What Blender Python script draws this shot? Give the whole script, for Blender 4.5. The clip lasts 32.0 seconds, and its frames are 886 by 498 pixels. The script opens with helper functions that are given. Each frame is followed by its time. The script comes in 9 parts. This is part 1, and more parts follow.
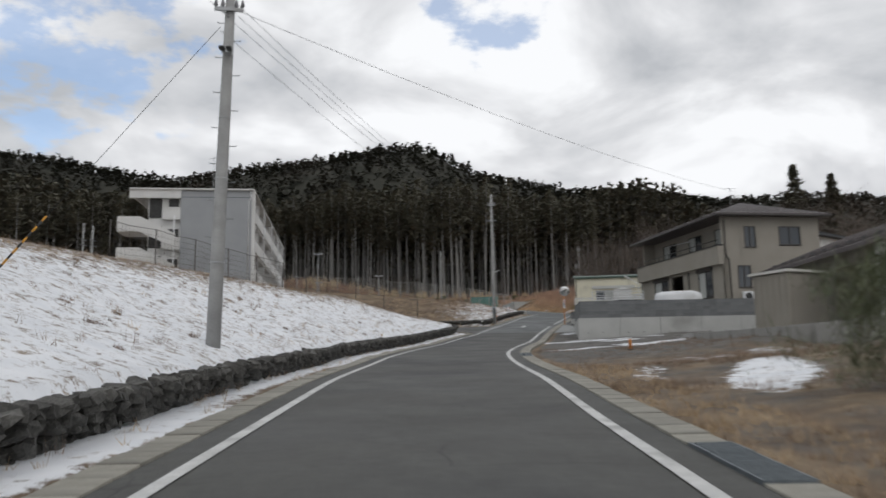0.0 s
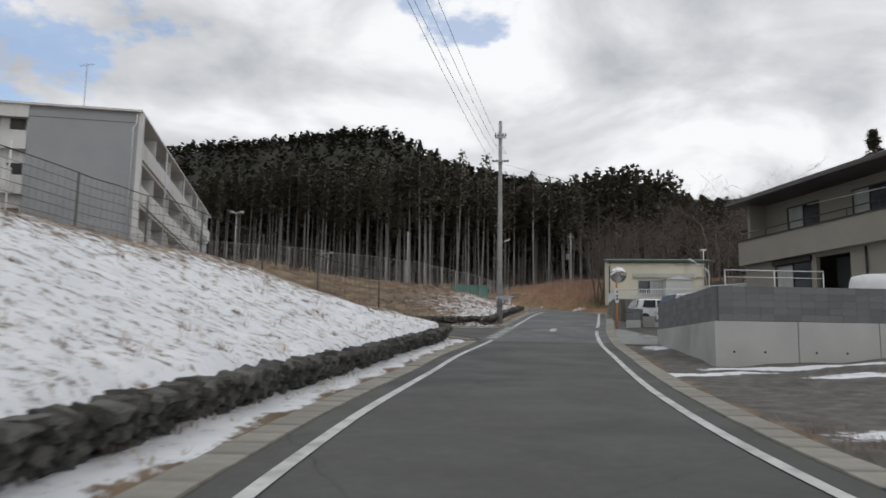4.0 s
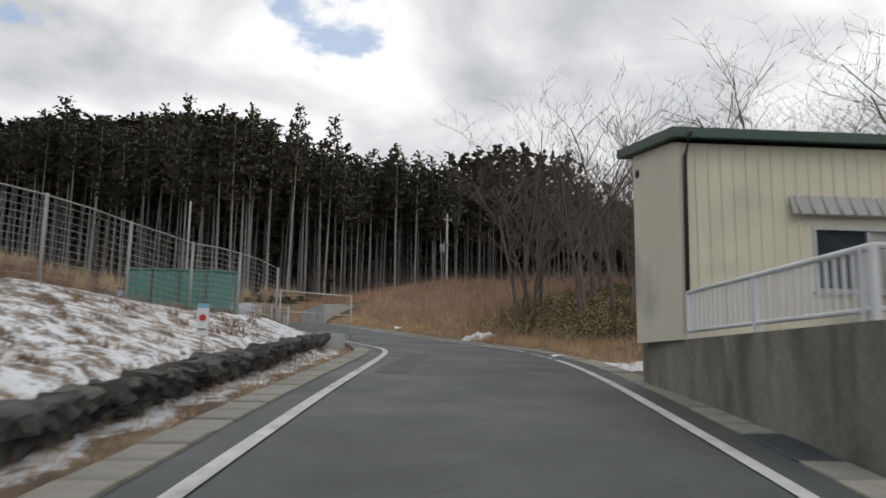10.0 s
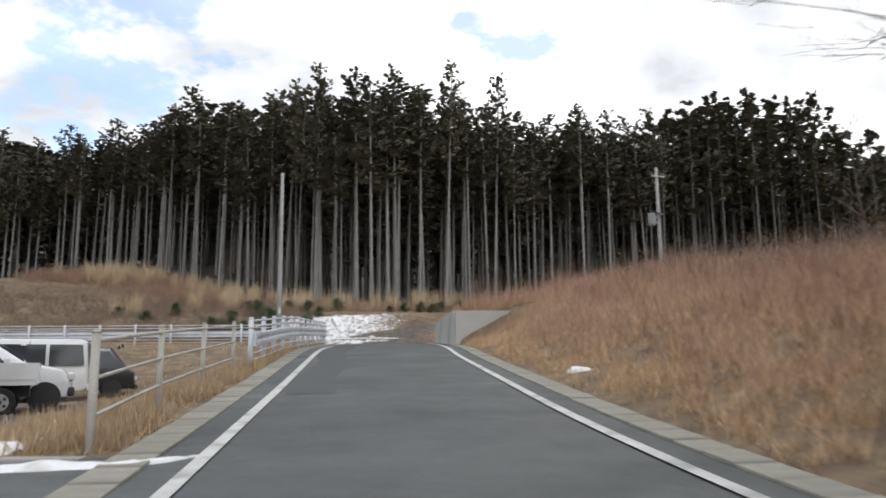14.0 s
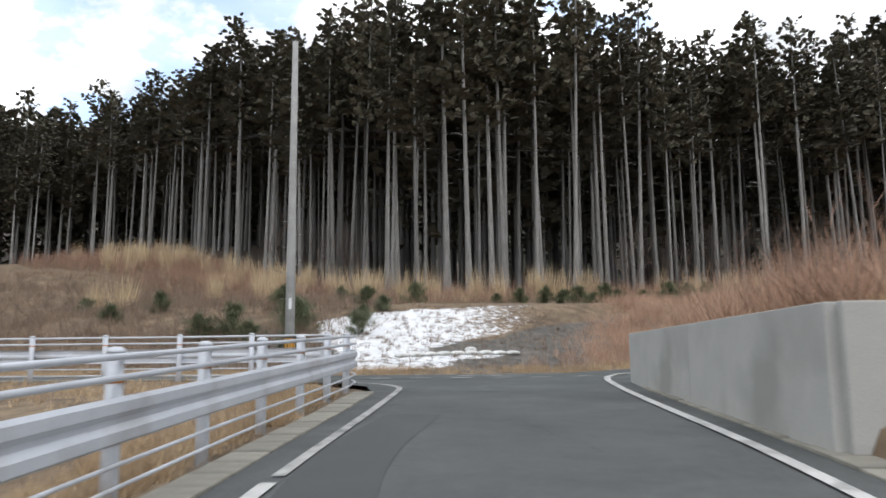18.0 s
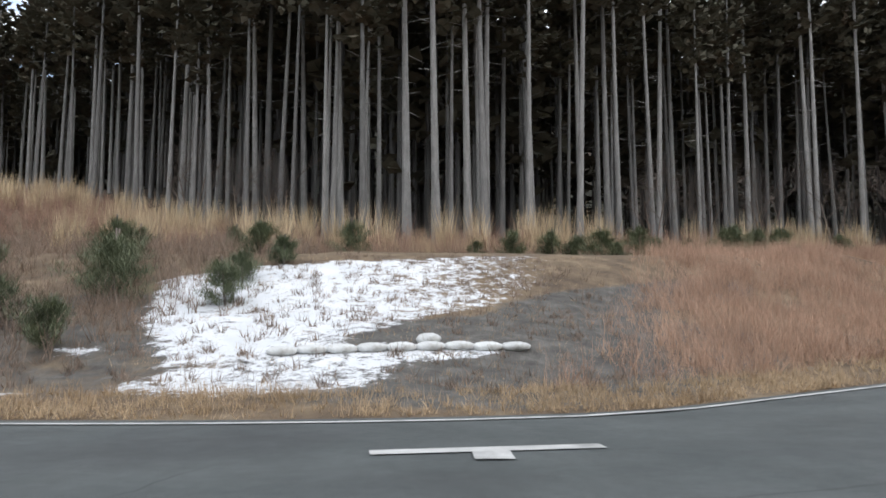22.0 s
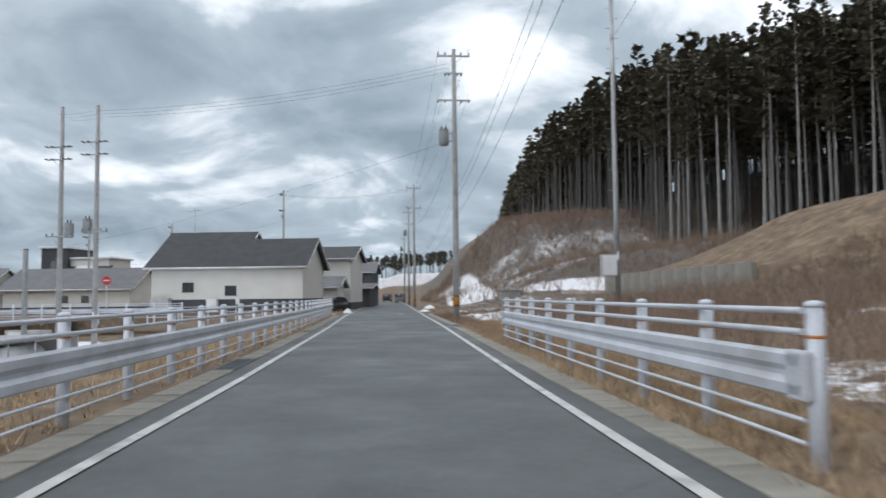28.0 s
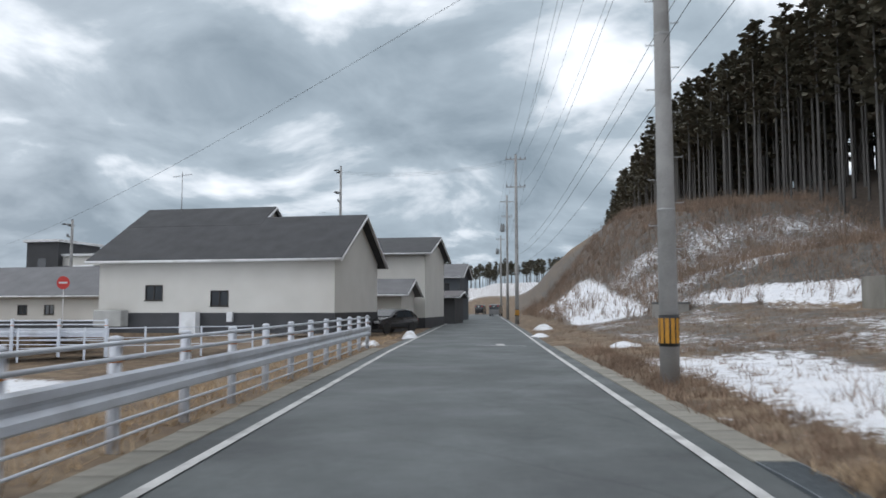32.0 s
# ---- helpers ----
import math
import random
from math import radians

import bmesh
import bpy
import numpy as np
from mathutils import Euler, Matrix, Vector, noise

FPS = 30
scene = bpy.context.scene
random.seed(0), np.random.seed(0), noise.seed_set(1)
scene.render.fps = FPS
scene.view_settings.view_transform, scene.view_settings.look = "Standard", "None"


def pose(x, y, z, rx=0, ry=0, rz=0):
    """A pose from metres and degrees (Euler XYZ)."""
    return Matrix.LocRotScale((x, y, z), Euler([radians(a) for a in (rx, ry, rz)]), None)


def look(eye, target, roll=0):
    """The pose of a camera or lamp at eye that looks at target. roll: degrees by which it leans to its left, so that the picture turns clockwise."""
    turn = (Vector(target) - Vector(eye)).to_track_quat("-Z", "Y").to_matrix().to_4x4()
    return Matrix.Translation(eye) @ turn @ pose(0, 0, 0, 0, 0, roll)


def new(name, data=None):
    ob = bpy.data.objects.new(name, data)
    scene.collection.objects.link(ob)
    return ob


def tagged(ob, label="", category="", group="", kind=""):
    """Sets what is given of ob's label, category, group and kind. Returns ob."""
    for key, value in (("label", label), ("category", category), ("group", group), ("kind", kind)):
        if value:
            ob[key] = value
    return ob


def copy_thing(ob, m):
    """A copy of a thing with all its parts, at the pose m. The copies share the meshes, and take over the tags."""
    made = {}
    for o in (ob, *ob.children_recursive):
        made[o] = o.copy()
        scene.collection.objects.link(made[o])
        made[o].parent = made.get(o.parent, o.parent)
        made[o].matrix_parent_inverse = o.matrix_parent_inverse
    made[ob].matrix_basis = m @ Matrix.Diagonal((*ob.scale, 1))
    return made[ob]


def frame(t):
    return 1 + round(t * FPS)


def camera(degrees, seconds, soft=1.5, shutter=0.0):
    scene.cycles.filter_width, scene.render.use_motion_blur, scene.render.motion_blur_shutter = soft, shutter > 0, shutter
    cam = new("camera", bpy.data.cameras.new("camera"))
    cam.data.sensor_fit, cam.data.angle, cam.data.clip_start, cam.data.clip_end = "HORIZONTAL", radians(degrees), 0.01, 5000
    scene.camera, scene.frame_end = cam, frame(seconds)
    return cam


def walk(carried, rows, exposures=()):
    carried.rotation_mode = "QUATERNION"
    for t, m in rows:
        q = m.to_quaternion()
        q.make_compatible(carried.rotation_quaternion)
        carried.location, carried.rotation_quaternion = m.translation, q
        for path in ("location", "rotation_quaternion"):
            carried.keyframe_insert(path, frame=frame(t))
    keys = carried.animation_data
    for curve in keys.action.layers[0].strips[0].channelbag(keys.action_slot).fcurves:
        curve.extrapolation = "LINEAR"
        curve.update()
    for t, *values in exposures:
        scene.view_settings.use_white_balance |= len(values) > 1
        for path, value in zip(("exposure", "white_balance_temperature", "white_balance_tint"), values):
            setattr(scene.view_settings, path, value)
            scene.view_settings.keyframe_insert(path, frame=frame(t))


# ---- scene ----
cam = camera(60.80, 32.0, soft=1.6, shutter=0.4)

PATH = [
    (0, (0.000, 0.000, 1.350), (-0.011, 1.980, 1.631), -1.09),
    (0.5, (-0.116, 2.624, 1.543), (-0.284, 4.597, 1.822), -0.53),
    (1, (-0.255, 5.215, 1.687), (-0.462, 7.185, 1.958), -0.09),
    (1.5, (-0.441, 7.933, 1.818), (-0.646, 9.903, 2.092), -0.21),
    (2, (-0.710, 10.831, 1.936), (-0.891, 12.804, 2.210), 0.04),
    (2.5, (-0.997, 13.815, 2.052), (-1.136, 15.791, 2.324), 0.06),
    (3, (-1.106, 16.948, 2.172), (-1.176, 18.929, 2.431), -0.02),
    (3.5, (-1.127, 20.360, 2.283), (-1.120, 22.342, 2.548), 0.97),
    (4, (-1.038, 23.775, 2.440), (-0.948, 25.755, 2.709), 0.84),
    (4.5, (-0.671, 27.329, 2.627), (-0.503, 29.303, 2.900), 0.35),
    (6.5, (1.951, 43.042, 3.387), (2.313, 44.989, 3.668), 0.05),
    (7, (2.624, 46.414, 3.700), (3.004, 48.357, 3.987), -0.25),
    (7.5, (3.344, 49.624, 3.957), (3.731, 51.563, 4.260), -0.09),
    (8, (4.043, 52.734, 4.162), (4.445, 54.673, 4.438), 0.40),
    (8.5, (4.746, 55.782, 4.494), (5.161, 57.708, 4.834), 0.51),
    (9, (5.559, 58.894, 4.848), (5.978, 60.826, 5.146), -0.15),
    (9.5, (6.225, 61.913, 5.103), (6.650, 63.842, 5.414), 0.83),
    (10, (7.016, 64.962, 5.405), (7.448, 66.891, 5.709), 0.76),
    (10.5, (7.763, 67.944, 5.696), (8.198, 69.872, 6.002), 0.41),
    (11, (8.541, 70.883, 6.034), (8.974, 72.811, 6.344), 0.27),
    (11.5, (9.344, 74.087, 6.322), (9.773, 76.016, 6.633), 0.05),
    (12, (10.179, 77.521, 6.593), (10.593, 79.453, 6.901), -0.42),
    (12.5, (10.965, 80.853, 6.843), (11.322, 82.800, 7.128), -0.63),
    (13, (11.451, 84.135, 7.002), (11.671, 86.099, 7.311), -0.56),
    (13.5, (11.566, 87.344, 7.171), (11.640, 89.319, 7.474), -0.59),
    (14, (11.459, 90.300, 7.408), (11.391, 92.274, 7.722), -0.48),
    (14.5, (11.214, 93.127, 7.617), (11.020, 95.091, 7.939), -0.08),
    (15, (10.848, 96.004, 7.799), (10.592, 97.965, 8.097), -0.77),
    (15.5, (10.352, 98.968, 8.044), (10.050, 100.919, 8.360), -0.81),
    (17.5, (8.566, 112.435, 9.102), (8.225, 114.380, 9.418), 0.41),
    (18, (8.173, 115.620, 9.410), (7.850, 117.573, 9.699), -0.50),
    (18.5, (7.764, 118.671, 9.559), (7.459, 120.630, 9.822), 0.21),
    (19, (7.448, 121.536, 9.672), (7.164, 123.501, 9.913), 0.18),
    (19.5, (7.175, 124.106, 9.796), (6.909, 126.075, 10.020), -0.15),
    (20, (6.954, 126.283, 9.943), (6.699, 128.256, 10.147), -0.02),
    (20.5, (6.779, 128.080, 9.979), (6.530, 130.055, 10.165), 0.26),
    (21, (6.645, 129.396, 10.028), (6.401, 131.373, 10.205), -0.05),
    (21.5, (6.517, 130.469, 10.077), (6.272, 132.445, 10.263), 0.11),
    (22, (6.391, 131.412, 10.126), (6.138, 133.386, 10.317), -0.12),
    (22.5, (6.207, 132.262, 10.169), (5.908, 134.230, 10.362), 0.10),
    (23, (5.981, 133.025, 10.208), (5.591, 134.977, 10.398), 0.47),
    (23.5, (5.653, 133.758, 10.226), (5.152, 135.685, 10.414), 0.59),
    (24, (5.266, 134.451, 10.274), (4.610, 136.330, 10.474), -0.05),
    (24.5, (4.581, 135.239, 10.242), (3.677, 137.012, 10.444), 0.17),
    (25, (3.603, 136.226, 10.248), (2.362, 137.788, 10.383), 1.49),
    (25.5, (2.500, 136.720, 10.243), (0.995, 138.030, 10.386), 0.95),
    (26, (1.330, 136.950, 10.250), (-0.375, 137.988, 10.376), 1.15),
    (26.5, (-0.550, 137.210, 10.250), (-2.405, 137.950, 10.354), 0.38),
    (28.5, (-10.538, 137.224, 10.250), (-12.530, 137.108, 10.389), -0.49),
    (29, (-13.619, 136.948, 10.263), (-15.606, 136.782, 10.417), -0.43),
    (29.5, (-16.871, 136.803, 10.274), (-18.856, 136.623, 10.439), -0.39),
    (30, (-20.230, 136.561, 10.322), (-22.215, 136.375, 10.483), -0.30),
    (30.5, (-23.696, 136.345, 10.289), (-25.681, 136.151, 10.443), -0.43),
    (31, (-27.315, 136.086, 10.294), (-29.299, 135.878, 10.448), -0.40),
    (31.5, (-30.964, 135.802, 10.386), (-32.946, 135.576, 10.539), -0.24),
    (32, (-34.649, 135.548, 10.411), (-36.628, 135.307, 10.565), -0.11),
]
walk(cam, [(t, look(eye, target, roll)) for t, eye, target, roll in PATH],
     [(0, -0.74, 6350, 10), (2, -0.74, 6350, 10), (4, -0.76, 6350, 10), (7, -0.72, 6400, 10), (9, -0.70, 6400, 10), (10.5, -0.62, 6400, 10), (12, -0.22, 6400, 10), (14, -0.10, 6350, 10), (18, 0.10, 6250, 10), (22.5, 0.10, 6100, 10), (24, 0.02, 6100, 10),
      (25, -0.10, 6150, 10), (26, 0.26, 6150, 10), (26.6, 0.24, 6100, 10), (28.5, -0.28, 6050, 10), (32, -0.30, 6050, 10)])

# ---------------------------------------------------------------- light
SUN_DIR = Vector((0.45, -0.55, 0.70)).normalized()
sun = new("sun", bpy.data.lights.new("sun", "SUN"))
sun.data.energy, sun.data.angle, sun.data.color = 0.5, radians(16), (1.0, 0.96, 0.9)
sun.matrix_world = look(SUN_DIR * 300, (0, 0, 0))

world = bpy.data.worlds.new("sky")
scene.world = world
world.use_nodes = True
nt = world.node_tree
nt.nodes.clear()


def wn(kind, **inputs):
    n = nt.nodes.new(kind)
    for k, v in inputs.items():
        n.inputs[k.replace("_", " ")].default_value = v
    return n


w_out = wn("ShaderNodeOutputWorld")
w_bg = wn("ShaderNodeBackground", Strength=1.0)
w_sky = wn("ShaderNodeTexSky")
w_sky.sky_type, w_sky.sun_disc = "NISHITA", False
w_sky.sun_elevation = math.asin(SUN_DIR.z)
w_sky.sun_rotation = math.atan2(SUN_DIR.x, SUN_DIR.y)
w_gain = wn("ShaderNodeVectorMath")
w_gain.operation = "SCALE"
w_gain.inputs["Scale"].default_value = 0.30
w_co = wn("ShaderNodeTexCoord")
w_sep = wn("ShaderNodeSeparateXYZ")
w_max = wn("ShaderNodeMath")
w_max.operation = "MAXIMUM"
w_add = wn("ShaderNodeMath")
w_add.operation = "ADD"
w_add.inputs[1].default_value = 0.28
w_max.inputs[1].default_value = 0.0
w_div = wn("ShaderNodeVectorMath")
w_div.operation = "DIVIDE"
w_comb = wn("ShaderNodeCombineXYZ")
w_n1 = wn("ShaderNodeTexNoise", Scale=6.5, Detail=8.0, Roughness=0.56)
w_n2 = wn("ShaderNodeTexNoise", Scale=2.2, Detail=9.0, Roughness=0.52, Distortion=0.35)


def wlink(a, b):
    nt.links.new(a, b)


def wmath(op, a, b):
    n = wn("ShaderNodeMath")
    n.operation = op
    for i, v in enumerate((a, b)):
        if isinstance(v, (int, float)):
            n.inputs[i].default_value = v
        else:
            wlink(v, n.inputs[i])
    return n.outputs[0]


def wrange(src, a, b, lo=0.0, hi=1.0):
    n = wn("ShaderNodeMapRange", From_Min=a, From_Max=b, To_Min=lo, To_Max=hi)
    n.interpolation_type = "SMOOTHSTEP"
    wlink(src, n.inputs["Value"])
    return n.outputs[0]


def wramp(src, *stops):
    n = wn("ShaderNodeValToRGB")
    while len(n.color_ramp.elements) < len(stops):
        n.color_ramp.elements.new(0.5)
    for e, (p, c) in zip(n.color_ramp.elements, stops):
        e.position, e.color = p, (*c, 1)
    wlink(src, n.inputs[0])
    return n.outputs[0]


def wmix(f, a, b):
    n = wn("ShaderNodeMix")
    n.data_type = "RGBA"
    for v, k in ((f, "Factor"), (a, "A"), (b, "B")):
        wlink(v, n.inputs[k])
    return n.outputs["Result"]


wlink(w_co.outputs["Generated"], w_sep.inputs[0])
wlink(w_sep.outputs["Z"], w_max.inputs[0])
wlink(w_max.outputs[0], w_add.inputs[0])
for k in range(3):
    wlink(w_add.outputs[0], w_comb.inputs[k])
wlink(w_co.outputs["Generated"], w_div.inputs[0])
wlink(w_comb.outputs[0], w_div.inputs[1])
wlink(w_div.outputs[0], w_n1.inputs["Vector"])
wlink(w_div.outputs[0], w_n2.inputs["Vector"])
wlink(w_sky.outputs[0], w_gain.inputs[0])
# torn openings in the cloud where the blue shows
gaps = None
for az, el, wide in ((-26, 24, 11), (-33, 20, 9), (-19, 31, 9), (3, 26, 6), (60, 40, 16), (150, 45, 18)):
    n = wn("ShaderNodeVectorMath")
    n.operation = "DOT_PRODUCT"
    n.inputs[1].default_value = (math.sin(radians(az)) * math.cos(radians(el)), math.cos(radians(az)) * math.cos(radians(el)), math.sin(radians(el)))
    wlink(w_co.outputs["Generated"], n.inputs[0])
    spot = wrange(n.outputs["Value"], math.cos(radians(wide)), math.cos(radians(wide * 0.2)))
    gaps = spot if gaps is None else wmath("MAXIMUM", gaps, spot)
blue = wmath("MULTIPLY", wrange(gaps, 0.0, 0.3), wrange(wmath("ADD", gaps, wmath("MULTIPLY", wmath("SUBTRACT", w_n1.outputs[0], 0.5), 5.0)), 0.62, 1.25, 0.0, 0.66))
# bright cloud in the north and east, heavier grey cloud towards the west, darkest over the horizon
bright = wramp(w_n2.outputs[0], (0.36, (0.86, 0.88, 0.91)), (0.5, (1.26, 1.26, 1.27)), (0.60, (1.62, 1.62, 1.62)))
lifted = wmath("ADD", w_n2.outputs[0], wmath("MULTIPLY", wmath("SUBTRACT", w_sep.outputs["Z"], 0.24), 0.5))
grey = wramp(lifted, (0.32, (0.34, 0.41, 0.46)), (0.5, (0.56, 0.64, 0.69)), (0.64, (1.35, 1.36, 1.36)))
west = wrange(w_sep.outputs["X"], -0.95, -0.35)
clouds = wmix(west, grey, bright)
wlink(wmix(blue, clouds, w_gain.outputs[0]), w_bg.inputs["Color"])
wlink(w_bg.outputs[0], w_out.inputs["Surface"])

# ---------------------------------------------------------------- materials


def material(name, dark, light, scale=4.0, rough=0.8, bump=0.3, fine=60.0, metal=0.0, stain=None, stain_scale=0.6, random_tint=0.0, stretch=(1, 1, 1)):
    """A surface with broad variation, fine grain, optional stains and a tint that differs from piece to piece."""
    m = bpy.data.materials.new(name)
    m.use_nodes = True
    t = m.node_tree
    b = t.nodes["Principled BSDF"]
    b.inputs["Roughness"].default_value, b.inputs["Metallic"].default_value = rough, metal
    co = t.nodes.new("ShaderNodeTexCoord")
    mp = t.nodes.new("ShaderNodeMapping")
    mp.inputs["Scale"].default_value = stretch
    t.links.new(co.outputs["Object"], mp.inputs[0])
    n1 = t.nodes.new("ShaderNodeTexNoise")
    n1.inputs["Scale"].default_value, n1.inputs["Detail"].default_value = scale, 5
    n2 = t.nodes.new("ShaderNodeTexNoise")
    n2.inputs["Scale"].default_value, n2.inputs["Detail"].default_value = fine, 3
    t.links.new(mp.outputs[0], n1.inputs["Vector"])
    t.links.new(mp.outputs[0], n2.inputs["Vector"])
    add = t.nodes.new("ShaderNodeMath")
    add.operation = "MULTIPLY_ADD"
    add.inputs[1].default_value = 0.45
    t.links.new(n2.outputs[0], add.inputs[0])
    half = t.nodes.new("ShaderNodeMath")
    half.operation = "MULTIPLY"
    half.inputs[1].default_value = 0.55
    t.links.new(n1.outputs[0], half.inputs[0])
    t.links.new(half.outputs[0], add.inputs[2])
    ramp = t.nodes.new("ShaderNodeValToRGB")
    ramp.color_ramp.elements[0].position, ramp.color_ramp.elements[1].position = 0.34, 0.66
    ramp.color_ramp.elements[0].color, ramp.color_ramp.elements[1].color = (*dark, 1), (*light, 1)
    t.links.new(add.outputs[0], ramp.inputs[0])
    out = ramp.outputs[0]
    if stain:
        n3 = t.nodes.new("ShaderNodeTexNoise")
        n3.inputs["Scale"].default_value, n3.inputs["Detail"].default_value = stain_scale, 6
        t.links.new(mp.outputs[0], n3.inputs["Vector"])
        r3 = t.nodes.new("ShaderNodeValToRGB")
        r3.color_ramp.elements[0].position, r3.color_ramp.elements[1].position = 0.52, 0.68
        r3.color_ramp.elements[1].color = (0.75, 0.75, 0.75, 1)
        r3.color_ramp.elements[0].color = (0, 0, 0, 1)
        t.links.new(n3.outputs[0], r3.inputs[0])
        mix = t.nodes.new("ShaderNodeMix")
        mix.data_type = "RGBA"
        mix.inputs["B"].default_value = (*stain, 1)
        t.links.new(r3.outputs[0], mix.inputs["Factor"])
        t.links.new(out, mix.inputs["A"])
        out = mix.outputs["Result"]
    if random_tint:
        info = t.nodes.new("ShaderNodeObjectInfo")
        mr = t.nodes.new("ShaderNodeMapRange")
        mr.inputs["To Min"].default_value, mr.inputs["To Max"].default_value = 1 - random_tint, 1 + random_tint
        t.links.new(info.outputs["Random"], mr.inputs[0])
        vm = t.nodes.new("ShaderNodeVectorMath")
        vm.operation = "SCALE"
        t.links.new(out, vm.inputs[0])
        t.links.new(mr.outputs[0], vm.inputs["Scale"])
        out = vm.outputs[0]
    t.links.new(out, b.inputs["Base Color"])
    if bump:
        bp = t.nodes.new("ShaderNodeBump")
        bp.inputs["Strength"].default_value, bp.inputs["Distance"].default_value = bump, 0.02
        t.links.new(add.outputs[0], bp.inputs["Height"])
        t.links.new(bp.outputs[0], b.inputs["Normal"])
    return m


def island_tint(m, amount):
    """Lets every separate piece of a joined mesh differ a little in brightness."""
    t = m.node_tree
    b = t.nodes["Principled BSDF"]
    src = b.inputs["Base Color"].links[0].from_socket
    geo = t.nodes.new("ShaderNodeNewGeometry")
    mr = t.nodes.new("ShaderNodeMapRange")
    mr.inputs["To Min"].default_value, mr.inputs["To Max"].default_value = 1 - amount, 1 + amount
    t.links.new(geo.outputs["Random Per Island"], mr.inputs[0])
    vm = t.nodes.new("ShaderNodeVectorMath")
    vm.operation = "SCALE"
    t.links.new(src, vm.inputs[0])
    t.links.new(mr.outputs[0], vm.inputs["Scale"])
    t.links.new(vm.outputs[0], b.inputs["Base Color"])
    return m


ASPHALT = material("asphalt", (0.046, 0.046, 0.042), (0.078, 0.077, 0.071), 0.5, 0.75, 0.35, 90, stain=(0.042, 0.043, 0.045), stain_scale=0.25)
ASPHALT_NEW = material("asphalt_new", (0.060, 0.070, 0.070), (0.094, 0.106, 0.105), 0.7, 0.62, 0.3, 110, stain=(0.052, 0.058, 0.060), stain_scale=0.3)
ASPHALT_LANE = material("asphalt_lane", (0.050, 0.056, 0.056), (0.080, 0.087, 0.086), 0.6, 0.6, 0.3, 110, stain=(0.050, 0.055, 0.056), stain_scale=0.35)


def worn(m):
    """Coarse mottling, paler wheel wear and a few hairline cracks on a road surface."""
    t = m.node_tree
    b = t.nodes["Principled BSDF"]
    src = b.inputs["Base Color"].links[0].from_socket
    co = t.nodes.new("ShaderNodeTexCoord")

    def noise(scale, detail, rough=0.6):
        n = t.nodes.new("ShaderNodeTexNoise")
        n.inputs["Scale"].default_value, n.inputs["Detail"].default_value, n.inputs["Roughness"].default_value = scale, detail, rough
        t.links.new(co.outputs["Object"], n.inputs["Vector"])
        return n.outputs[0]

    def ranged(s_, a, c, lo, hi):
        n = t.nodes.new("ShaderNodeMapRange")
        for k, v in (("From Min", a), ("From Max", c), ("To Min", lo), ("To Max", hi)):
            n.inputs[k].default_value = v
        t.links.new(s_, n.inputs["Value"])
        return n.outputs[0]

    def times(a, c):
        n = t.nodes.new("ShaderNodeMath")
        n.operation = "MULTIPLY"
        t.links.new(a, n.inputs[0])
        t.links.new(c, n.inputs[1])
        return n.outputs[0]

    warp = t.nodes.new("ShaderNodeMix")
    warp.data_type = "RGBA"
    warp.inputs["Factor"].default_value = 0.22
    wnoise = t.nodes.new("ShaderNodeTexNoise")
    wnoise.inputs["Scale"].default_value = 1.3
    t.links.new(co.outputs["Object"], wnoise.inputs["Vector"])
    t.links.new(co.outputs["Object"], warp.inputs["A"])
    t.links.new(wnoise.outputs["Color"], warp.inputs["B"])
    vor = t.nodes.new("ShaderNodeTexVoronoi")
    vor.feature = "DISTANCE_TO_EDGE"
    vor.inputs["Scale"].default_value = 0.33
    t.links.new(warp.outputs["Result"], vor.inputs["Vector"])
    keep = ranged(noise(0.21, 2), 0.50, 0.56, 0.0, 0.5)
    crack = ranged(vor.outputs["Distance"], 0.0, 0.006, 1.0, 0.0)
    dark = t.nodes.new("ShaderNodeMath")
    dark.operation = "SUBTRACT"
    dark.inputs[0].default_value = 1.0
    t.links.new(times(crack, keep), dark.inputs[1])
    k = times(times(ranged(noise(7.0, 6, 0.7), 0.3, 0.7, 0.82, 1.18), ranged(noise(0.9, 5), 0.35, 0.65, 0.9, 1.12)), dark.outputs[0])
    vm = t.nodes.new("ShaderNodeVectorMath")
    vm.operation = "SCALE"
    t.links.new(src, vm.inputs[0])
    t.links.new(k, vm.inputs["Scale"])
    t.links.new(vm.outputs[0], b.inputs["Base Color"])
    t.links.new(ranged(noise(0.5, 5), 0.35, 0.65, b.inputs["Roughness"].default_value - 0.12, b.inputs["Roughness"].default_value + 0.1), b.inputs["Roughness"])


for m in (ASPHALT, ASPHALT_NEW, ASPHALT_LANE):
    worn(m)
PAINT = material("road_paint", (0.42, 0.42, 0.41), (0.66, 0.66, 0.64), 3, 0.7, 0.2, 60, stain=(0.26, 0.26, 0.25), stain_scale=2.2)
PAINT_FADED = material("faded_paint", (0.22, 0.22, 0.215), (0.50, 0.50, 0.485), 3, 0.75, 0.2, 60, stain=(0.09, 0.092, 0.095), stain_scale=2.0)
PAINT_WORN = material("worn_paint", (0.10, 0.105, 0.105), (0.30, 0.30, 0.295), 3, 0.75, 0.2, 60, stain=(0.075, 0.078, 0.08), stain_scale=1.6)
CONCRETE = material("concrete", (0.24, 0.235, 0.22), (0.37, 0.36, 0.34), 1.2, 0.85, 0.3, 70, stain=(0.17, 0.165, 0.15), stain_scale=0.7)
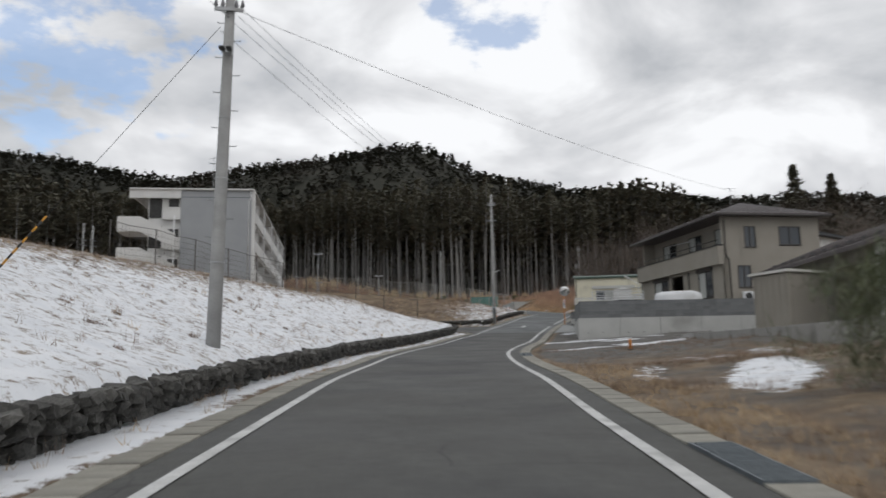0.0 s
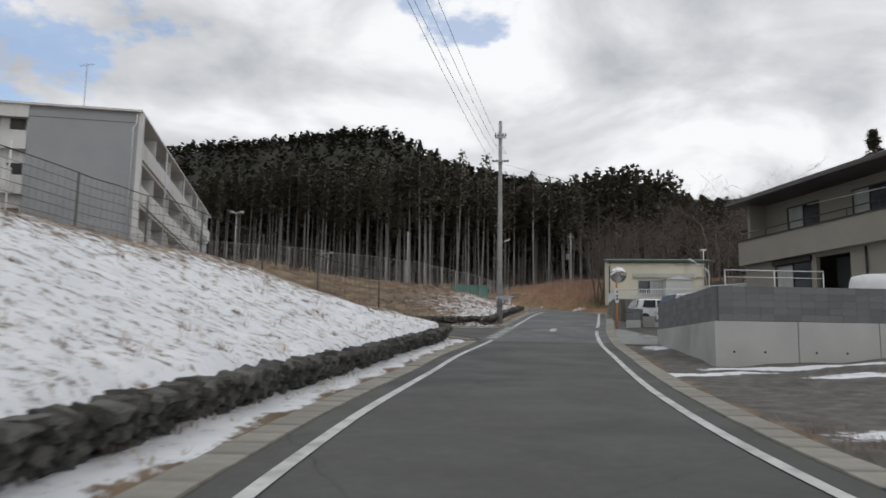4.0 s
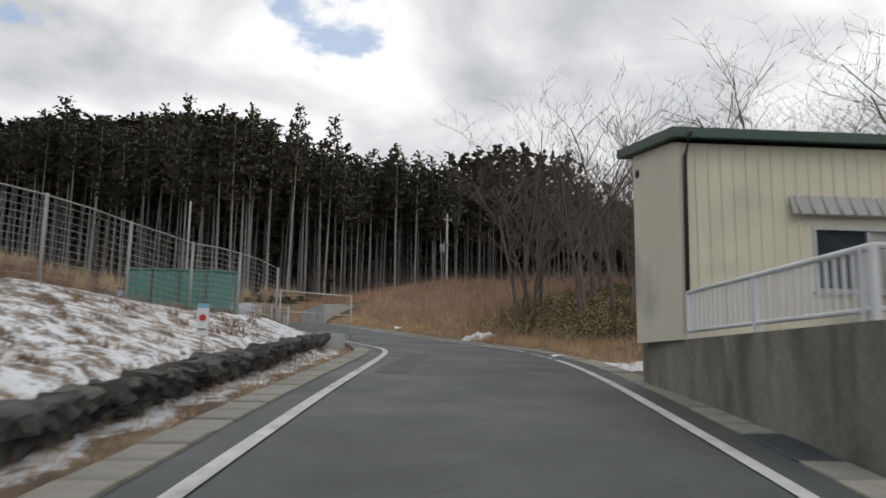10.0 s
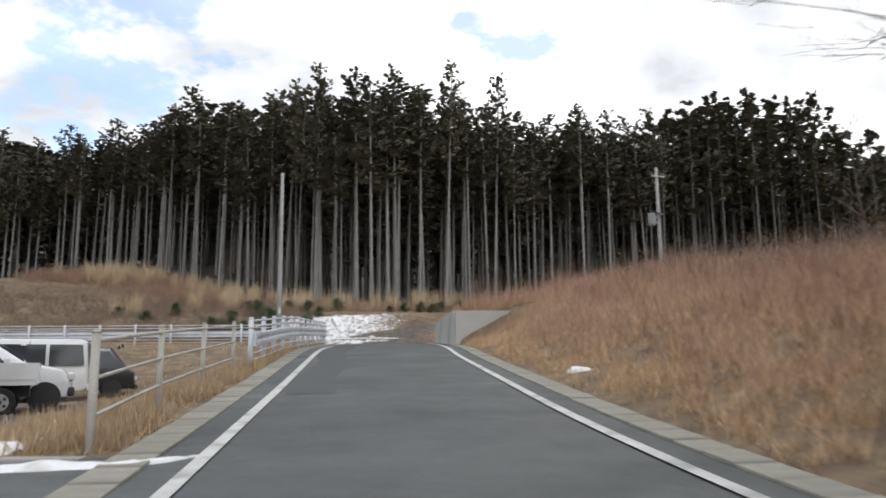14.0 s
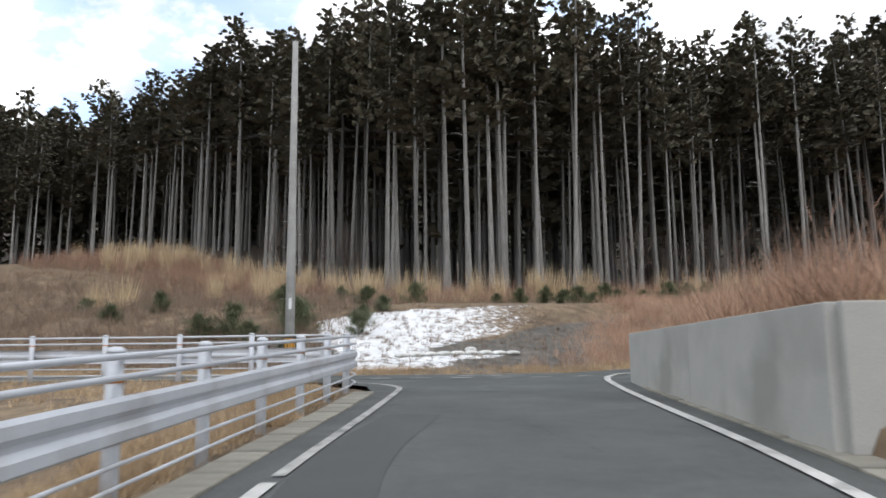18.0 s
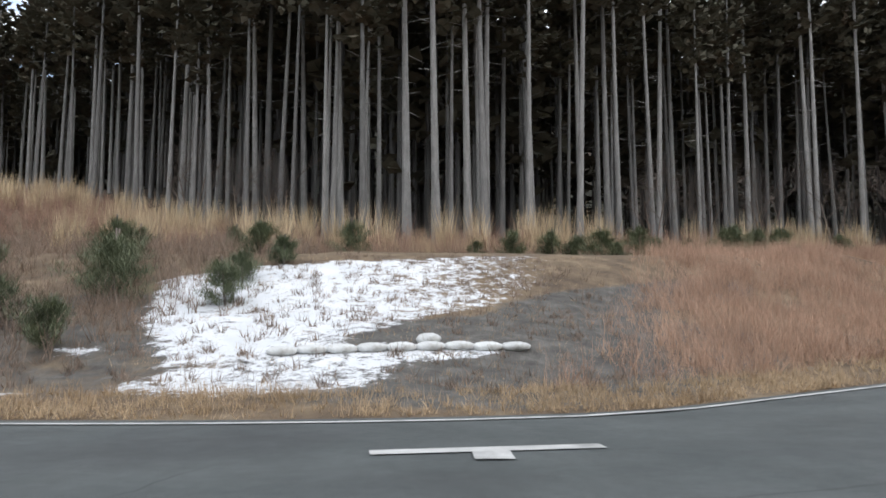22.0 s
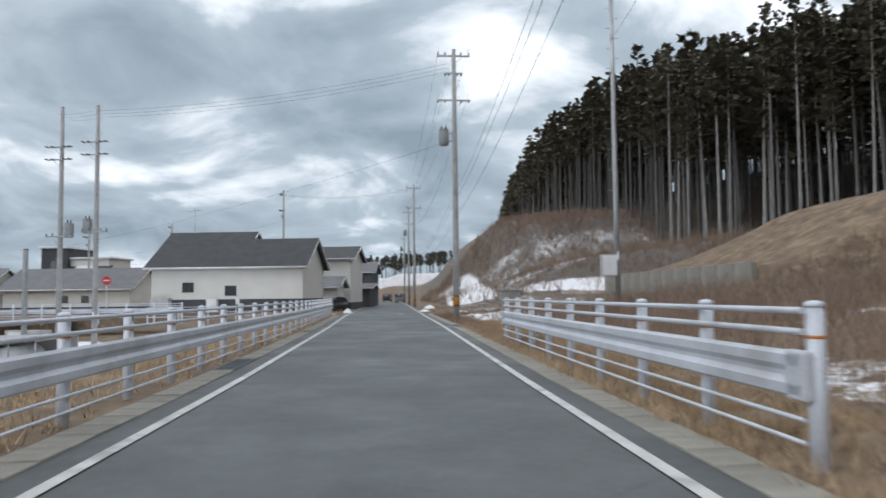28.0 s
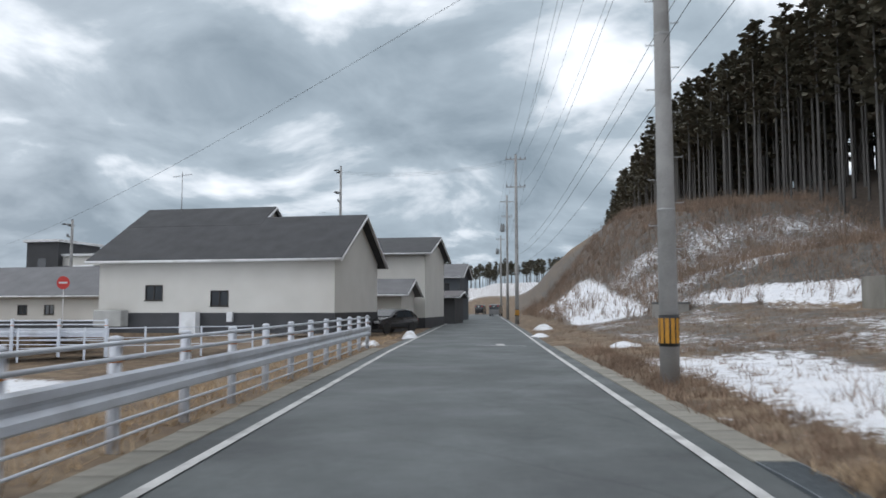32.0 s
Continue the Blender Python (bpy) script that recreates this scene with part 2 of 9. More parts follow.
STAINED = material("stained_concrete", (0.17, 0.165, 0.145), (0.31, 0.30, 0.27), 1.6, 0.9, 0.4, 60, stain=(0.085, 0.08, 0.068), stain_scale=1.1, stretch=(1, 1, 0.3))
CONCRETE_LIGHT = material("concrete_light", (0.36, 0.36, 0.345), (0.48, 0.48, 0.46), 0.8, 0.85, 0.2, 60, stain=(0.27, 0.27, 0.25), stain_scale=0.5)
STREAKED = material("streaked_concrete", (0.10, 0.094, 0.078), (0.30, 0.285, 0.245), 1.1, 0.92, 0.6, 30, stain=(0.055, 0.052, 0.040), stain_scale=0.9, stretch=(1.6, 1.6, 0.45))
GUTTER = material("gutter_concrete", (0.20, 0.19, 0.16), (0.33, 0.315, 0.27), 3, 0.88, 0.35, 80, random_tint=0.12, stain=(0.14, 0.135, 0.12), stain_scale=0.8)
STONE = material("stone", (0.036, 0.035, 0.032), (0.122, 0.118, 0.108), 5, 0.9, 0.7, 40, random_tint=0.4)
STONE_STUFF = island_tint(material("stone_joined", (0.036, 0.035, 0.032), (0.122, 0.118, 0.108), 5, 0.9, 0.7, 40), 0.4)
POLE = material("pole_concrete", (0.27, 0.27, 0.265), (0.40, 0.40, 0.39), 2, 0.8, 0.15, 50, stain=(0.22, 0.22, 0.21), stain_scale=1.2)

# ---------------------------------------------------------------- plan of the roads
ROAD_Y = [-60, 0, 5, 10, 15, 20, 24, 27.3, 43, 46.4, 50, 55, 60, 65, 70, 75, 80, 85, 90, 95, 99, 112.4, 115.6, 118.7, 121.5, 125, 129, 131.4, 135, 400]
ROAD_Z = [-3.0, 0, .32, .55, .76, .94, 1.1, 1.28, 2.04, 2.33, 2.6, 3.05, 3.57, 4.05, 4.58, 5.03, 5.41, 5.7, 6.02, 6.38, 6.69, 7.77, 8.03, 8.21, 8.33, 8.5, 8.68, 8.78, 8.88, 8.9]
LEFT = [(-60, -2.0), (0, -2.25), (6, -2.38), (11, -2.52), (18, -2.74), (22, -2.65), (29, -2.30), (34, -1.72), (39, -0.92), (44, -0.1), (48, 0.8), (53, 2.15),
        (61, 4.1), (65, 5.1), (68, 5.9), (73, 7.15), (77, 8.15), (80, 8.9), (84, 9.75), (87, 10.25), (89, 10.1), (91, 9.75), (96, 9.08), (100.5, 8.45), (104, 7.98), (114, 6.55), (119, 5.9), (122, 5.5),
        (128, 4.95), (131, 4.6), (140, 3.5)]
RIGHT = [(-60, 1.9), (0, 1.9), (10, 1.95), (17, 2.17), (24, 2.15), (28, 2.23), (31, 2.47), (34, 2.9), (38, 3.6), (43, 4.65), (49, 5.75), (52, 6.3), (57, 7.4), (60, 8.15), (64, 9.25),
         (68, 10.3), (72.5, 11.45), (76.5, 12.5), (80, 13.35), (84, 14.2), (87, 14.6), (90, 14.55), (94, 14.0), (97, 13.38), (100.5, 12.78), (104.5, 12.25), (113, 11.12), (119, 10.6), (124, 10.2), (128, 9.65), (131, 9.3), (140, 8.6)]
NORTH = [(-200, 127.0), (-110, 132.9), (-60, 136.05), (-42, 137.27), (-20, 138.52), (-10, 139.15), (-1, 139.75), (3, 140.2), (7, 141.3), (13.5, 145.5), (30, 160), (60, 186)]
SOUTH = [(-200, 121.8), (-110, 127.0), (-61, 130.5), (-41, 132.3), (-20, 133.95), (-5, 134.9), (3, 135.6), (8.5, 137.1), (14, 140.6), (30, 154.3), (60, 180)]


def smooth_table(table):
    xs, ys = np.array(table).T
    return lambda v: (np.interp(v - 1.5, xs, ys) + 2 * np.interp(v, xs, ys) + np.interp(v + 1.5, xs, ys)) / 4


road_z = smooth_table(list(zip(ROAD_Y, ROAD_Z)))
left_x, right_x, north_y, south_y = (smooth_table([(a, b + d) for a, b in t]) for t, d in ((LEFT, 0.06), (RIGHT, -0.07), (NORTH, 0.0), (SOUTH, 0.0)))


def ss(a, b, v):
    k = np.clip((v - a) / (b - a), 0, 1)
    return k * k * (3 - 2 * k)


def lerp(a, b, k):
    return a + (b - a) * k


def fbm(x, y, s):
    """Smooth unevenness of about +-1 at the size s, from summed sines."""
    x, y = x / s, y / s
    return (np.sin(x * 2.1 + 1.3 * np.sin(y * 1.7)) + np.sin(y * 2.4 + 1.1 * np.sin(x * 1.9 + 2)) + 0.6 * np.sin(x * 4.7 + y * 3.9 + 1.5 * np.sin(y * 5))) / 2.6


EDGE_X = [-420, -300, -180, -131, -92, -80, -65, -50, -30, -15, -6, 0, 8, 25, 58, 90, 200]
EDGE_Y = [165, 163, 160, 163, 165, 177, 189, 197, 187, 176, 171.5, 170.5, 178, 190, 191, 196, 230]


def edge_y(x):
    """Where the cedar plantation begins."""
    return np.interp(x, EDGE_X, EDGE_Y)


def mouth_y(dl):
    """The near edge of the side street, by the distance left of the lane."""
    return 53.4 + 1.22 * np.clip(dl - 0.45, 0, 3.9)


def ground_z(x, y):
    """The height of the ground at x, y (arrays)."""
    x, y = np.asarray(x, float), np.asarray(y, float)
    zr = road_z(np.minimum(y, 136))
    dl, dr = left_x(y) - x, x - right_x(y)
    # left of the lane: a stone-edged bank up to a fence, the side street, a second bank, the vehicle lot
    w1 = np.interp(y, [0, 20, 36, 48, 54], [13, 12, 9.5, 6.8, 5.0])
    h1 = np.interp(y, [0, 20, 36, 48, 53], [4.6, 4.4, 3.7, 2.6, 1.3])
    dl1 = np.minimum(dl, 1.95 + np.clip(mouth_y(dl) - y - 0.9, 0, 60))
    k1 = np.clip((dl1 - 2.35) / (w1 - 2.35), 0, 1)
    bank1 = zr + 0.62 * ss(1.95, 2.3, dl1) + (h1 - 0.62) * (0.75 * k1 + 0.25 * ss(0, 1, k1)) + np.clip((dl1 - w1) * 0.16, 0, 4.0 + 0 * y)
    street = zr + 0.0 * x
    w2 = np.interp(y, [60, 70, 81, 85, 87], [13, 8.9, 4.1, 2.8, 2.4])
    h2 = np.interp(y, [60, 70, 81, 85, 87], [2.9, 2.15, 1.1, 0.8, 0.5])
    k2 = np.clip((dl - 2.0) / (np.maximum(w2, 2.6) - 2.0), 0, 1)
    k2 = np.minimum(k2, np.clip((y - 62.0) / 8.0, 0, 1))
    bank2 = np.minimum(zr + 0.42 * ss(1.7, 2.1, dl) + (h2 - 0.45) * k2, 8.5) + np.clip((dl - w2) * 0.08, 0, 1.6)
    lot = lerp(zr, 6.0 + 0.042 * np.clip(y - 88, 0, 15), ss(1.0, 4.0, dl) * ss(88, 96, y))
    left = lerp(bank1, street, ss(-0.35, 0.35, y - mouth_y(dl)))
    left = lerp(left, bank2, ss(61.7, 62.1, y))
    left = lerp(left, lot, ss(85.5, 87.5, y - 0.15 * np.clip(dl - 2.5, 0, 30)))
    left = lerp(left, 8.55 - 0.0 * x, ss(112, 132, y) * ss(1.0, 3.0, dl))
    # right of the lane: dirt lot, parking, grassy hill
    lot_r = zr + np.interp(y, [0, 10, 24, 34, 60], [0.05, 0.1, 0.1, 0.045, 0.035]) * np.clip(dr - 2, 0, 9) + 0.035 * np.clip(dr - 11, 0, 30) - 0.05
    park = lerp(zr, 3.95 + 0.035 * (y - 64), ss(0.5, 3, dr)) + ss(14, 26, dr) * 3.0
    hill_h = np.interp(y, [82, 88, 96, 110, 122, 134, 150], [0.3, 1.25, 2.1, 2.25, 2.25, 2.3, 2.3])
    wall_in = ss(123.5, 124.2, y) * (1 - ss(133.4, 133.9, y))
    hill = zr + 0.12 * ss(0.9, 1.6, dr) + hill_h * (0.6 * ss(1.6, 12, dr) + 0.4 * ss(1.2, 5, dr)) + np.clip(dr - 10, 0, 60) * 0.03
    hill = hill + 0.7 * ss(1.6, 5.5, dr) * ss(114, 122.5, y) * (1 - ss(123.6, 124.2, y))
    hill = lerp(hill, np.maximum(hill * 0 + zr, 9.85 + 0 * zr + 0.17 * np.clip(dr - 1.6, 0, 10) + 0.06 * np.clip(dr - 11, 0, 30)) * ss(1.1, 1.35, dr) + zr * (1 - ss(1.1, 1.35, dr)), wall_in)
    right = lerp(lot_r, park, ss(58, 62, y))
    right = lerp(right, hill, ss(83.2, 86.5, y))
    z = np.where(dl > 0, left, np.where(dr > 0, right, zr))
    # the cross street and the bank beyond it
    ny, sy = north_y(x), south_y(x)
    level = 8.9 + 0.045 * np.clip(x - 8, 0, 60)
    side = lerp(z, np.where(x < 4, 8.75 + 0 * z, z), ss(sy - 12, sy - 3, y) * (dl > 0))
    z = np.where(y < sy - 0.9, lerp(side, level, ss(sy - 3.2, sy - 0.9, y) * ((x < left_x(y) - 1) | (x > right_x(y) + 0.8) | (y > 134))), level)
    v = y - ny
    near = 0.18 * ss(0.8, 2.5, v) + 1.0 * ss(2.5, 8, v) + 2.3 * ss(6.5, 16, v) + 1.7 * ss(17, 34, v)
    wall_v = np.interp(x, [-75, -48], [152.0, 154.0]) - ny
    field = 0.15 * ss(0.8, 2.5, v) + 1.25 * ss(2, 16, v) + 1.45 * ss(wall_v + 0.1, wall_v + 0.4, v) * ss(-76, -75, x) * (1 - ss(-48, -40, x)) + (4.0 * ss(wall_v, wall_v + 11, v) + 1.6 * ss(24, 34, v)) * (1 - 0.55 * (1 - ss(-76, -62, x)))
    west = 0.9 * ss(0.8, 5.0, v) + (10.5 + 3.5 * (1 - ss(-150, -115, x)) - 6.4 * ss(-120, -96, x)) * ss(3.0, 19, v) + 1.5 * ss(14, 32, v)
    field = lerp(west, field, ss(-93, -78, x - 0.8 * (v - 15)))
    far_low = 0.15 * ss(0.8, 2.5, v) + 3.0 * ss(6, 40, v)
    k = 1 - ss(-34, -12, x)
    bank = lerp(near, field, k)
    bank = lerp(bank, far_low, 1 - ss(-360, -260, x))
    deep = edge_y(x) + 1.0
    bank = bank + np.clip(v - 30, 0, 30) * 0.2 * ss(-58, -38, x) * (1 - ss(-16, -4, x)) + np.clip(y - deep, 0, 110) * lerp(0.22, 0.10, ss(-85, -65, x)) * ss(-420, -180, x)
    z = np.where(v > 0.4, level + bank, z)
    z = z + 13.0 * ss(215, 400, -x)
    # unevenness off the roads
    off = np.minimum.reduce([np.where(dl > 0, dl, np.where(dr > 0, dr, 0)), np.maximum(np.abs(y - (ny + sy) / 2) - (ny - sy) / 2, 0)])
    z = z + ss(1.2, 4, off) * (0.10 * fbm(x, y, 3.1) + 0.05 * fbm(x + 7, y, 1.1) + 0.16 * ss(5, 9, dr) * ss(86, 95, y) * fbm(x, y + 9, 4.3))
    return z


def gz(x, y):
    return float(ground_z(np.array([x]), np.array([y]))[0])


def mesh_from(name, verts, faces, mat, smooth=False):
    me = bpy.data.meshes.new(name)
    me.from_pydata(verts, [], faces)
    if smooth:
        me.polygons.foreach_set("use_smooth", [True] * len(me.polygons))
    me.materials.append(mat)
    me.update()
    return me


def part(name, bm, mat, parent=None, label=""):
    """Links a bmesh as one mesh object, under a thing or a part if one is given."""
    me = bpy.data.meshes.new(name)
    bm.to_mesh(me)
    bm.free()
    me.materials.append(mat)
    ob = new(name, me)
    ob.parent = parent
    return tagged(ob, label)


def put(name, me, parent=None, label=""):
    ob = new(name, me)
    ob.parent = parent
    return tagged(ob, label)


def thing(name, m, label, category, group="", kind=""):
    """An empty at the thing's base, which parents its parts."""
    ob = new(name)
    ob.matrix_world = m
    ob.empty_display_size = 0.2
    return tagged(ob, label, category, group, kind)


def add_box(bm, x0, x1, y0, y1, z0, z1, bevel=0.0):
    vs = [bm.verts.new((x, y, z)) for x in (x0, x1) for y in (y0, y1) for z in (z0, z1)]
    fs = [bm.faces.new([vs[i] for i in f]) for f in ((0, 1, 3, 2), (4, 6, 7, 5), (0, 4, 5, 1), (2, 3, 7, 6), (0, 2, 6, 4), (1, 5, 7, 3))]
    if bevel:
        es = {e for f in fs for e in f.edges}
        bmesh.ops.bevel(bm, geom=list(es), offset=bevel, segments=2, affect="EDGES", profile=0.5)


def box(x0, x1, y0, y1, z0, z1, bevel=0.0):
    bm = bmesh.new()
    add_box(bm, x0, x1, y0, y1, z0, z1, bevel)
    return bm


def add_tube(bm, pts, radii, sides=8, caps=True):
    """A tube through points, with a radius at each."""
    pts = [Vector(p) for p in pts]
    rings = []
    for i, p in enumerate(pts):
        d = (pts[min(i + 1, len(pts) - 1)] - pts[max(i - 1, 0)]).normalized()
        a = d.orthogonal().normalized() if abs(d.z) < 0.99 else Vector((1, 0, 0))
        if i and abs(d.z) < 0.99:
            a = (last - d * last.dot(d)).normalized()
        last = a
        b = d.cross(a)
        r = radii[i] if isinstance(radii, (list, tuple)) else radii
        rings.append([bm.verts.new(p + r * (a * math.cos(2 * math.pi * k / sides) + b * math.sin(2 * math.pi * k / sides))) for k in range(sides)])
    for r0, r1 in zip(rings, rings[1:]):
        for k in range(sides):
            f = bm.faces.new((r0[k], r0[(k + 1) % sides], r1[(k + 1) % sides], r1[k]))
            f.smooth = True
    if caps:
        bm.faces.new(rings[0][::-1])
        bm.faces.new(rings[-1])


def tube(pts, radii, sides=8):
    bm = bmesh.new()
    add_tube(bm, pts, radii, sides)
    return bm


# ---------------------------------------------------------------- ground
def axis(*spans):
    out = []
    for a, b, step in spans:
        out += list(np.arange(a, b - 1e-6, step))
    return np.array(out + [spans[-1][1]])


GX = axis((-2600, -400, 550), (-400, -150, 25), (-150, -92, 2.4), (-92, -30, 1.1), (-30, 26, 0.45), (26, 60, 1.4), (60, 150, 9), (150, 400, 50), (400, 2600, 550))
GY = axis((-800, -60, 148), (-60, -10, 5), (-10, 178, 0.5), (178, 240, 4), (240, 400, 20), (400, 2800, 400))
gxx, gyy = np.meshgrid(GX, GY)
gzz = ground_z(gxx, gyy)
on_road = ((gxx > left_x(gyy) - 0.9) & (gxx < right_x(gyy) + 0.9) & (gyy < 137)) | ((gyy > south_y(gxx) - 0.8) & (gyy < north_y(gxx) + 0.7))
on_road |= (gyy > mouth_y(left_x(gyy) - gxx) - 0.15) & (gyy < 60.5) & (gxx < left_x(gyy)) & (gxx > -60)
on_road |= (gyy > 130.5) & (gyy < 139.5) & (gxx > np.interp(gyy, [131, 132.5, 133.5, 134.5, 135.2], [4.1, 3.6, 2.6, 0.5, -1]) - 0.3) & (gxx < np.interp(gyy, [131, 132.5, 134, 136, 139], [9.8, 10.2, 11, 12.6, 15.5]) + 0.3)
on_lot = (gyy > 92.3) & (gyy < 97.4) & (gxx < left_x(gyy) - 0.7) & (gxx > -7.6)
gzz = gzz - 0.09 * on_road - 0.22 * on_lot


def patch(x, y, cx, cy, rx, ry, turn=0.0):
    c, s = math.cos(radians(turn)), math.sin(radians(turn))
    u, v = ((x - cx) * c + (y - cy) * s) / rx, (-(x - cx) * s + (y - cy) * c) / ry
    return 1 - ss(0.7, 1.25, np.sqrt(u * u + v * v))


def ground_cover(x, y):
    """How much snow, gravel or dirt, and green there is at x, y."""
    dl, dr = left_x(y) - x, x - right_x(y)
    v = y - north_y(x)
    south = y < south_y(x) - 1
    snow = np.zeros_like(x)
    on1 = ss(0.85, 1.0, dl) * (1 - ss(-0.9, -0.2, y - mouth_y(dl))) * south
    snow = np.maximum(snow, on1 * (0.70 + 0.06 * (1 - ss(1.8, 2.2, dl)) - 0.22 * ss(0.55, 1.0, (dl - 2.3) / np.interp(y, [0, 20, 36, 48, 54], [11, 10, 7.5, 4.5, 2.2]))))
    on2 = ss(0.9, 1.1, dl) * ss(60, 61, y) * (1 - ss(86, 88, y))
    snow = np.maximum(snow, on2 * np.clip(0.61 + 0.05 * (1 - ss(1.3, 1.9, dl)) - 0.08 * ss(3, 9, dl) - 0.26 * (1 - ss(-3.5, 1.8, x - 0.16 * (y - 64))) - 0.10 * (1 - ss(62.5, 65.0, y)) * ss(2.5, 4, dl), 0, 1))
    for cx, cy, rx, ry, k, turn in ((4.4, 44.2, 1.7, 0.5, 0.8, 0), (9.5, 43.7, 3.4, 0.55, 0.85, 0), (6.8, 33.0, 3.2, 0.8, 0.72, 5), (9.5, 34.5, 2.6, 0.8, 0.75, 0), (10.5, 29.5, 2.2, 0.5, 0.6, 0), (6.4, 15.2, 1.0, 3.6, 0.74, -22), (4.6, 17.6, 0.5, 2.4, 0.54, -12), (6.9, 20.4, 1.1, 1.0, 0.54, 0), (8.8, 21.0, 1.0, 1.4, 0.54, 0), (6.3, 42.4, 2.6, 0.5, 0.82, 4), (9.2, 40.6, 1.6, 0.5, 0.8, 0),
                                (8.6, 52.2, 2.4, 0.7, 0.7, 60), (13.6, 105.6, 0.5, 0.3, 0.6, 0), (15.8, 83.6, 2.4, 0.4, 0.95, 0),
                                (4.5, 89.3, 3.5, 0.8, 0.8, -8), (6.5, 84.0, 2.0, 2.4, 0.66, 0), (6.8, 88.2, 1.5, 0.5, 0.8, 0)):
        snow = np.maximum(snow, k * patch(x, y, cx, cy, rx, ry, turn))
    # the snowy bank facing the junction
    top = np.interp(x, [-4.2, -2.4, 1.3, 5.4, 7.4], [11.6, 12.8, 13.3, 14.6, 16.0])
    low = np.interp(x, [-2.6, -0.4, 1.2, 2.4, 3.3, 4.4, 5.5, 6.6], [7.2, 4.4, 4.6, 5.6, 7.1, 8.4, 9.0, 10.7])
    rim = np.interp(v, [4.0, 4.4, 7.4, 11.5, 13], [0.4, -0.4, -2.5, -4.1, -3.6])
    bank = ss(rim - 0.35, rim + 0.35, x) * (1 - ss(5.5, 9.0, x)) * ss(low - 0.35, low + 0.25, v) * (1 - ss(top - 0.3, top + 0.3, v))
    snow = np.maximum(snow, bank * (0.74 - 0.27 * ss(0.5, 7.5, x) + 0.05 * fbm(x, y, 1.0)))
    snow = np.maximum(snow, 0.66 * patch(x, v, 1.7, 3.4, 2.5, 1.6, 10))
    snow = np.maximum(snow, 0.70 * patch(x, v, 3.6, 5.1, 2.4, 0.75, 4))
    snow = np.maximum(snow, 0.70 * patch(x, v, -2.4, 5.3, 0.7, 0.5))
    snow = np.maximum(snow, 0.62 * patch(x, v, -2.2, 2.2, 1.2, 0.4))
    snow = np.maximum(snow, 0.56 * patch(x, v, -20, 3.6, 8.0, 1.3) + 0.80 * patch(x, v, -38.0, 17.9, 1.2, 0.5) + 0.80 * patch(x, v, -33.0, 18.6, 2.0, 0.8))
    snow = np.maximum(snow, 0.60 * patch(x, v, -35.6, 18.6, 2.2, 0.7) + 0.56 * patch(x, v, -32.6, 20.0, 2.4, 0.6) + 0.55 * patch(x, v, -22.5, 8.0, 2.6, 0.7))
    # the fields along the cross street
    drift = 0.42 + 0.17 * fbm(x * 0.3, y, 2.2) + 0.08 * fbm(x * 0.5, y, 0.9)
    snow = np.maximum(snow, (drift * (1 - ss(-34, -26, x)) * ss(2.2, 4.2, v) * (1 - ss(11, 14, v)) * ss(-90, -84, x)) * (v > 0))
    snow = np.maximum(snow, 0.36 * (1 - ss(-32, -27, x)) * ss(-110, -100, x) * (v > 0.8) * (v < 14))
    snow = np.maximum(snow, 0.80 * ss(-58, -53, x) * (1 - ss(-43.5, -40, x)) * ss(1.3, 2.2, v) * (1 - ss(5.2, 6.6, v)) * (0.93 + 0.12 * fbm(x * 0.4, y, 1.3)))
    foot = x - 0.8 * (v - 15)
    snow = np.maximum(snow, 0.82 * ss(-136, -122, x) * (1 - ss(-90, -84, x)) * ss(3.0, 4.5, v) * (1 - ss(8.5, 10.5, v)))
    # a track of snow climbing behind the wall, and thin snow among the brush of the knoll
    snow = np.maximum(snow, 0.74 * patch(x, v, -82.0, 16.5, 9.5, 1.7, 42))
    snow = np.maximum(snow, (0.53 + 0.12 * fbm(x, y, 2.6)) * (1 - ss(-90, -84, x)) * ss(-122, -108, x) * ss(7, 10, v) * (1 - ss(30, 36, v)))
    snow = np.maximum(snow, 0.50 * patch(x, v, -80, 15.5, 7, 1.6, 12))
    snow = np.maximum(snow, 0.78 * (1 - ss(-18, -12, x)) * (1 - ss(-4.6, -2.4, y - south_y(x) + 1.0)) * ss(100, 108, y) * south * ss(-76, -70, x))
    snow = np.maximum(snow, 0.62 * (1 - ss(-300, -270, x)))
    dirt = (1 - ss(58, 62, y)) * ss(0.9, 1.4, dr) * south * (0.42 + 0.5 * ss(22, 30, y))
    dirt = np.maximum(dirt, (ss(58, 62, y) * (1 - ss(83.5, 85, y)) * ss(0.9, 1.3, dr) * (1 - ss(9, 16, dr))))
    dirt = np.maximum(dirt, ss(87, 88.5, y) * (1 - ss(104, 112, y)) * ss(2.0, 3.0, dl) * (1 - ss(9, 14, dl)) * 0.9)
    dirt = np.maximum(dirt, 0.95 * patch(x, v, 6.0, 4.6, 5.5, 3.6) + 0.8 * patch(x, v, 9.0, 9.5, 4.0, 1.6, 15))
    green = ss(86, 90, y) * (1 - ss(98, 106, y)) * ss(2.5, 7, dr) * 0.8
    dirt = np.maximum(dirt, 0.55 * patch(x, v, -4, 6, 6, 5))
    dirt = np.maximum(dirt, 0.62 * (1 - ss(-84, -78, foot)) * ss(4, 7, v) * ss(-200, -150, x))
    dirt = np.maximum(dirt, 0.5 * (1 - ss(-36, -28, x)) * ss(1.5, 4, v) * (1 - ss(14, 16, v)))
    litter = ss(edge_y(x) - 1.0, edge_y(x) + 3.0, y)
    return snow, dirt, np.clip(green, 0, 1), litter


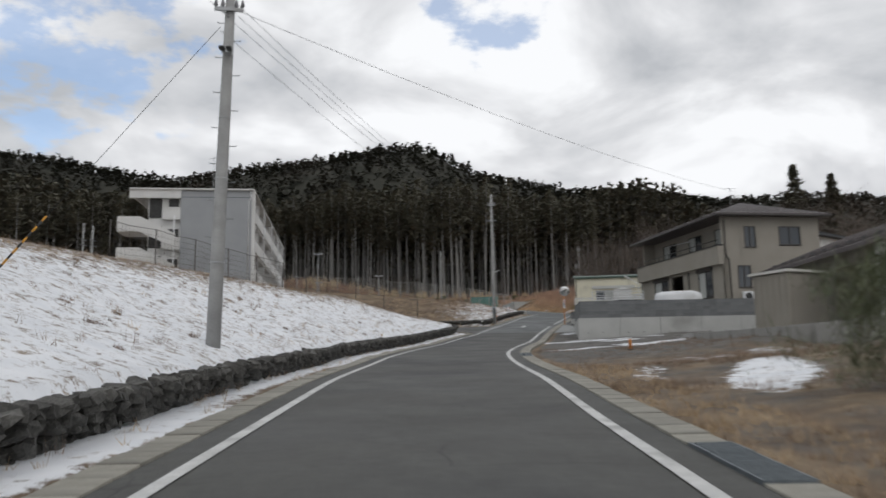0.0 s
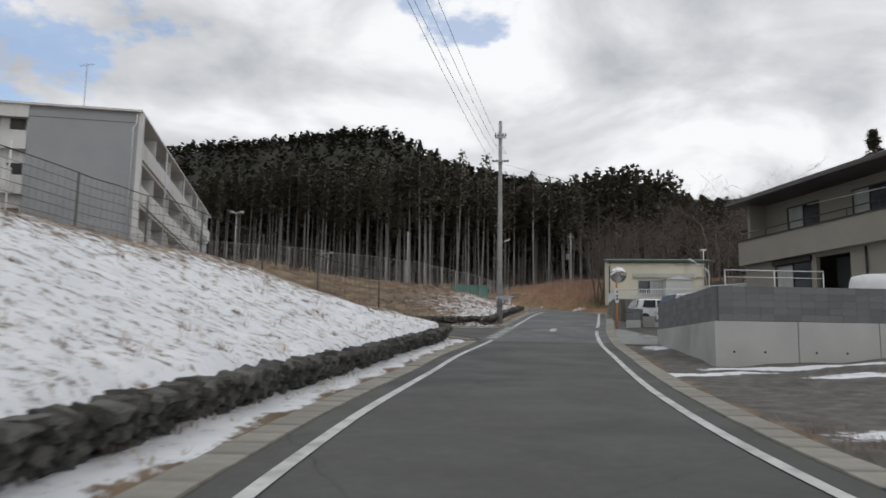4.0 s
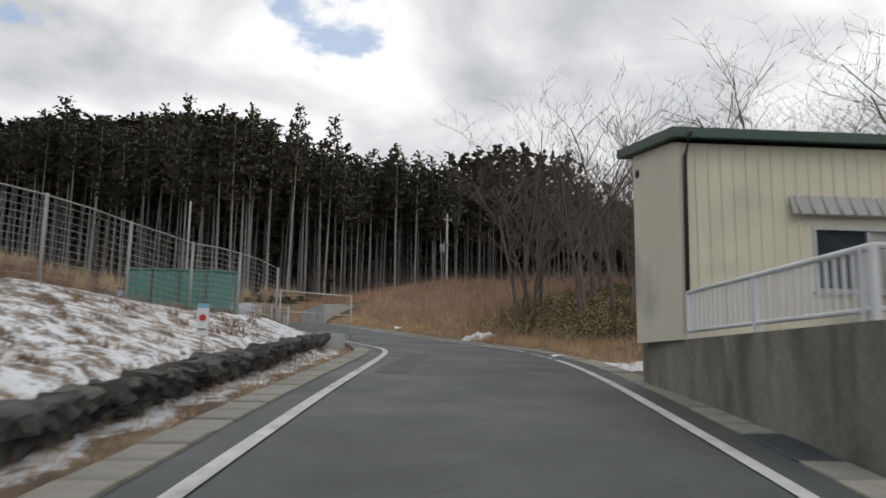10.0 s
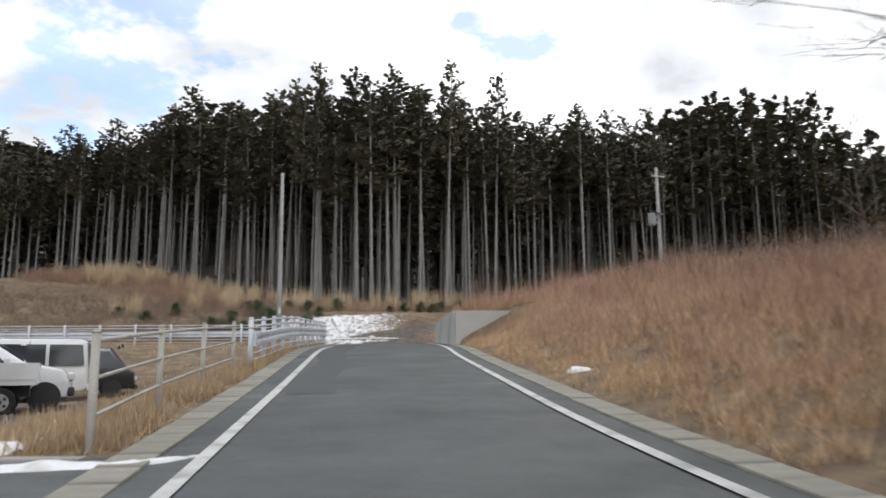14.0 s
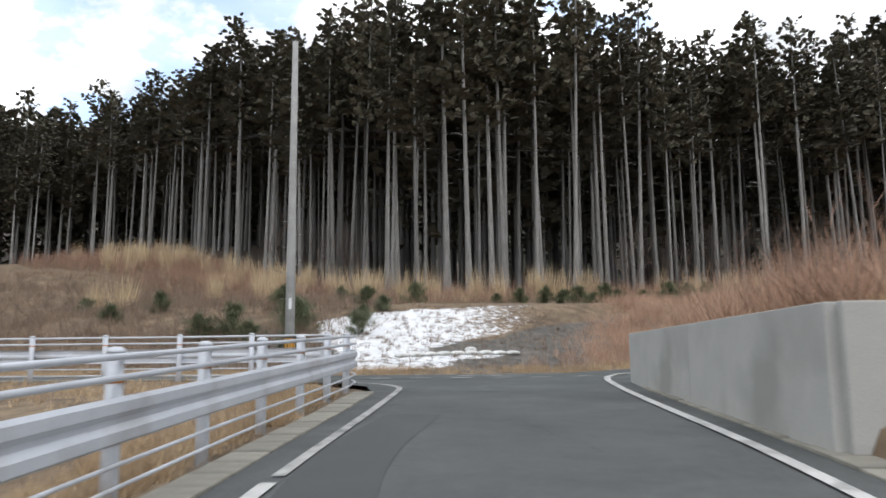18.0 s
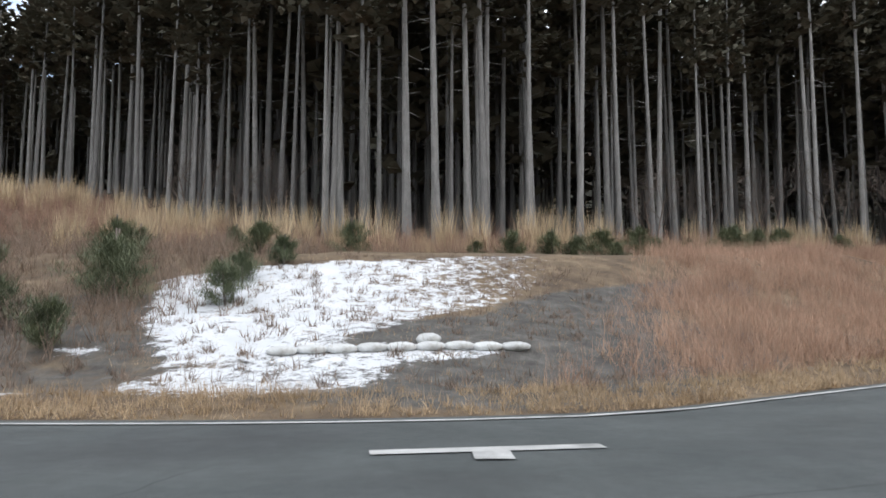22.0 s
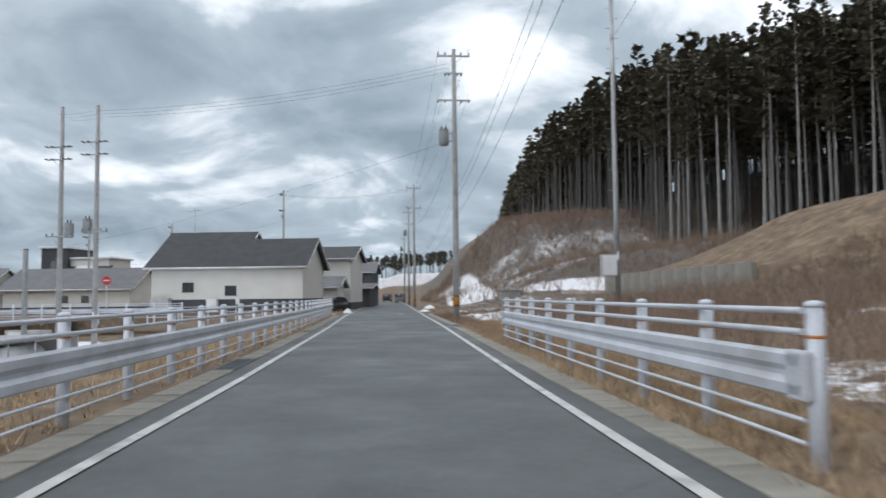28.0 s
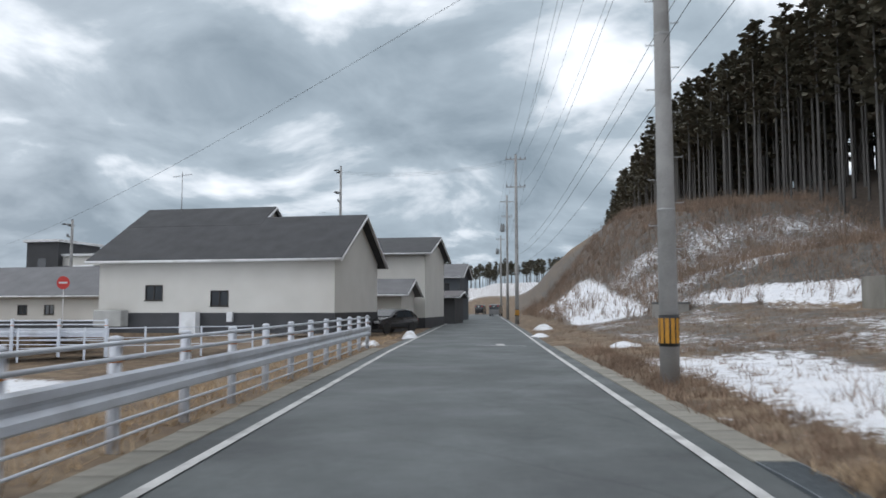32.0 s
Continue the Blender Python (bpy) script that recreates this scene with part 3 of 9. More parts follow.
c_snow, c_dirt, c_green, c_litter = ground_cover(gxx, gyy)
idx = np.arange(gxx.size).reshape(gxx.shape)
quads = np.stack([idx[:-1, :-1], idx[:-1, 1:], idx[1:, 1:], idx[1:, :-1]], -1).reshape(-1, 4)


def ground_material():
    m = bpy.data.materials.new("ground")
    m.use_nodes = True
    t = m.node_tree
    b = t.nodes["Principled BSDF"]
    b.inputs["Roughness"].default_value = 0.92
    co = t.nodes.new("ShaderNodeTexCoord")

    def noise(scale, detail=5, rough=0.55):
        n = t.nodes.new("ShaderNodeTexNoise")
        n.inputs["Scale"].default_value, n.inputs["Detail"].default_value, n.inputs["Roughness"].default_value = scale, detail, rough
        t.links.new(co.outputs["Object"], n.inputs["Vector"])
        return n.outputs[0]

    def ramp(src, *stops):
        r = t.nodes.new("ShaderNodeValToRGB")
        while len(r.color_ramp.elements) < len(stops):
            r.color_ramp.elements.new(0.5)
        for e, (p, c) in zip(r.color_ramp.elements, stops):
            e.position, e.color = p, (*c, 1)
        t.links.new(src, r.inputs[0])
        return r.outputs[0]

    def mix(f, a, c):
        n = t.nodes.new("ShaderNodeMix")
        n.data_type = "RGBA"
        t.links.new(f, n.inputs["Factor"])
        t.links.new(a, n.inputs["A"])
        t.links.new(c, n.inputs["B"])
        return n.outputs["Result"]

    def attr(name):
        n = t.nodes.new("ShaderNodeAttribute")
        n.attribute_name = name
        return n.outputs["Fac"]

    def math_(op, a, c):
        n = t.nodes.new("ShaderNodeMath")
        n.operation = op
        n.use_clamp = op != "ADD"
        for i, v in enumerate((a, c)):
            if isinstance(v, (int, float)):
                n.inputs[i].default_value = v
            else:
                t.links.new(v, n.inputs[i])
        return n.outputs[0]

    def scaled(src, k):
        n = t.nodes.new("ShaderNodeMath")
        n.operation = "MULTIPLY"
        n.inputs[1].default_value = k
        t.links.new(src, n.inputs[0])
        return n.outputs[0]

    grass = ramp(noise(1.1, 6, 0.65), (0.3, (0.085, 0.060, 0.040)), (0.5, (0.165, 0.118, 0.075)), (0.68, (0.27, 0.205, 0.13)))
    dirt = ramp(noise(2.3, 8, 0.7), (0.3, (0.055, 0.05, 0.045)), (0.5, (0.105, 0.098, 0.088)), (0.7, (0.19, 0.18, 0.165)))
    green = ramp(noise(2.6, 6, 0.6), (0.3, (0.05, 0.055, 0.022)), (0.7, (0.16, 0.15, 0.06)))
    snow = ramp(noise(1.5, 4), (0.3, (0.70, 0.72, 0.75)), (0.7, (0.82, 0.83, 0.85)))
    edge = noise(0.9, 9, 0.72)
    col = mix(math_("MULTIPLY", math_("SUBTRACT", math_("ADD", attr("green"), edge), 0.75), 4.0), grass, green)
    col = mix(math_("MULTIPLY", math_("SUBTRACT", math_("ADD", attr("dirt"), edge), 0.85), 4.0), col, dirt)
    litter = ramp(noise(3.0, 6), (0.3, (0.05, 0.04, 0.032)), (0.7, (0.11, 0.086, 0.066)))
    col = mix(attr("litter"), col, litter)
    col = mix(math_("MULTIPLY", math_("SUBTRACT", math_("ADD", attr("snow"), scaled(noise(3.4, 10, 0.82), 1.7)), 1.37), 7.0), col, snow)
    t.links.new(col, b.inputs["Base Color"])
    bp = t.nodes.new("ShaderNodeBump")
    bp.inputs["Strength"].default_value, bp.inputs["Distance"].default_value = 0.6, 0.06
    t.links.new(noise(5, 8, 0.7), bp.inputs["Height"])
    t.links.new(bp.outputs[0], b.inputs["Normal"])
    return m


me = bpy.data.meshes.new("ground")
me.from_pydata(np.stack([gxx, gyy, gzz], -1).reshape(-1, 3).tolist(), [], quads.tolist())
for nm, arr in (("snow", c_snow), ("dirt", c_dirt), ("green", c_green), ("litter", c_litter)):
    me.attributes.new(nm, "FLOAT", "POINT").data.foreach_set("value", arr.ravel().astype(np.float32))
me.polygons.foreach_set("use_smooth", [True] * len(me.polygons))
me.materials.append(ground_material())
tagged(new("ground", me), "dead brown grass and dirt with patches of old snow", "ground", kind="structure")


# ---------------------------------------------------------------- roads
def ribbon(ys, fa, fb, fz, cols=6, lift=0.0, along="y"):
    """A strip between two curves, as vertices and faces."""
    vs, fs = [], []
    for y in ys:
        a, b = fa(y), fb(y)
        for k in range(cols + 1):
            p = a + (b - a) * k / cols
            q = (p, y) if along == "y" else (y, p)
            vs.append((*q, fz(*q) + lift))
    for i in range(len(ys) - 1):
        for k in range(cols):
            o = i * (cols + 1) + k
            f = (o, o + 1, o + cols + 2, o + cols + 1)
            fs.append(f if along == "y" else f[::-1])
    return vs, fs


def zlane(x, y):
    return float(road_z(min(y, 136.0)))


def zcross(x, y):
    return 8.9 + 0.045 * min(max(x - 8, 0), 60)


ys = np.arange(-40, 132.01, 1.0)
v, f = ribbon(ys[ys < 53.5], lambda y: left_x(y) - 0.5, lambda y: right_x(y) + 0.5, zlane, 8)
tagged(put("road_lane", mesh_from("road_lane", v, f, ASPHALT, True)), "worn grey asphalt lane going uphill", "road", kind="structure")
v, f = ribbon(ys[ys > 52.5], lambda y: left_x(y) - 0.5, lambda y: right_x(y) + 0.5, zlane, 8)
tagged(put("road_lane_upper", mesh_from("road_lane_upper", v, f, ASPHALT_LANE, True)), "smooth blue-grey asphalt lane with damp stains", "road", kind="structure")


def zlot(x, y):
    dl = float(left_x(y)) - x
    return lerp(zlane(x, y), 6.0 + 0.042 * (y - 88), float(ss(1.0, 4.0, dl) * ss(88, 96, y))) + 0.012


v, f = ribbon(np.arange(92.1, 97.71, 0.4), lambda y: -8.0, lambda y: left_x(y) - 0.86, zlot, 24)
tagged(put("road_lot", mesh_from("road_lot", v, f, ASPHALT_LANE, True)), "plain grey asphalt entrance to the vehicle lot", "road", kind="structure")
xs = np.arange(-200, 60.01, 1.0)
v, f = ribbon(xs, lambda x: south_y(x) - 0.45, lambda x: north_y(x) + 0.4, zcross, 6, 0.006, "x")
tagged(put("road_cross", mesh_from("road_cross", v, f, ASPHALT_NEW, True)), "dark grey asphalt village road", "road", kind="structure")


def zjunction(x, y):
    return lerp(zlane(x, y), zcross(x, y), float(ss(132.0, 136.5, y)))


v, f = ribbon(list(np.arange(131.0, 139.01, 0.5)), lambda y: float(np.interp(y, [131, 132.5, 133.5, 134.5, 135.2], [4.1, 3.6, 2.6, 0.5, -1])), lambda y: float(np.interp(y, [131, 132.5, 134, 136, 139], [9.8, 10.2, 11, 12.6, 15.5])), zjunction, 16, 0.002)
tagged(put("road_junction", mesh_from("road_junction", v, f, ASPHALT_NEW, True)), "dark grey asphalt at the junction mouth", "road", kind="structure")

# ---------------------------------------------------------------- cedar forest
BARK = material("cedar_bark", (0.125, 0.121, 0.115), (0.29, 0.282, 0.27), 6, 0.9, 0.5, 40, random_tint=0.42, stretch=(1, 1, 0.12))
# darker copy of the bark for far trunks: the wood's inner shade put into colour
BARK_SHADED = island_tint(material("cedar_bark_shaded", (0.075, 0.072, 0.069), (0.17, 0.165, 0.158), 6, 0.9, 0.5, 40, stretch=(1, 1, 0.12)), 0.25)
NEEDLES = material("cedar_needles", (0.078, 0.081, 0.056), (0.155, 0.138, 0.100), 0.9, 0.85, 0.0, 9, random_tint=0.2, stain=(0.075, 0.05, 0.028), stain_scale=0.5)


def spray(vs, fs, rnd, c, d, size, width=0.42):
    """One drooping spray of needles, a bent four-cornered leaf."""
    s = d.cross(Vector((rnd.uniform(-.5, .5), rnd.uniform(-.5, .5), 1))).normalized()
    u = d.cross(s)
    o = len(vs)
    vs += [c - d * size * 0.5, c + s * size * width + u * size * 0.15, c + d * size * 0.7, c - s * size * width - u * size * 0.15]
    fs += [(o, o + 1, o + 2), (o, o + 2, o + 3)]


def crown_mesh(name, rnd, h, base, radius):
    """Whorls of uneven boughs, each hung with sprays of needles, with gaps between them and a ragged spire on top."""
    vs, fs = [], []
    z = base
    while z < h:
        k = (z - base) / (h - base)
        reach = radius * min(1, 0.5 + 1.7 * k) * (1.02 - k) ** 0.42 + 0.1
        for b in range(rnd.choice((4, 5, 6)) if k < 0.85 else 3):
            if rnd.random() < 0.16 + 0.3 * (k < 0.25):
                continue
            a = rnd.random() * 6.283
            ln = reach * rnd.uniform(0.5, 1.2) * (1.25 if rnd.random() < 0.12 else 1)
            droop = rnd.uniform(-0.35, 0.05) + 0.35 * k
            out = Vector((math.cos(a), math.sin(a), 0))
            steps = max(2, int(ln / 0.42))
            for i in range(steps):
                u = 0.22 + 0.78 * (i + rnd.random()) / steps
                c = out * (ln * u) + Vector((rnd.uniform(-.14, .14), rnd.uniform(-.14, .14), z + ln * (droop * u + 0.28 * u * u) + rnd.uniform(-.12, .12)))
                for q in range(2 if u < 0.5 else 3):
                    d = (out * 0.8 + Vector((rnd.uniform(-.8, .8), rnd.uniform(-.8, .8), rnd.uniform(-0.5, 0.75)))).normalized()
                    spray(vs, fs, rnd, c + d * rnd.uniform(0, .18), d, rnd.uniform(0.42, 0.74) * (1 - 0.3 * k), 0.5)
        z += rnd.uniform(0.3, 0.52)
    for i in range(20):
        d = Vector((rnd.uniform(-.5, .5), rnd.uniform(-.5, .5), 1)).normalized()
        spray(vs, fs, rnd, Vector((rnd.uniform(-.12, .12), rnd.uniform(-.12, .12), h - rnd.uniform(0.1, 1.2))), d, rnd.uniform(0.25, 0.5), 0.5)
    return mesh_from(name, vs, fs, NEEDLES)


def trunk_mesh(name, rnd, h, r0):
    bm = bmesh.new()
    lean = rnd.uniform(-.25, .25), rnd.uniform(-.25, .25)
    add_tube(bm, [(lean[0] * (k / 6) ** 2, lean[1] * (k / 6) ** 2, h * k / 6 - (0.6 if k == 0 else 0)) for k in range(7)], [r0 * (1.25 if k == 0 else 1 - 0.13 * k) for k in range(7)], 7, False)
    for i in range(9):
        z = h * rnd.uniform(0.28, 0.72)
        a = rnd.random() * 6.283
        ln = rnd.uniform(0.5, 1.6)
        add_tube(bm, [(0, 0, z), (ln * math.cos(a), ln * math.sin(a), z + rnd.uniform(-.3, .2))], [0.025, 0.008], 3, False)
    me = bpy.data.meshes.new(name)
    bm.to_mesh(me)
    bm.free()
    me.materials.append(BARK)
    return me


rnd = random.Random(11)
cedars = []
for i in range(9):
    h = 26.0
    tree = thing("cedar_tree", Matrix(), "tall cedar with bare grey trunk and dark crown", "tree", "cedars of the plantation edge")
    put("trunk", trunk_mesh("trunk", rnd, h * 0.97, rnd.uniform(0.16, 0.25)), tree)
    put("crown", crown_mesh("crown", rnd, h, h * rnd.uniform(0.54, 0.66), rnd.uniform(2.1, 2.8)), tree)
    cedars.append(tree)

spots = []
for row in range(18):
    x = -330.0 + rnd.uniform(0, 2)
    while x < 105:
        step = 2.7 if -105 < x < 75 else 3.4
        xx, yy = x + rnd.uniform(-1.15, 1.15), float(edge_y(x)) + row * 2.8 + rnd.uniform(-1.2, 1.2)
        if rnd.random() > 0.12 and (row < 14 or -180 < x < 70):
            spots.append((xx, yy, row))
        x += step
near = [s for s in spots if s[2] < 4 and -100 < s[0] < 40]
far = [s for s in spots if not (s[2] < 4 and -100 < s[0] < 40)]
rnd.shuffle(near)
singles = sorted(near, key=lambda s: (s[2] > 1, s[2]))[:298]
far += [s for s in near if s not in singles]
used = set()


def stand(x):
    """How tall the plantation grows along its edge, in metres."""
    return 0.8 * float(ss(-14, -6, x)) + float(np.interp(x, [-320, -190, -148, -126, -105, -92, -84, -75, -58, -50, -42, -25, -15, -11.5, -8.5, -4, 4, 11, 18, 22, 24.5, 28, 36, 48, 58, 63, 70, 100],
                           [24, 24, 22.6, 22.6, 25.2, 23.5, 26, 28.0, 26.8, 24.5, 22, 25.2, 24.6, 24.6, 28, 26.2, 27.8, 29.3, 28.3, 27.6, 26.8, 28.8, 28, 31, 31.5, 29, 23, 22]))


for x, y, row in singles:
    tree = cedars[rnd.randrange(9)]
    k = stand(x) / 26.0 * (rnd.uniform(0.91, 1.01) if rnd.random() < 0.8 else rnd.uniform(0.8, 0.9))
    w = lerp(1, k, 0.5) * rnd.uniform(0.85, 1.12)
    m = pose(x, y, gz(x, y) - 0.1, rnd.uniform(-1.4, 1.4), rnd.uniform(-1.4, 1.4), rnd.uniform(0, 360)) @ Matrix.Diagonal((w, w, k, 1))
    if tree.name not in used:
        used.add(tree.name)
        tree.matrix_basis = m
    else:
        copy_thing(tree, m)


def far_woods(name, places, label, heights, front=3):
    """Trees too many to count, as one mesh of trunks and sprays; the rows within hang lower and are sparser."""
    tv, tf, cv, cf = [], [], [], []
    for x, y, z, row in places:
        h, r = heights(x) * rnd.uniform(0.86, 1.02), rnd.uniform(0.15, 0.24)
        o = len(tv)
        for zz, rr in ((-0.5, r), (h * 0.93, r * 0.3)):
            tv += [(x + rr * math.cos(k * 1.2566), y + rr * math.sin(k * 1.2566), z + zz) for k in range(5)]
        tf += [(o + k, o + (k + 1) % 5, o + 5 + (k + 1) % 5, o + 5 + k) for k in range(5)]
        outer = row < front
        base, rad = h * (rnd.uniform(0.44, 0.58) if outer else rnd.uniform(0.12, 0.42)), rnd.uniform(1.9, 2.7)
        boughs = 64 if outer else 30
        for i in range(boughs):
            k = rnd.random() ** 0.9
            ln = rad * (1.02 - k) ** 0.5 * min(1, 0.5 + 1.7 * k) * rnd.uniform(0.5, 1.25) + 0.15
            a = rnd.random() * 6.283
            for q in range(5 if outer else 4):
                u = rnd.uniform(0.2, 1)
                c = Vector((x + ln * u * math.cos(a), y + ln * u * math.sin(a), z + base + (h - base) * k + ln * u * (0.3 * u - 0.2) + rnd.uniform(-.2, .2)))
                d = Vector((math.cos(a) + rnd.uniform(-.8, .8), math.sin(a) + rnd.uniform(-.8, .8), rnd.uniform(-0.5, 0.8))).normalized()
                s = (0.7 if outer else 1.15) * rnd.uniform(0.8, 1.3)
                e = d.cross(Vector((rnd.uniform(-.5, .5), rnd.uniform(-.5, .5), 1))).normalized() * s * 0.45
                o = len(cv)
                cv += [c - d * s * 0.55, c + e, c + d * s * 0.7, c - e]
                cf.append((o, o + 1, o + 2, o + 3))
    # trunks take the bark that has the shade under the crowns in its colour
    ob = put(name, mesh_from(name, tv, tf, BARK_SHADED))
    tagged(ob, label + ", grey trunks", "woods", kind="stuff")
    ob = put(name + "_foliage", mesh_from(name + "_foliage", cv, cf, NEEDLES))
    tagged(ob, label + ", dark foliage", "woods", kind="stuff")


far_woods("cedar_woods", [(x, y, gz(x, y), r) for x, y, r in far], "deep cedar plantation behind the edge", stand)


# ---------------------------------------------------------------- wooded mountains behind
def mountain(name, cx, cy, rows, width, depth, label):
    """A ridge with a wooded skin: a rolling sheet, covered by clumps."""
    n, m = 90, 26
    vs, fs = [], []
    top = []
    for j in range(m + 1):
        for i in range(n + 1):
            u, w = i / n, j / m
            x, y = cx + (u - 0.5) * width, cy + w * depth
            h = float(np.interp(u, rows[0], rows[1])) * math.sin(min(1, w * 1.02) * math.pi * 0.5) + 9
            h += (fbm(np.array([x]), np.array([y]), 38)[0] * 3.0 + fbm(np.array([x]), np.array([y]), 90)[0] * 5) * min(1, 3 * w)
            vs.append((x, y, h))
            top.append((x, y, h, w))
    fs = [(j * (n + 1) + i, j * (n + 1) + i + 1, (j + 1) * (n + 1) + i + 1, (j + 1) * (n + 1) + i) for j in range(m) for i in range(n)]
    tagged(put(name, mesh_from(name, vs, fs, WOODS, True)), label, "mountain", kind="structure")
    cv, cf = [], []
    for k in range(12000):
        x, y, h, w = top[rnd.randrange(len(top))]
        if w < 0.12:
            continue
        x, y = x + rnd.uniform(-.5, .5) * width / n, y + rnd.uniform(-.5, .5) * depth / m
        size = rnd.uniform(3.5, 6.5)
        for q in range(10):
            a, e = rnd.random() * 6.283, rnd.random()
            c = Vector((x + size * 0.42 * (1 - e) * math.cos(a), y + size * 0.42 * (1 - e) * math.sin(a), h - 1 + size * (0.15 + 1.05 * e)))
            p = rnd.random() * 6.283
            d = Vector((math.cos(p), math.sin(p), rnd.uniform(-.6, .6))) * size * 0.22
            s = Vector((-math.sin(p), math.cos(p), rnd.uniform(-.5, .5))) * size * 0.17
            o = len(cv)
            cv += [c - d, c + s, c + d, c - s]
            cf.append((o, o + 1, o + 2, o + 3))
    tagged(put(name + "_trees", mesh_from(name + "_trees", cv, cf, WOODS_LEAF)), "dark pine woods covering the mountain", "woods", kind="stuff")


WOODS = material("wooded_slope", (0.026, 0.028, 0.02), (0.048, 0.045, 0.034), 0.03, 0.95, 0.0, 0.4, stain=(0.085, 0.065, 0.05), stain_scale=0.012)
WOODS_LEAF = island_tint(material("wooded_leaf", (0.026, 0.03, 0.019), (0.058, 0.053, 0.037), 0.02, 0.9, 0.0, 0.3, stain=(0.085, 0.066, 0.052), stain_scale=0.011), 0.35)
mountain("mountain", -60, 330, ([0, 0.241, 0.366, 0.42, 0.473, 0.523, 0.549, 0.594, 0.657, 0.74, 1], [118, 127, 108, 115, 120, 126, 123, 102, 95, 92, 75]), 900, 170, "dark wooded mountain ridge under cloudy sky")
far_woods("distant_woods", [(x, y, gz(x, y), 1) for x, y in ((rnd.uniform(-470, -425), rnd.uniform(40, 240)) for i in range(300))], "distant dark conifer woods", lambda x: 14)

# ---------------------------------------------------------------- road markings
def strip(name, pts, width, mat, zf, lift=0.012):
    """A painted strip along points in plan."""
    pts = [Vector(p) for p in pts]
    vs, fs = [], []
    for i, p in enumerate(pts):
        d = (pts[min(i + 1, len(pts) - 1)] - pts[max(i - 1, 0)]).normalized()
        n = Vector((-d.y, d.x)) * width / 2
        for q in (p + n, p - n):
            vs.append((q.x, q.y, zf(q.x, q.y) + lift))
    fs = [(2 * i, 2 * i + 1, 2 * i + 3, 2 * i + 2) for i in range(len(pts) - 1)]
    return tagged(put(name, mesh_from(name, vs, fs, mat)), "worn white painted road line", "road marking", kind="structure")


def along(a, b, step):
    n = max(1, round(abs(b - a) / step))
    return [a + (b - a) * i / n for i in range(n + 1)]


def lane_pts(fx, y0, y1):
    return [(float(fx(y)), y) for y in along(y0, y1, 0.8)]


def arc(cx, cy, r, a0, a1, n=14):
    return [(cx + r * math.cos(radians(a0 + (a1 - a0) * i / n)), cy + r * math.sin(radians(a0 + (a1 - a0) * i / n))) for i in range(n + 1)]


def zmouth(x, y):
    """The top of the paving where the lane meets the street."""
    return max(zlane(x, y), zjunction(x, y) + 0.002 if y > 131 else -9.0, zcross(x, y) + 0.006 if y > south_y(x) - 0.5 else -9.0)


strip("line_left", lane_pts(left_x, -30, 53.4), 0.15, PAINT, zlane)
strip("line_left_upper", lane_pts(left_x, 61.5, 122.0), 0.15, PAINT, zmouth, 0.016)
strip("line_left_top", lane_pts(left_x, 122.3, 131.0) + arc(2.2, 131.2, 2.4, 0, 80)[2:], 0.13, PAINT_FADED, zmouth, 0.016)
strip("line_right", lane_pts(right_x, -30, 59.2), 0.15, PAINT, zlane)
strip("line_right_upper", lane_pts(right_x, 61.8, 82.5), 0.15, PAINT, zlane)
strip("line_right_top", lane_pts(right_x, 86.6, 131.4) + [(9.12, 132.6), (9.02, 133.8), (9.06, 135.0), (9.35, 136.2), (10.0, 137.5), (10.9, 138.7), (12.0, 139.8)], 0.15, PAINT, zmouth, 0.02)
strip("line_side_street", [(-20, 60.05), (-8, 60.15), (1.6, 60.2), (3.0, 60.5), (3.9, 61.3)], 0.12, PAINT, zlane)
strip("line_side_corner", [(-14, 58.7), (-4, 58.65), (-0.7, 58.5), (0.6, 56.8), (2.2, 53.9)], 0.12, PAINT_WORN, zlane)
for i in range(8):
    y = 54.6 + i * 0.88
    x = 2.45 + (4.1 - 2.45) * (y - 54.6) / 6.4
    strip("junction_dash", [(x - 0.2, y), (x + 0.22, y + 0.05)], 0.42, PAINT, zlane)
for i in range(3):
    y = 83.0 + i * 1.15
    strip("entry_dash", [(float(right_x(y)) - 0.02, y), (float(right_x(y + 0.6)) - 0.02, y + 0.6)], 0.15, PAINT, zlane)
strip("cross_mark", [(4.84, 59.16), (5.68, 59.38)], 0.13, PAINT, zlane)
strip("cross_mark_stem", [(5.64, 58.53), (6.11, 60.41)], 0.29, PAINT, zlane, 0.016)
strip("line_north", [(x, float(north_y(x))) for x in along(-190, 40, 1.5)], 0.13, PAINT, zcross, 0.02)
strip("line_south", [(x, float(south_y(x))) for x in along(-190, -62, 1.5)], 0.13, PAINT, zcross, 0.02)
strip("line_south_near", [(x, float(south_y(x))) for x in along(-62, 0.6, 1.5)], 0.13, PAINT, zcross, 0.02)
for i in range(8):
    x = 2.85 + i * 1.07
    y = 135.62 + 0.13 * (x - 2.85) + 0.035 * max(0, x - 5.5) ** 2
    strip("junction_dash", [(x, y), (x + 0.55, y + 0.09 + 0.035 * max(0, x - 5.5))], 0.28, PAINT, zcross, 0.02)
strip("cross_mark", [(4.80, 138.42), (6.98, 139.06)], 0.24, PAINT, zcross, 0.02)
strip("cross_mark_stem", [(5.90, 138.72), (5.98, 138.2)], 0.36, PAINT, zcross, 0.024)
strip("cross_mark", [(-64.5, 133.2), (-64.2, 135.2)], 0.16, PAINT, zcross, 0.02)
strip("cross_mark_stem", [(-64.3, 134.2), (-65.6, 134.1)], 0.34, PAINT, zcross, 0.024)

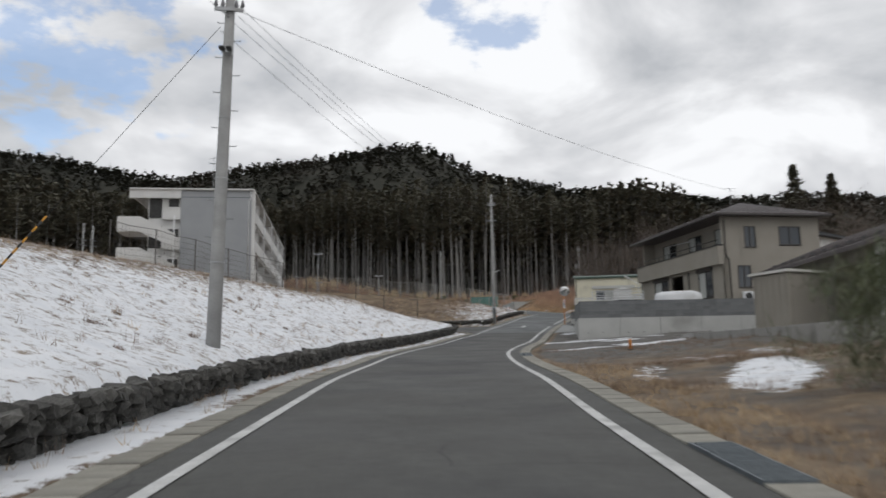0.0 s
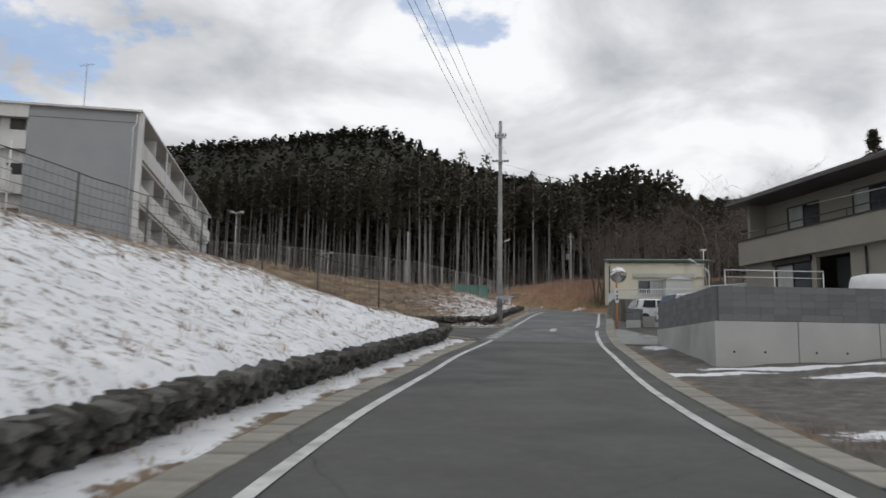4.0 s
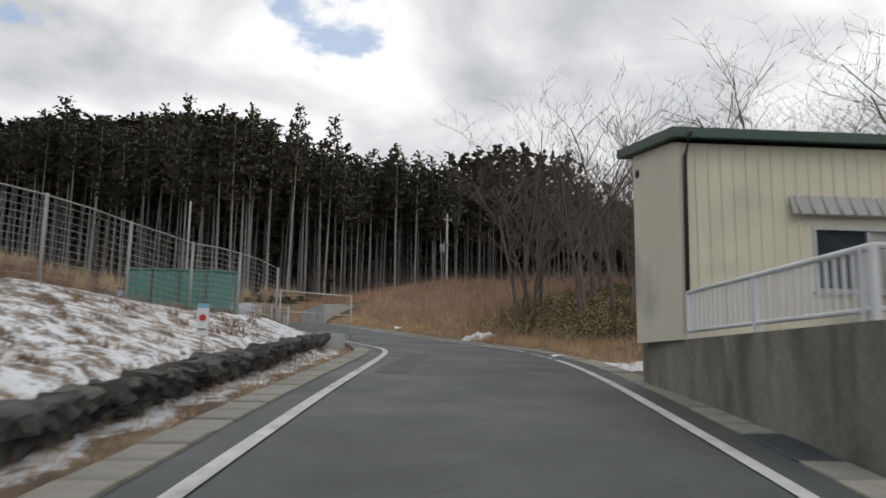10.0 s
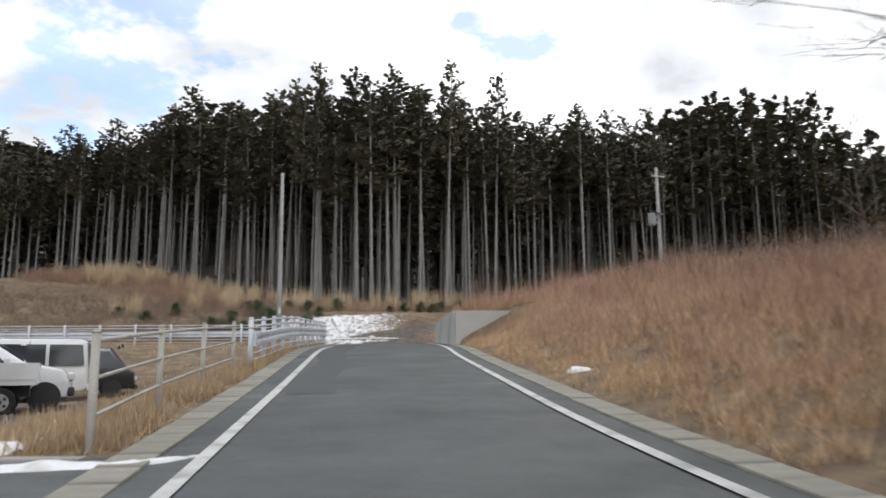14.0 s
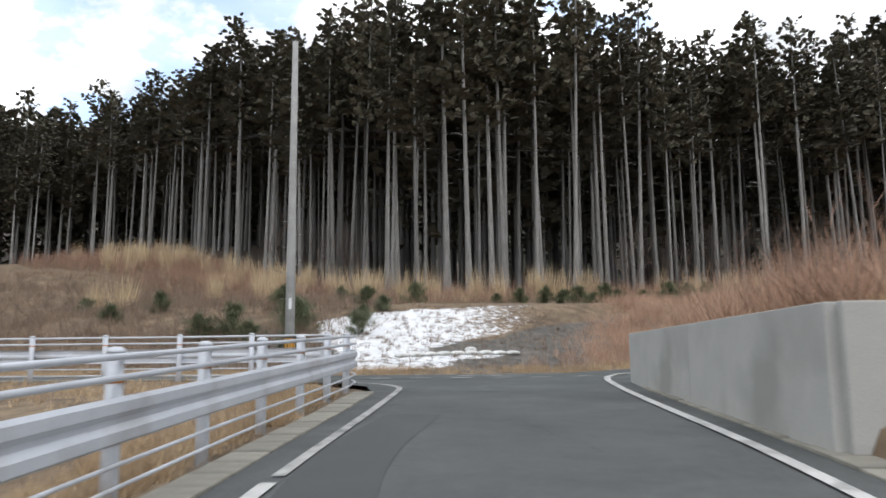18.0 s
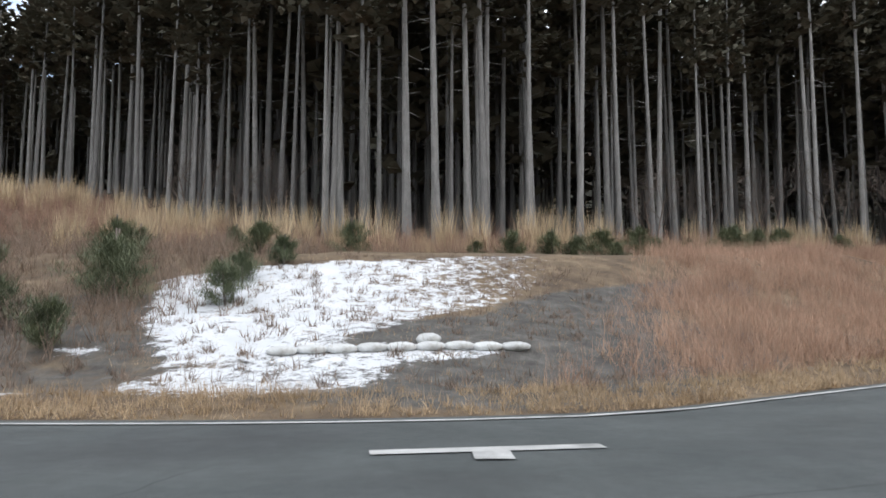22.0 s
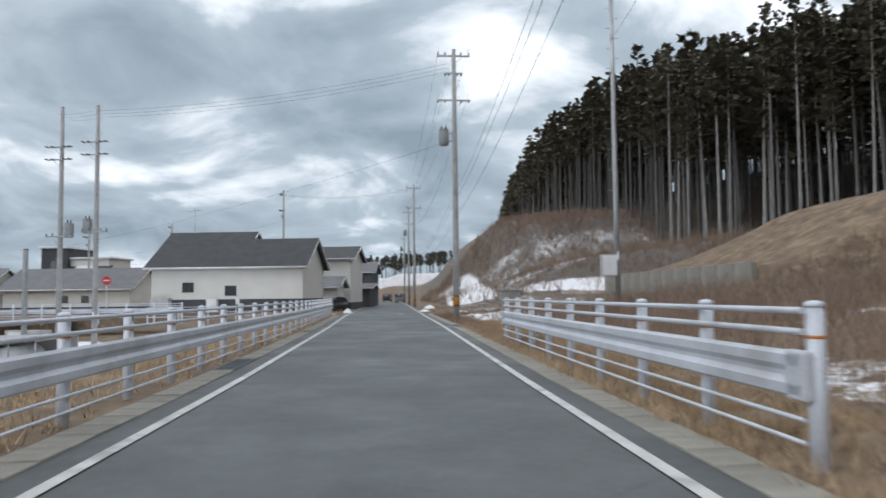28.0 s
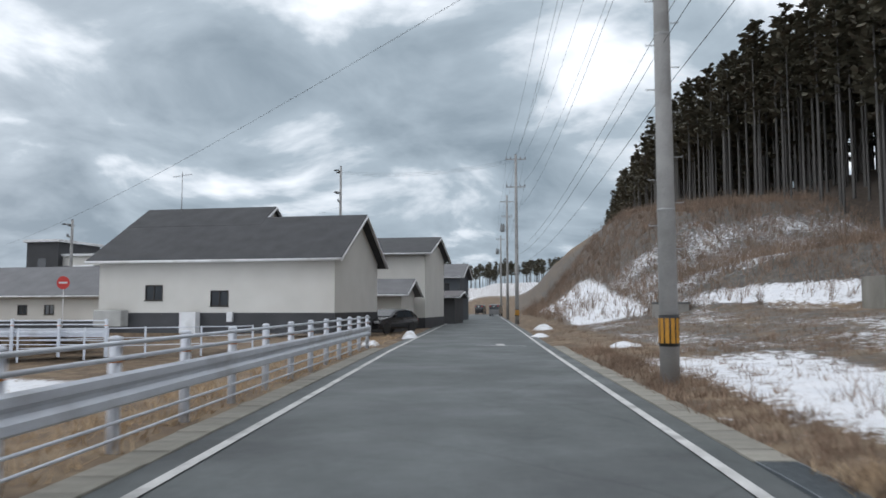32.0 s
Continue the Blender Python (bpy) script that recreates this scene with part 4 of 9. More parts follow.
# darker repairs in the lane
PATCHED = material("asphalt_patch", (0.044, 0.049, 0.049), (0.068, 0.074, 0.073), 0.8, 0.65, 0.4, 100)
for a, b, d, wd in ((103.0, 127.0, 0.62, 0.85), (78.0, 84.4, 0.7, 0.6)):
    strip("asphalt_patch", [(float(left_x(y)) + d + 0.12 * math.sin(y * 0.7), y) for y in along(a, b, 0.7)], wd, PATCHED, zlane, 0.006)

# side street, parking apron, lot paving
vs, fs = ribbon(list(np.arange(-60, 3.61, 0.6)), lambda x: float(np.interp(x, [-1.2, 0.3, 1.6, 2.4], [58.15, 55.55, 53.3, 53.0])), lambda x: 60.75, lambda x, y: zlane(x, y), 8, -0.004, "x")
tagged(put("road_side", mesh_from("road_side", vs, fs, ASPHALT, True)), "grey asphalt side street", "road", kind="structure")

# paved lot beside the mirror, with a pale concrete apron towards the lane
APRON = material("apron_concrete", (0.20, 0.205, 0.20), (0.32, 0.325, 0.315), 0.9, 0.8, 0.2, 50, stain=(0.11, 0.112, 0.112), stain_scale=0.9)
v, f = ribbon(np.arange(54.0, 67.6, 0.5), lambda y: float(right_x(y)) + 0.92, lambda y: float(right_x(y)) + float(np.interp(y, [54, 58, 67.5], [4.2, 9.0, 5.0])), gz, 10, 0.016)
tagged(put("parking_lot", mesh_from("parking_lot", v, f, ASPHALT, True)), "worn dark asphalt of the small parking lot", "parking lot", kind="structure")
v, f = ribbon(np.arange(52.6, 60.7, 0.4), lambda y: float(right_x(y)) + 0.90, lambda y: float(right_x(y)) + float(np.interp(y, [52.6, 55.2, 59.4, 60.6], [3.8, 3.3, 1.6, 1.1])), gz, 6, 0.028)
tagged(put("parking_apron", mesh_from("parking_apron", v, f, APRON, True)), "pale stained concrete apron at the lot's entrance", "apron", kind="structure")

# ---------------------------------------------------------------- gutters
rnd = random.Random(5)
lid_bm = box(-0.21, 0.21, -0.292, 0.292, -0.10, 0.03, 0.012)
lid_me = bpy.data.meshes.new("gutter_lid")
lid_bm.to_mesh(lid_me)
lid_bm.free()
lid_me.materials.append(GUTTER)
GRATE = material("steel_grate", (0.10, 0.12, 0.135), (0.20, 0.225, 0.24), 8, 0.5, 0.2, 60, metal=0.6)
grate_bm = bmesh.new()
for k in range(15):
    add_box(grate_bm, -0.2, 0.2, -0.29 + k * 0.04, -0.275 + k * 0.04, -0.03, 0.028)
add_box(grate_bm, -0.21, -0.19, -0.295, 0.295, -0.05, 0.03)
add_box(grate_bm, 0.19, 0.21, -0.295, 0.295, -0.05, 0.03)
grate_me = bpy.data.meshes.new("grate")
grate_bm.to_mesh(grate_me)
grate_bm.free()
grate_me.materials.append(GRATE)


def gutter(name, fy, a, b, zf, across=False, grates=()):
    """A row of concrete lids along a curve from a to b."""
    root = thing(name, Matrix(), "grey concrete gutter covers along the road edge", "gutter", kind="structure")
    p = a
    while p < b - 0.3:
        q = p + 0.3
        x, y = (q, float(fy(q))) if across else (float(fy(q)), q)
        e = 0.3
        x2, y2 = (q + e, float(fy(q + e))) if across else (float(fy(q + e)), q + e)
        ang = math.degrees(math.atan2(y2 - y, x2 - x)) - 90
        slope = math.degrees(math.atan2(zf(x2, y2) - zf(x, y), e))
        steel = any(g0 <= q <= g1 for g0, g1 in grates)
        ob = put("grate" if steel else "gutter_lid", grate_me if steel else lid_me, root)
        ob.matrix_basis = pose(x, y, zf(x, y) + rnd.uniform(-0.008, 0.008), slope + rnd.uniform(-.5, .5), rnd.uniform(-.6, .6), ang + rnd.uniform(-.6, .6))
        p += 0.6
    return root


gutter("gutter_left", lambda y: left_x(y) - 0.66, 1, 52.4, zlane)
gutter("gutter_corner", lambda y: left_x(y) - 0.95 - (y - 53.4) / 1.22, 53.2, 57.6, zlane)
gutter("gutter_side", lambda x: 60.85 + 0.5 * float(ss(1.0, 3.6, x)), -20.0, 3.0, zlane, True)
gutter("gutter_left_upper", lambda y: left_x(y) - 0.66, 62.0, 88.6, zlane)
gutter("gutter_left_top", lambda y: left_x(y) - 0.66, 90.5, 130.5, zlane)
gutter("gutter_right", lambda y: right_x(y) + 0.66, 1, 84, zlane, grates=((5.5, 7.8), (27.5, 30), (70.5, 72)))
gutter("gutter_right_top", lambda y: right_x(y) + 0.66, 84, 132, zlane)
gutter("gutter_north", lambda x: north_y(x) + 0.6, -64, -2.2, zcross, True, grates=((-42.5, -40.0),))
gutter("gutter_south", lambda x: south_y(x) - 0.62, -62, 0, zcross, True, grates=((-24, -21.5), (-38, -36.5)))


# ---------------------------------------------------------------- dry-stone walls
def stone_mesh(name, seed):
    r = random.Random(seed)
    bm = bmesh.new()
    bmesh.ops.create_cube(bm, size=0.84)
    bmesh.ops.bevel(bm, geom=list(bm.edges), offset=0.09, segments=1, affect="EDGES")
    for v in bm.verts:
        v.co = Vector((v.co.x * r.uniform(0.66, 1.25), v.co.y * r.uniform(0.75, 1.2), v.co.z * r.uniform(0.62, 1.3)))
    me = bpy.data.meshes.new(name)
    bm.to_mesh(me)
    bm.free()
    me.materials.append(STONE)
    return me


stones = [stone_mesh("stone", i) for i in range(7)]


def stone_wall(name, pts, height, zf, courses, label, limit=300, depth=0.36, batter=0.05):
    """Courses of uneven stones along points in plan; past the limit the stones are joined."""
    r = random.Random(len(name) + courses)
    root = thing(name, Matrix(), label, "stone wall", kind="structure")
    run = [Vector(p) for p in pts]
    lens = [0.0]
    for a, b in zip(run, run[1:]):
        lens.append(lens[-1] + (b - a).length)
    jobs = []
    for c in range(courses):
        s = r.uniform(0, 0.3)
        while s < lens[-1]:
            w = r.uniform(0.10, 0.27)
            k = max(i for i in range(len(lens)) if lens[i] <= s + 1e-9)
            k = min(k, len(run) - 2)
            d = (run[k + 1] - run[k]).normalized()
            p = run[k] + d * (s - lens[k] + w / 2)
            h = height / courses
            z = zf(p.x, p.y) + h * (c + 0.5) - 0.05
            n = Vector((-d.y, d.x))
            p = p + n * (batter * c + r.uniform(-0.08, 0.08))
            m = pose(p.x, p.y, z + r.uniform(-.03, .03), r.uniform(-18, 18), r.uniform(-26, 26), math.degrees(math.atan2(d.y, d.x)) + r.uniform(-16, 16)) @ Matrix.Diagonal((w * 1.16, depth * r.uniform(0.9, 1.2), h * r.uniform(1.05, 1.7), 1))
            jobs.append((m, stones[r.randrange(7)]))
            s += w * 0.93
    for m, me in jobs[:limit]:
        ob = put("stone", me, root)
        ob.matrix_basis = m
    if len(jobs) > limit:
        vs, fs = [], []
        for m, me in jobs[limit:]:
            o = len(vs)
            vs += [m @ v.co for v in me.vertices]
            fs += [tuple(o + i for i in p.vertices) for p in me.polygons]
        tagged(put("stones", mesh_from("stones", vs, fs, STONE_STUFF), root), kind="stuff")
    return root


w1 = [(float(left_x(y)) - 1.95, y) for y in along(52.6, 3.0, 1.0)]
stone_wall("stone_wall", [(-14, 57.25), (-3.5, 57.2), (-1.3, 56.9), (-0.5, 55.9), (0.0, 54.7), (0.15, 53.6)] + w1, 0.57, zlane, 5, "low dry-stone retaining wall of dark grey rocks", 420, 0.36, 0.08)
w2 = [(float(left_x(y)) - float(np.interp(y, [63, 70, 78, 82, 88], [1.68, 1.74, 1.82, 2.1, 2.1])), y) for y in along(86.5, 63.5, 1.0)]
stone_wall("stone_wall_upper", [(7.6, 87.6)] + w2 + [(2.7, 62.3), (1.4, 61.95), (-4, 61.85), (-12, 61.85), (-22, 61.85)], 0.46, zlane, 4, "low dry-stone wall of dark grey rocks below a bank", 300, 0.36, 0.12)

# ---------------------------------------------------------------- poles and wires
STEEL = material("galvanised_steel", (0.33, 0.34, 0.345), (0.46, 0.47, 0.475), 4, 0.45, 0.1, 50, metal=0.7, stain=(0.25, 0.24, 0.22), stain_scale=1.5)
DARK_METAL = material("dark_metal", (0.02, 0.02, 0.02), (0.05, 0.05, 0.048), 5, 0.5, 0.1, 50, metal=0.3)
BLACK = material("black_plastic", (0.012, 0.012, 0.013), (0.03, 0.03, 0.03), 6, 0.55, 0.1, 60)
YELLOW = material("safety_yellow", (0.42, 0.20, 0.02), (0.60, 0.30, 0.03), 5, 0.6, 0.1, 40)
ORANGE = material("safety_orange", (0.50, 0.17, 0.04), (0.62, 0.25, 0.06), 5, 0.6, 0.1, 40)
RED = material("sign_red", (0.42, 0.025, 0.025), (0.55, 0.05, 0.04), 5, 0.5, 0.1, 40)
WHITE = material("white_paint", (0.62, 0.63, 0.64), (0.76, 0.77, 0.78), 2.5, 0.5, 0.08, 40, stain=(0.48, 0.48, 0.46), stain_scale=1.2)
GREY_CAN = material("transformer_grey", (0.20, 0.215, 0.22), (0.30, 0.315, 0.32), 3, 0.55, 0.1, 40)
CERAMIC = material("insulator", (0.10, 0.10, 0.105), (0.24, 0.24, 0.25), 6, 0.3, 0.0, 40)
WIRE = material("cable_black", (0.012, 0.012, 0.012), (0.02, 0.02, 0.02), 4, 0.6, 0.0, 40)


def utility_pole(x, y, z, h, r0, r1, label, steps=True, arms=(), band=None, face=0.0, lamp=None, can=None, mat=None, plate=True, lean=0.0):
    """A tapered pole with step bolts, straps, crossarms, insulators and what hangs on it."""
    mat = mat or POLE
    root = thing("utility_pole", pose(x, y, z, 0, lean, 0) @ pose(0, 0, 0, 0, 0, face), label, "utility pole")
    part("shaft", tube([(0, 0, -0.6), (0, 0, h * 0.33), (0, 0, h * 0.66), (0, 0, h)], [r0, r0 + (r1 - r0) / 3, r0 + (r1 - r0) * 2 / 3, r1], 16), mat, root)
    cap = tube([(0, 0, h), (0, 0, h + 0.04)], [r1 * 1.05, r1 * 0.7], 12)
    part("cap", cap, DARK_METAL, root)
    rad = lambda q: r0 + (r1 - r0) * q / h  # noqa: E731
    if steps:
        for i, q in enumerate(np.arange(2.6, h - 0.8, 0.45)):
            s = 1 if i % 2 else -1
            bolt = tube([(s * rad(q) * 0.9, 0, q), (s * (rad(q) + 0.17), 0, q), (s * (rad(q) + 0.17), 0, q + 0.03)], 0.011, 5)
            part("step_bolt", bolt, STEEL, root)
    for q in (h * 0.22, h * 0.45, h * 0.62, h * 0.8):
        part("strap", tube([(0, 0, q), (0, 0, q + 0.035)], rad(q) + 0.006, 16), STEEL, root)
    if plate:
        part("number_plate", box(-0.05, 0.05, -rad(2.4) - 0.012, -rad(2.4) + 0.02, 2.25, 2.62), WHITE, root)
    for q, w, kind in arms:
        arm = part("crossarm", box(-w, w, -rad(q) - 0.09, -rad(q) - 0.005, q - 0.045, q + 0.045, 0.006), STEEL, root)
        part("brace", tube([(-w * 0.6, -rad(q) - 0.05, q), (0, -rad(q) - 0.02, q - w * 0.55)], 0.014, 5), STEEL, arm)
        for k in (-0.92, -0.45, 0.5, 0.92):
            if kind == "pins":
                part("insulator", tube([(w * k, -rad(q) - 0.05, q + 0.04), (w * k, -rad(q) - 0.05, q + 0.10), (w * k, -rad(q) - 0.05, q + 0.13), (w * k, -rad(q) - 0.05, q + 0.24)], [0.02, 0.055, 0.05, 0.025], 8), CERAMIC, arm)
            elif kind == "strain":
                part("insulator", tube([(w * k, -rad(q) - 0.08, q), (w * k, -rad(q) - 0.25, q - 0.01), (w * k, -rad(q) - 0.3, q - 0.01), (w * k, -rad(q) - 0.45, q - 0.03)], [0.02, 0.05, 0.05, 0.02], 8), BLACK, arm)
    if band:
        b0, b1 = band
        cover = part("guard_band", tube([(0, 0, b0), (0, 0, b1)], rad(b0) + 0.006, 20), BLACK, root, "black pole guard with yellow stripes")
        for k in range(11):
            a = 2 * math.pi * k / 11
            c, s_, r = math.cos(a), math.sin(a), rad(b0) + 0.008
            bm = bmesh.new()
            vv = [bm.verts.new((r * math.cos(a + da), r * math.sin(a + da), q)) for q in (b0 + 0.06, b1 - 0.06) for da in (-0.2, 0, 0.2)]
            bm.faces.new((vv[0], vv[1], vv[4], vv[3]))
            bm.faces.new((vv[1], vv[2], vv[5], vv[4]))
            part("stripe", bm, YELLOW, cover)
    if lamp:
        q, ang = lamp
        c, s_ = math.cos(radians(ang)), math.sin(radians(ang))
        part("lamp_arm", tube([(0, 0, q), (0.3 * c, 0.3 * s_, q + 0.12)], 0.014, 6), STEEL, root)
        part("lamp_head", tube([(0.26 * c, 0.26 * s_, q + 0.11), (0.31 * c, 0.31 * s_, q + 0.13), (0.5 * c, 0.5 * s_, q + 0.2), (0.55 * c, 0.55 * s_, q + 0.22)], [0.02, 0.04, 0.04, 0.02], 8), WHITE, root)
    if can:
        q, side = can
        cx = side * (r0 + 0.42)
        tank = part("transformer", tube([(cx, 0, q - 0.48), (cx, 0, q - 0.44), (cx, 0, q + 0.38), (cx, 0, q + 0.45)], [0.22, 0.27, 0.27, 0.2], 16), GREY_CAN, root)
        part("lid", tube([(cx, 0, q + 0.38), (cx, 0, q + 0.43)], [0.30, 0.28], 16), GREY_CAN, tank)
        for k in (-0.12, 0.12):
            part("bushing", tube([(cx + k, 0, q + 0.42), (cx + k, 0, q + 0.52), (cx + k, 0, q + 0.66)], [0.05, 0.05, 0.02], 7), BLACK, tank)
        for k in range(8):
            a = 2 * math.pi * k / 8
            part("fin", box(cx + 0.27 * math.cos(a) - 0.012, cx + 0.27 * math.cos(a) + 0.012, 0.27 * math.sin(a) - 0.012, 0.27 * math.sin(a) + 0.012, q - 0.38, q + 0.3), GREY_CAN, tank)
        part("hanger", box(min(0, cx), max(0, cx), -0.05, 0.05, q - 0.25, q - 0.17), STEEL, root)
        part("hanger", box(min(0, cx), max(0, cx), -0.05, 0.05, q + 0.17, q + 0.25), STEEL, root)
    return root


def wire(a, b, sag, r=0.0065, label="thin black overhead cable between poles"):
    a, b = Vector(a), Vector(b)
    n = 14
    pts = [a.lerp(b, k / n) - Vector((0, 0, sag * 4 * (k / n) * (1 - k / n))) for k in range(n + 1)]
    ob = part("overhead_wire", tube(pts, r, 5), WIRE)
    return tagged(ob, label, "cable")


P1 = (-5.55, 17.85, gz(-5.55, 17.85))
utility_pole(*P1, 10.6 - P1[2], 0.178, 0.115, "weathered grey concrete utility pole on the snowy bank", arms=((8.3, 0.35, "pins"), (7.2, 0.12, "strain")), face=8, plate=False, lean=1.6)
P2 = (3.88, 64.1, gz(3.88, 64.1))
utility_pole(*P2, 15.1 - P2[2], 0.16, 0.09, "grey concrete utility pole with a small street lamp", arms=((8.85, 0.45, "strain"), (10.2, 0.3, "pins")), lamp=(4.3, -20), face=-6, plate=False)
part("pole_wrap", tube([(0, 0, 0.85), (0, 0, 1.45)], 0.166, 18), GREY_CAN, bpy.data.objects["utility_pole.001"], "blue-grey protective wrap")
for k in (-0.5, 0.0, 0.5):
    part("wrap_mark", box(0.169 * math.sin(k) - 0.018, 0.169 * math.sin(k) + 0.018, -0.172 * math.cos(k) - 0.004, -0.172 * math.cos(k) + 0.01, 1.02, 1.32), DARK_METAL, bpy.data.objects["utility_pole.001"])
PJ = (-1.24, 140.32, gz(-1.24, 140.32))
utility_pole(*PJ, 20.8 - PJ[2], 0.175, 0.10, "pale grey concrete utility pole with a yellow striped guard", band=(0.72, 1.32), face=20)
PS = (-40.4, 144.9, gz(-40.4, 144.9))
utility_pole(*PS, 15.0, 0.13, 0.08, "slim pale steel pole with a meter box", steps=True, face=90, mat=STEEL)
bx = thing("meter_box", pose(PS[0] - 0.05, PS[1] - 0.35, PS[2] + 1.55, 0, 0, 90), "pale grey metal meter box on a pole", "meter box")
part("cabinet", box(-0.35, 0.35, -0.16, 0.16, 0, 0.95, 0.02), CONCRETE_LIGHT, bx)
part("door", box(-0.31, 0.31, -0.175, -0.158, 0.05, 0.9, 0.004), WHITE, bx)
PA = (-49.7, 138.1, gz(-49.7, 138.1))
utility_pole(*PA, 15.2, 0.19, 0.11, "tall grey concrete utility pole with crossarms and a transformer", arms=((14.9, 0.95, "pins"), (13.9, 0.5, "strain"), (12.35, 0.95, "strain")), band=(0.72, 1.32), can=(10.2, 1), face=-85)
PB = (-104.0, 133.9, gz(-104, 133.9))
utility_pole(*PB, 15.6, 0.19, 0.11, "tall grey concrete utility pole beside the road", arms=((15.2, 0.95, "pins"), (12.6, 0.9, "pins")), band=(0.72, 1.32), face=-85)
PC = (-133.0, 132.0, 9.2)
utility_pole(*PC, 15.8, 0.19, 0.11, "distant grey utility pole with a transformer", arms=((15.0, 0.9, "strain"), (13.0, 0.7, "pins")), can=(11.5, 1), face=-85)
PD = (-168.0, 129.6, 9.2)
utility_pole(*PD, 13.8, 0.18, 0.11, "distant grey utility pole", arms=((13.2, 0.8, "pins"),), can=(11.0, 1), face=-85)
PF = (-106.0, 116.8, 8.7)
utility_pole(*PF, 15.5, 0.18, 0.1, "grey utility pole behind the houses", arms=((15.0, 0.85, "strain"), (12.9, 0.6, "strain"), (12.0, 0.6, "pins")), face=5)
PT1 = (-55.1, 115.6, gz(-55.1, 115.6))
PT2 = (-55.4, 113.2, gz(-55.4, 113.2))
for q, s in ((PT1, -1), (PT2, 1)):
    utility_pole(*q, 22.5 - q[2], 0.19, 0.11, "grey concrete pole of a pair carrying transformers", arms=((13.3, 0.85, "strain"), (12.5, 0.85, "strain"), (7.6, 0.9, "pins")), can=(8.0, s), face=80 if s < 0 else 80)
utility_pole(-55.3, 111.1, gz(-55.3, 111.1), 6.9, 0.17, 0.16, "plain brown steel post", steps=False, mat=GREY_CAN)
FP = (25.3, 144.7, gz(25.3, 144.7))
utility_pole(*FP, 21.9 - FP[2], 0.16, 0.1, "grey utility pole at the forest edge", arms=((21.2 - FP[2], 0.55, "pins"), (18.4 - FP[2], 0.4, "strain")), can=(18.0 - FP[2], -1), face=20)
for q, h in (((-118.0, 98.0, 8.6), 12.5), ((-150.0, 88.0, 8.6), 13.0), ((-92.0, 98.0, 8.6), 9.0)):
    utility_pole(*q, h, 0.16, 0.1, "distant grey utility pole among the houses", arms=((h - 0.4, 0.8, "strain"), (h - 1.4, 0.6, "pins")), face=10, steps=False)

# cables
for dx in (-0.3, 0.0, 0.3):
    wire((P1[0] + dx, P1[1], 10.3), (P2[0] + dx, P2[1], 13.3), 0.8)
    wire((P1[0] + dx, P1[1], 10.3), (P1[0] + dx - 3.0, -24.0, 8.6), 0.9)
wire((P1[0], P1[1], 9.5), (P2[0], P2[1], 12.0), 0.7)
wire((P1[0], P1[1], 10.2), (20.5, 52.0, 12.3), 0.5, label="thin black service cable to a house")
wire((P2[0], P2[1], 12.75), (34.0, 78.0, 12.2), 0.9, label="thin black service cable to a house")
for k, q in ((-0.85, 24.2), (0.0, 24.2), (0.85, 24.2), (-0.85, 21.7), (0.85, 21.7), (0.0, 19.0)):
    wire((PA[0], PA[1] + k, q), (PB[0], PB[1] + k, q + 0.4), 1.3)
    wire((PB[0], PB[1] + k, q + 0.4), (PC[0], PC[1] + k, q + 0.2), 0.9)
    wire((PC[0], PC[1] + k, q + 0.2), (PD[0], PD[1] + k, q - 1.5), 0.9)
for k, q in ((0.1, 16.2), (0.0, 15.6), (0.2, 14.9)):
    wire((PA[0], PA[1] + k, q), (PJ[0], PJ[1], q + 2.6), 0.9)
    wire((PA[0], PA[1] + k, q), (PB[0], PB[1] + k, q - 0.4), 0.9)
for k in (-0.8, 0.0, 0.8):
    wire((PA[0] - 0.3, PA[1] - 0.4, 23.2 + 0.3 * k), (PT1[0] + k, PT1[1] + 0.3, 22.0), 0.5)
    wire((PF[0] + k, PF[1], 23.6), (PB[0] + k, PB[1], 24.0), 0.7)
    wire((PT1[0] + k, PT1[1], 22.0), (PT2[0] + k, PT2[1], 21.9), 0.1)
wire((PA[0], PA[1], 19.0), (PT2[0] - 38, PT2[1] - 22, 15.8), 0.7)
for q in (17.2, 15.4):
    wire((PF[0], PF[1], q + 3), (-150.0, 60.0, q), 1.2)
wire((PJ[0], PJ[1], 17.6), (FP[0], FP[1], 17.9), 0.5)
wire((PJ[0], PJ[1], 17.0), (FP[0], FP[1], 17.3), 0.5)
wire((PJ[0], PJ[1], 17.4), (PS[0], PS[1], 21.5), 0.7)

# stays with striped covers
def stay(a, b, cover0, cover1, label):
    a, b = Vector(a), Vector(b)
    root = thing("guy_wire", Matrix.Translation(a), label, "guy wire")
    d = (b - a)
    part("wire", tube([(0, 0, 0), d], 0.007, 5), WIRE, root)
    u = d.normalized()
    n = 10
    for k in range(n):
        p, q = u * (cover0 + (cover1 - cover0) * k / n), u * (cover0 + (cover1 - cover0) * (k + 1) / n)
        part("cover", tube([p, q], 0.024, 8), YELLOW if k % 2 else BLACK, root)
    return root


g0 = (-9.6, 15.8, gz(-9.6, 15.8))
stay(g0, (P1[0], P1[1], 9.6), 0.1, 1.6, "guy wire with yellow and black cover on the snowy bank")
g1 = (4.2, 66.5, gz(4.2, 66.5))
stay(g1, (P2[0], P2[1] + 0.1, 12.2), 0.5, 2.0, "guy wire with yellow and black cover beside the pole")
mk = thing("delineator", pose(g1[0], g1[1], g1[2] - 0.05), "orange plastic marker at the foot of a guy wire", "marker")
part("body", tube([(0, 0, 0), (0, 0, 0.18), (0, 0, 0.3), (0, 0, 0.62), (0, 0, 0.72)], [0.045, 0.05, 0.10, 0.09, 0.04], 8), ORANGE, mk)


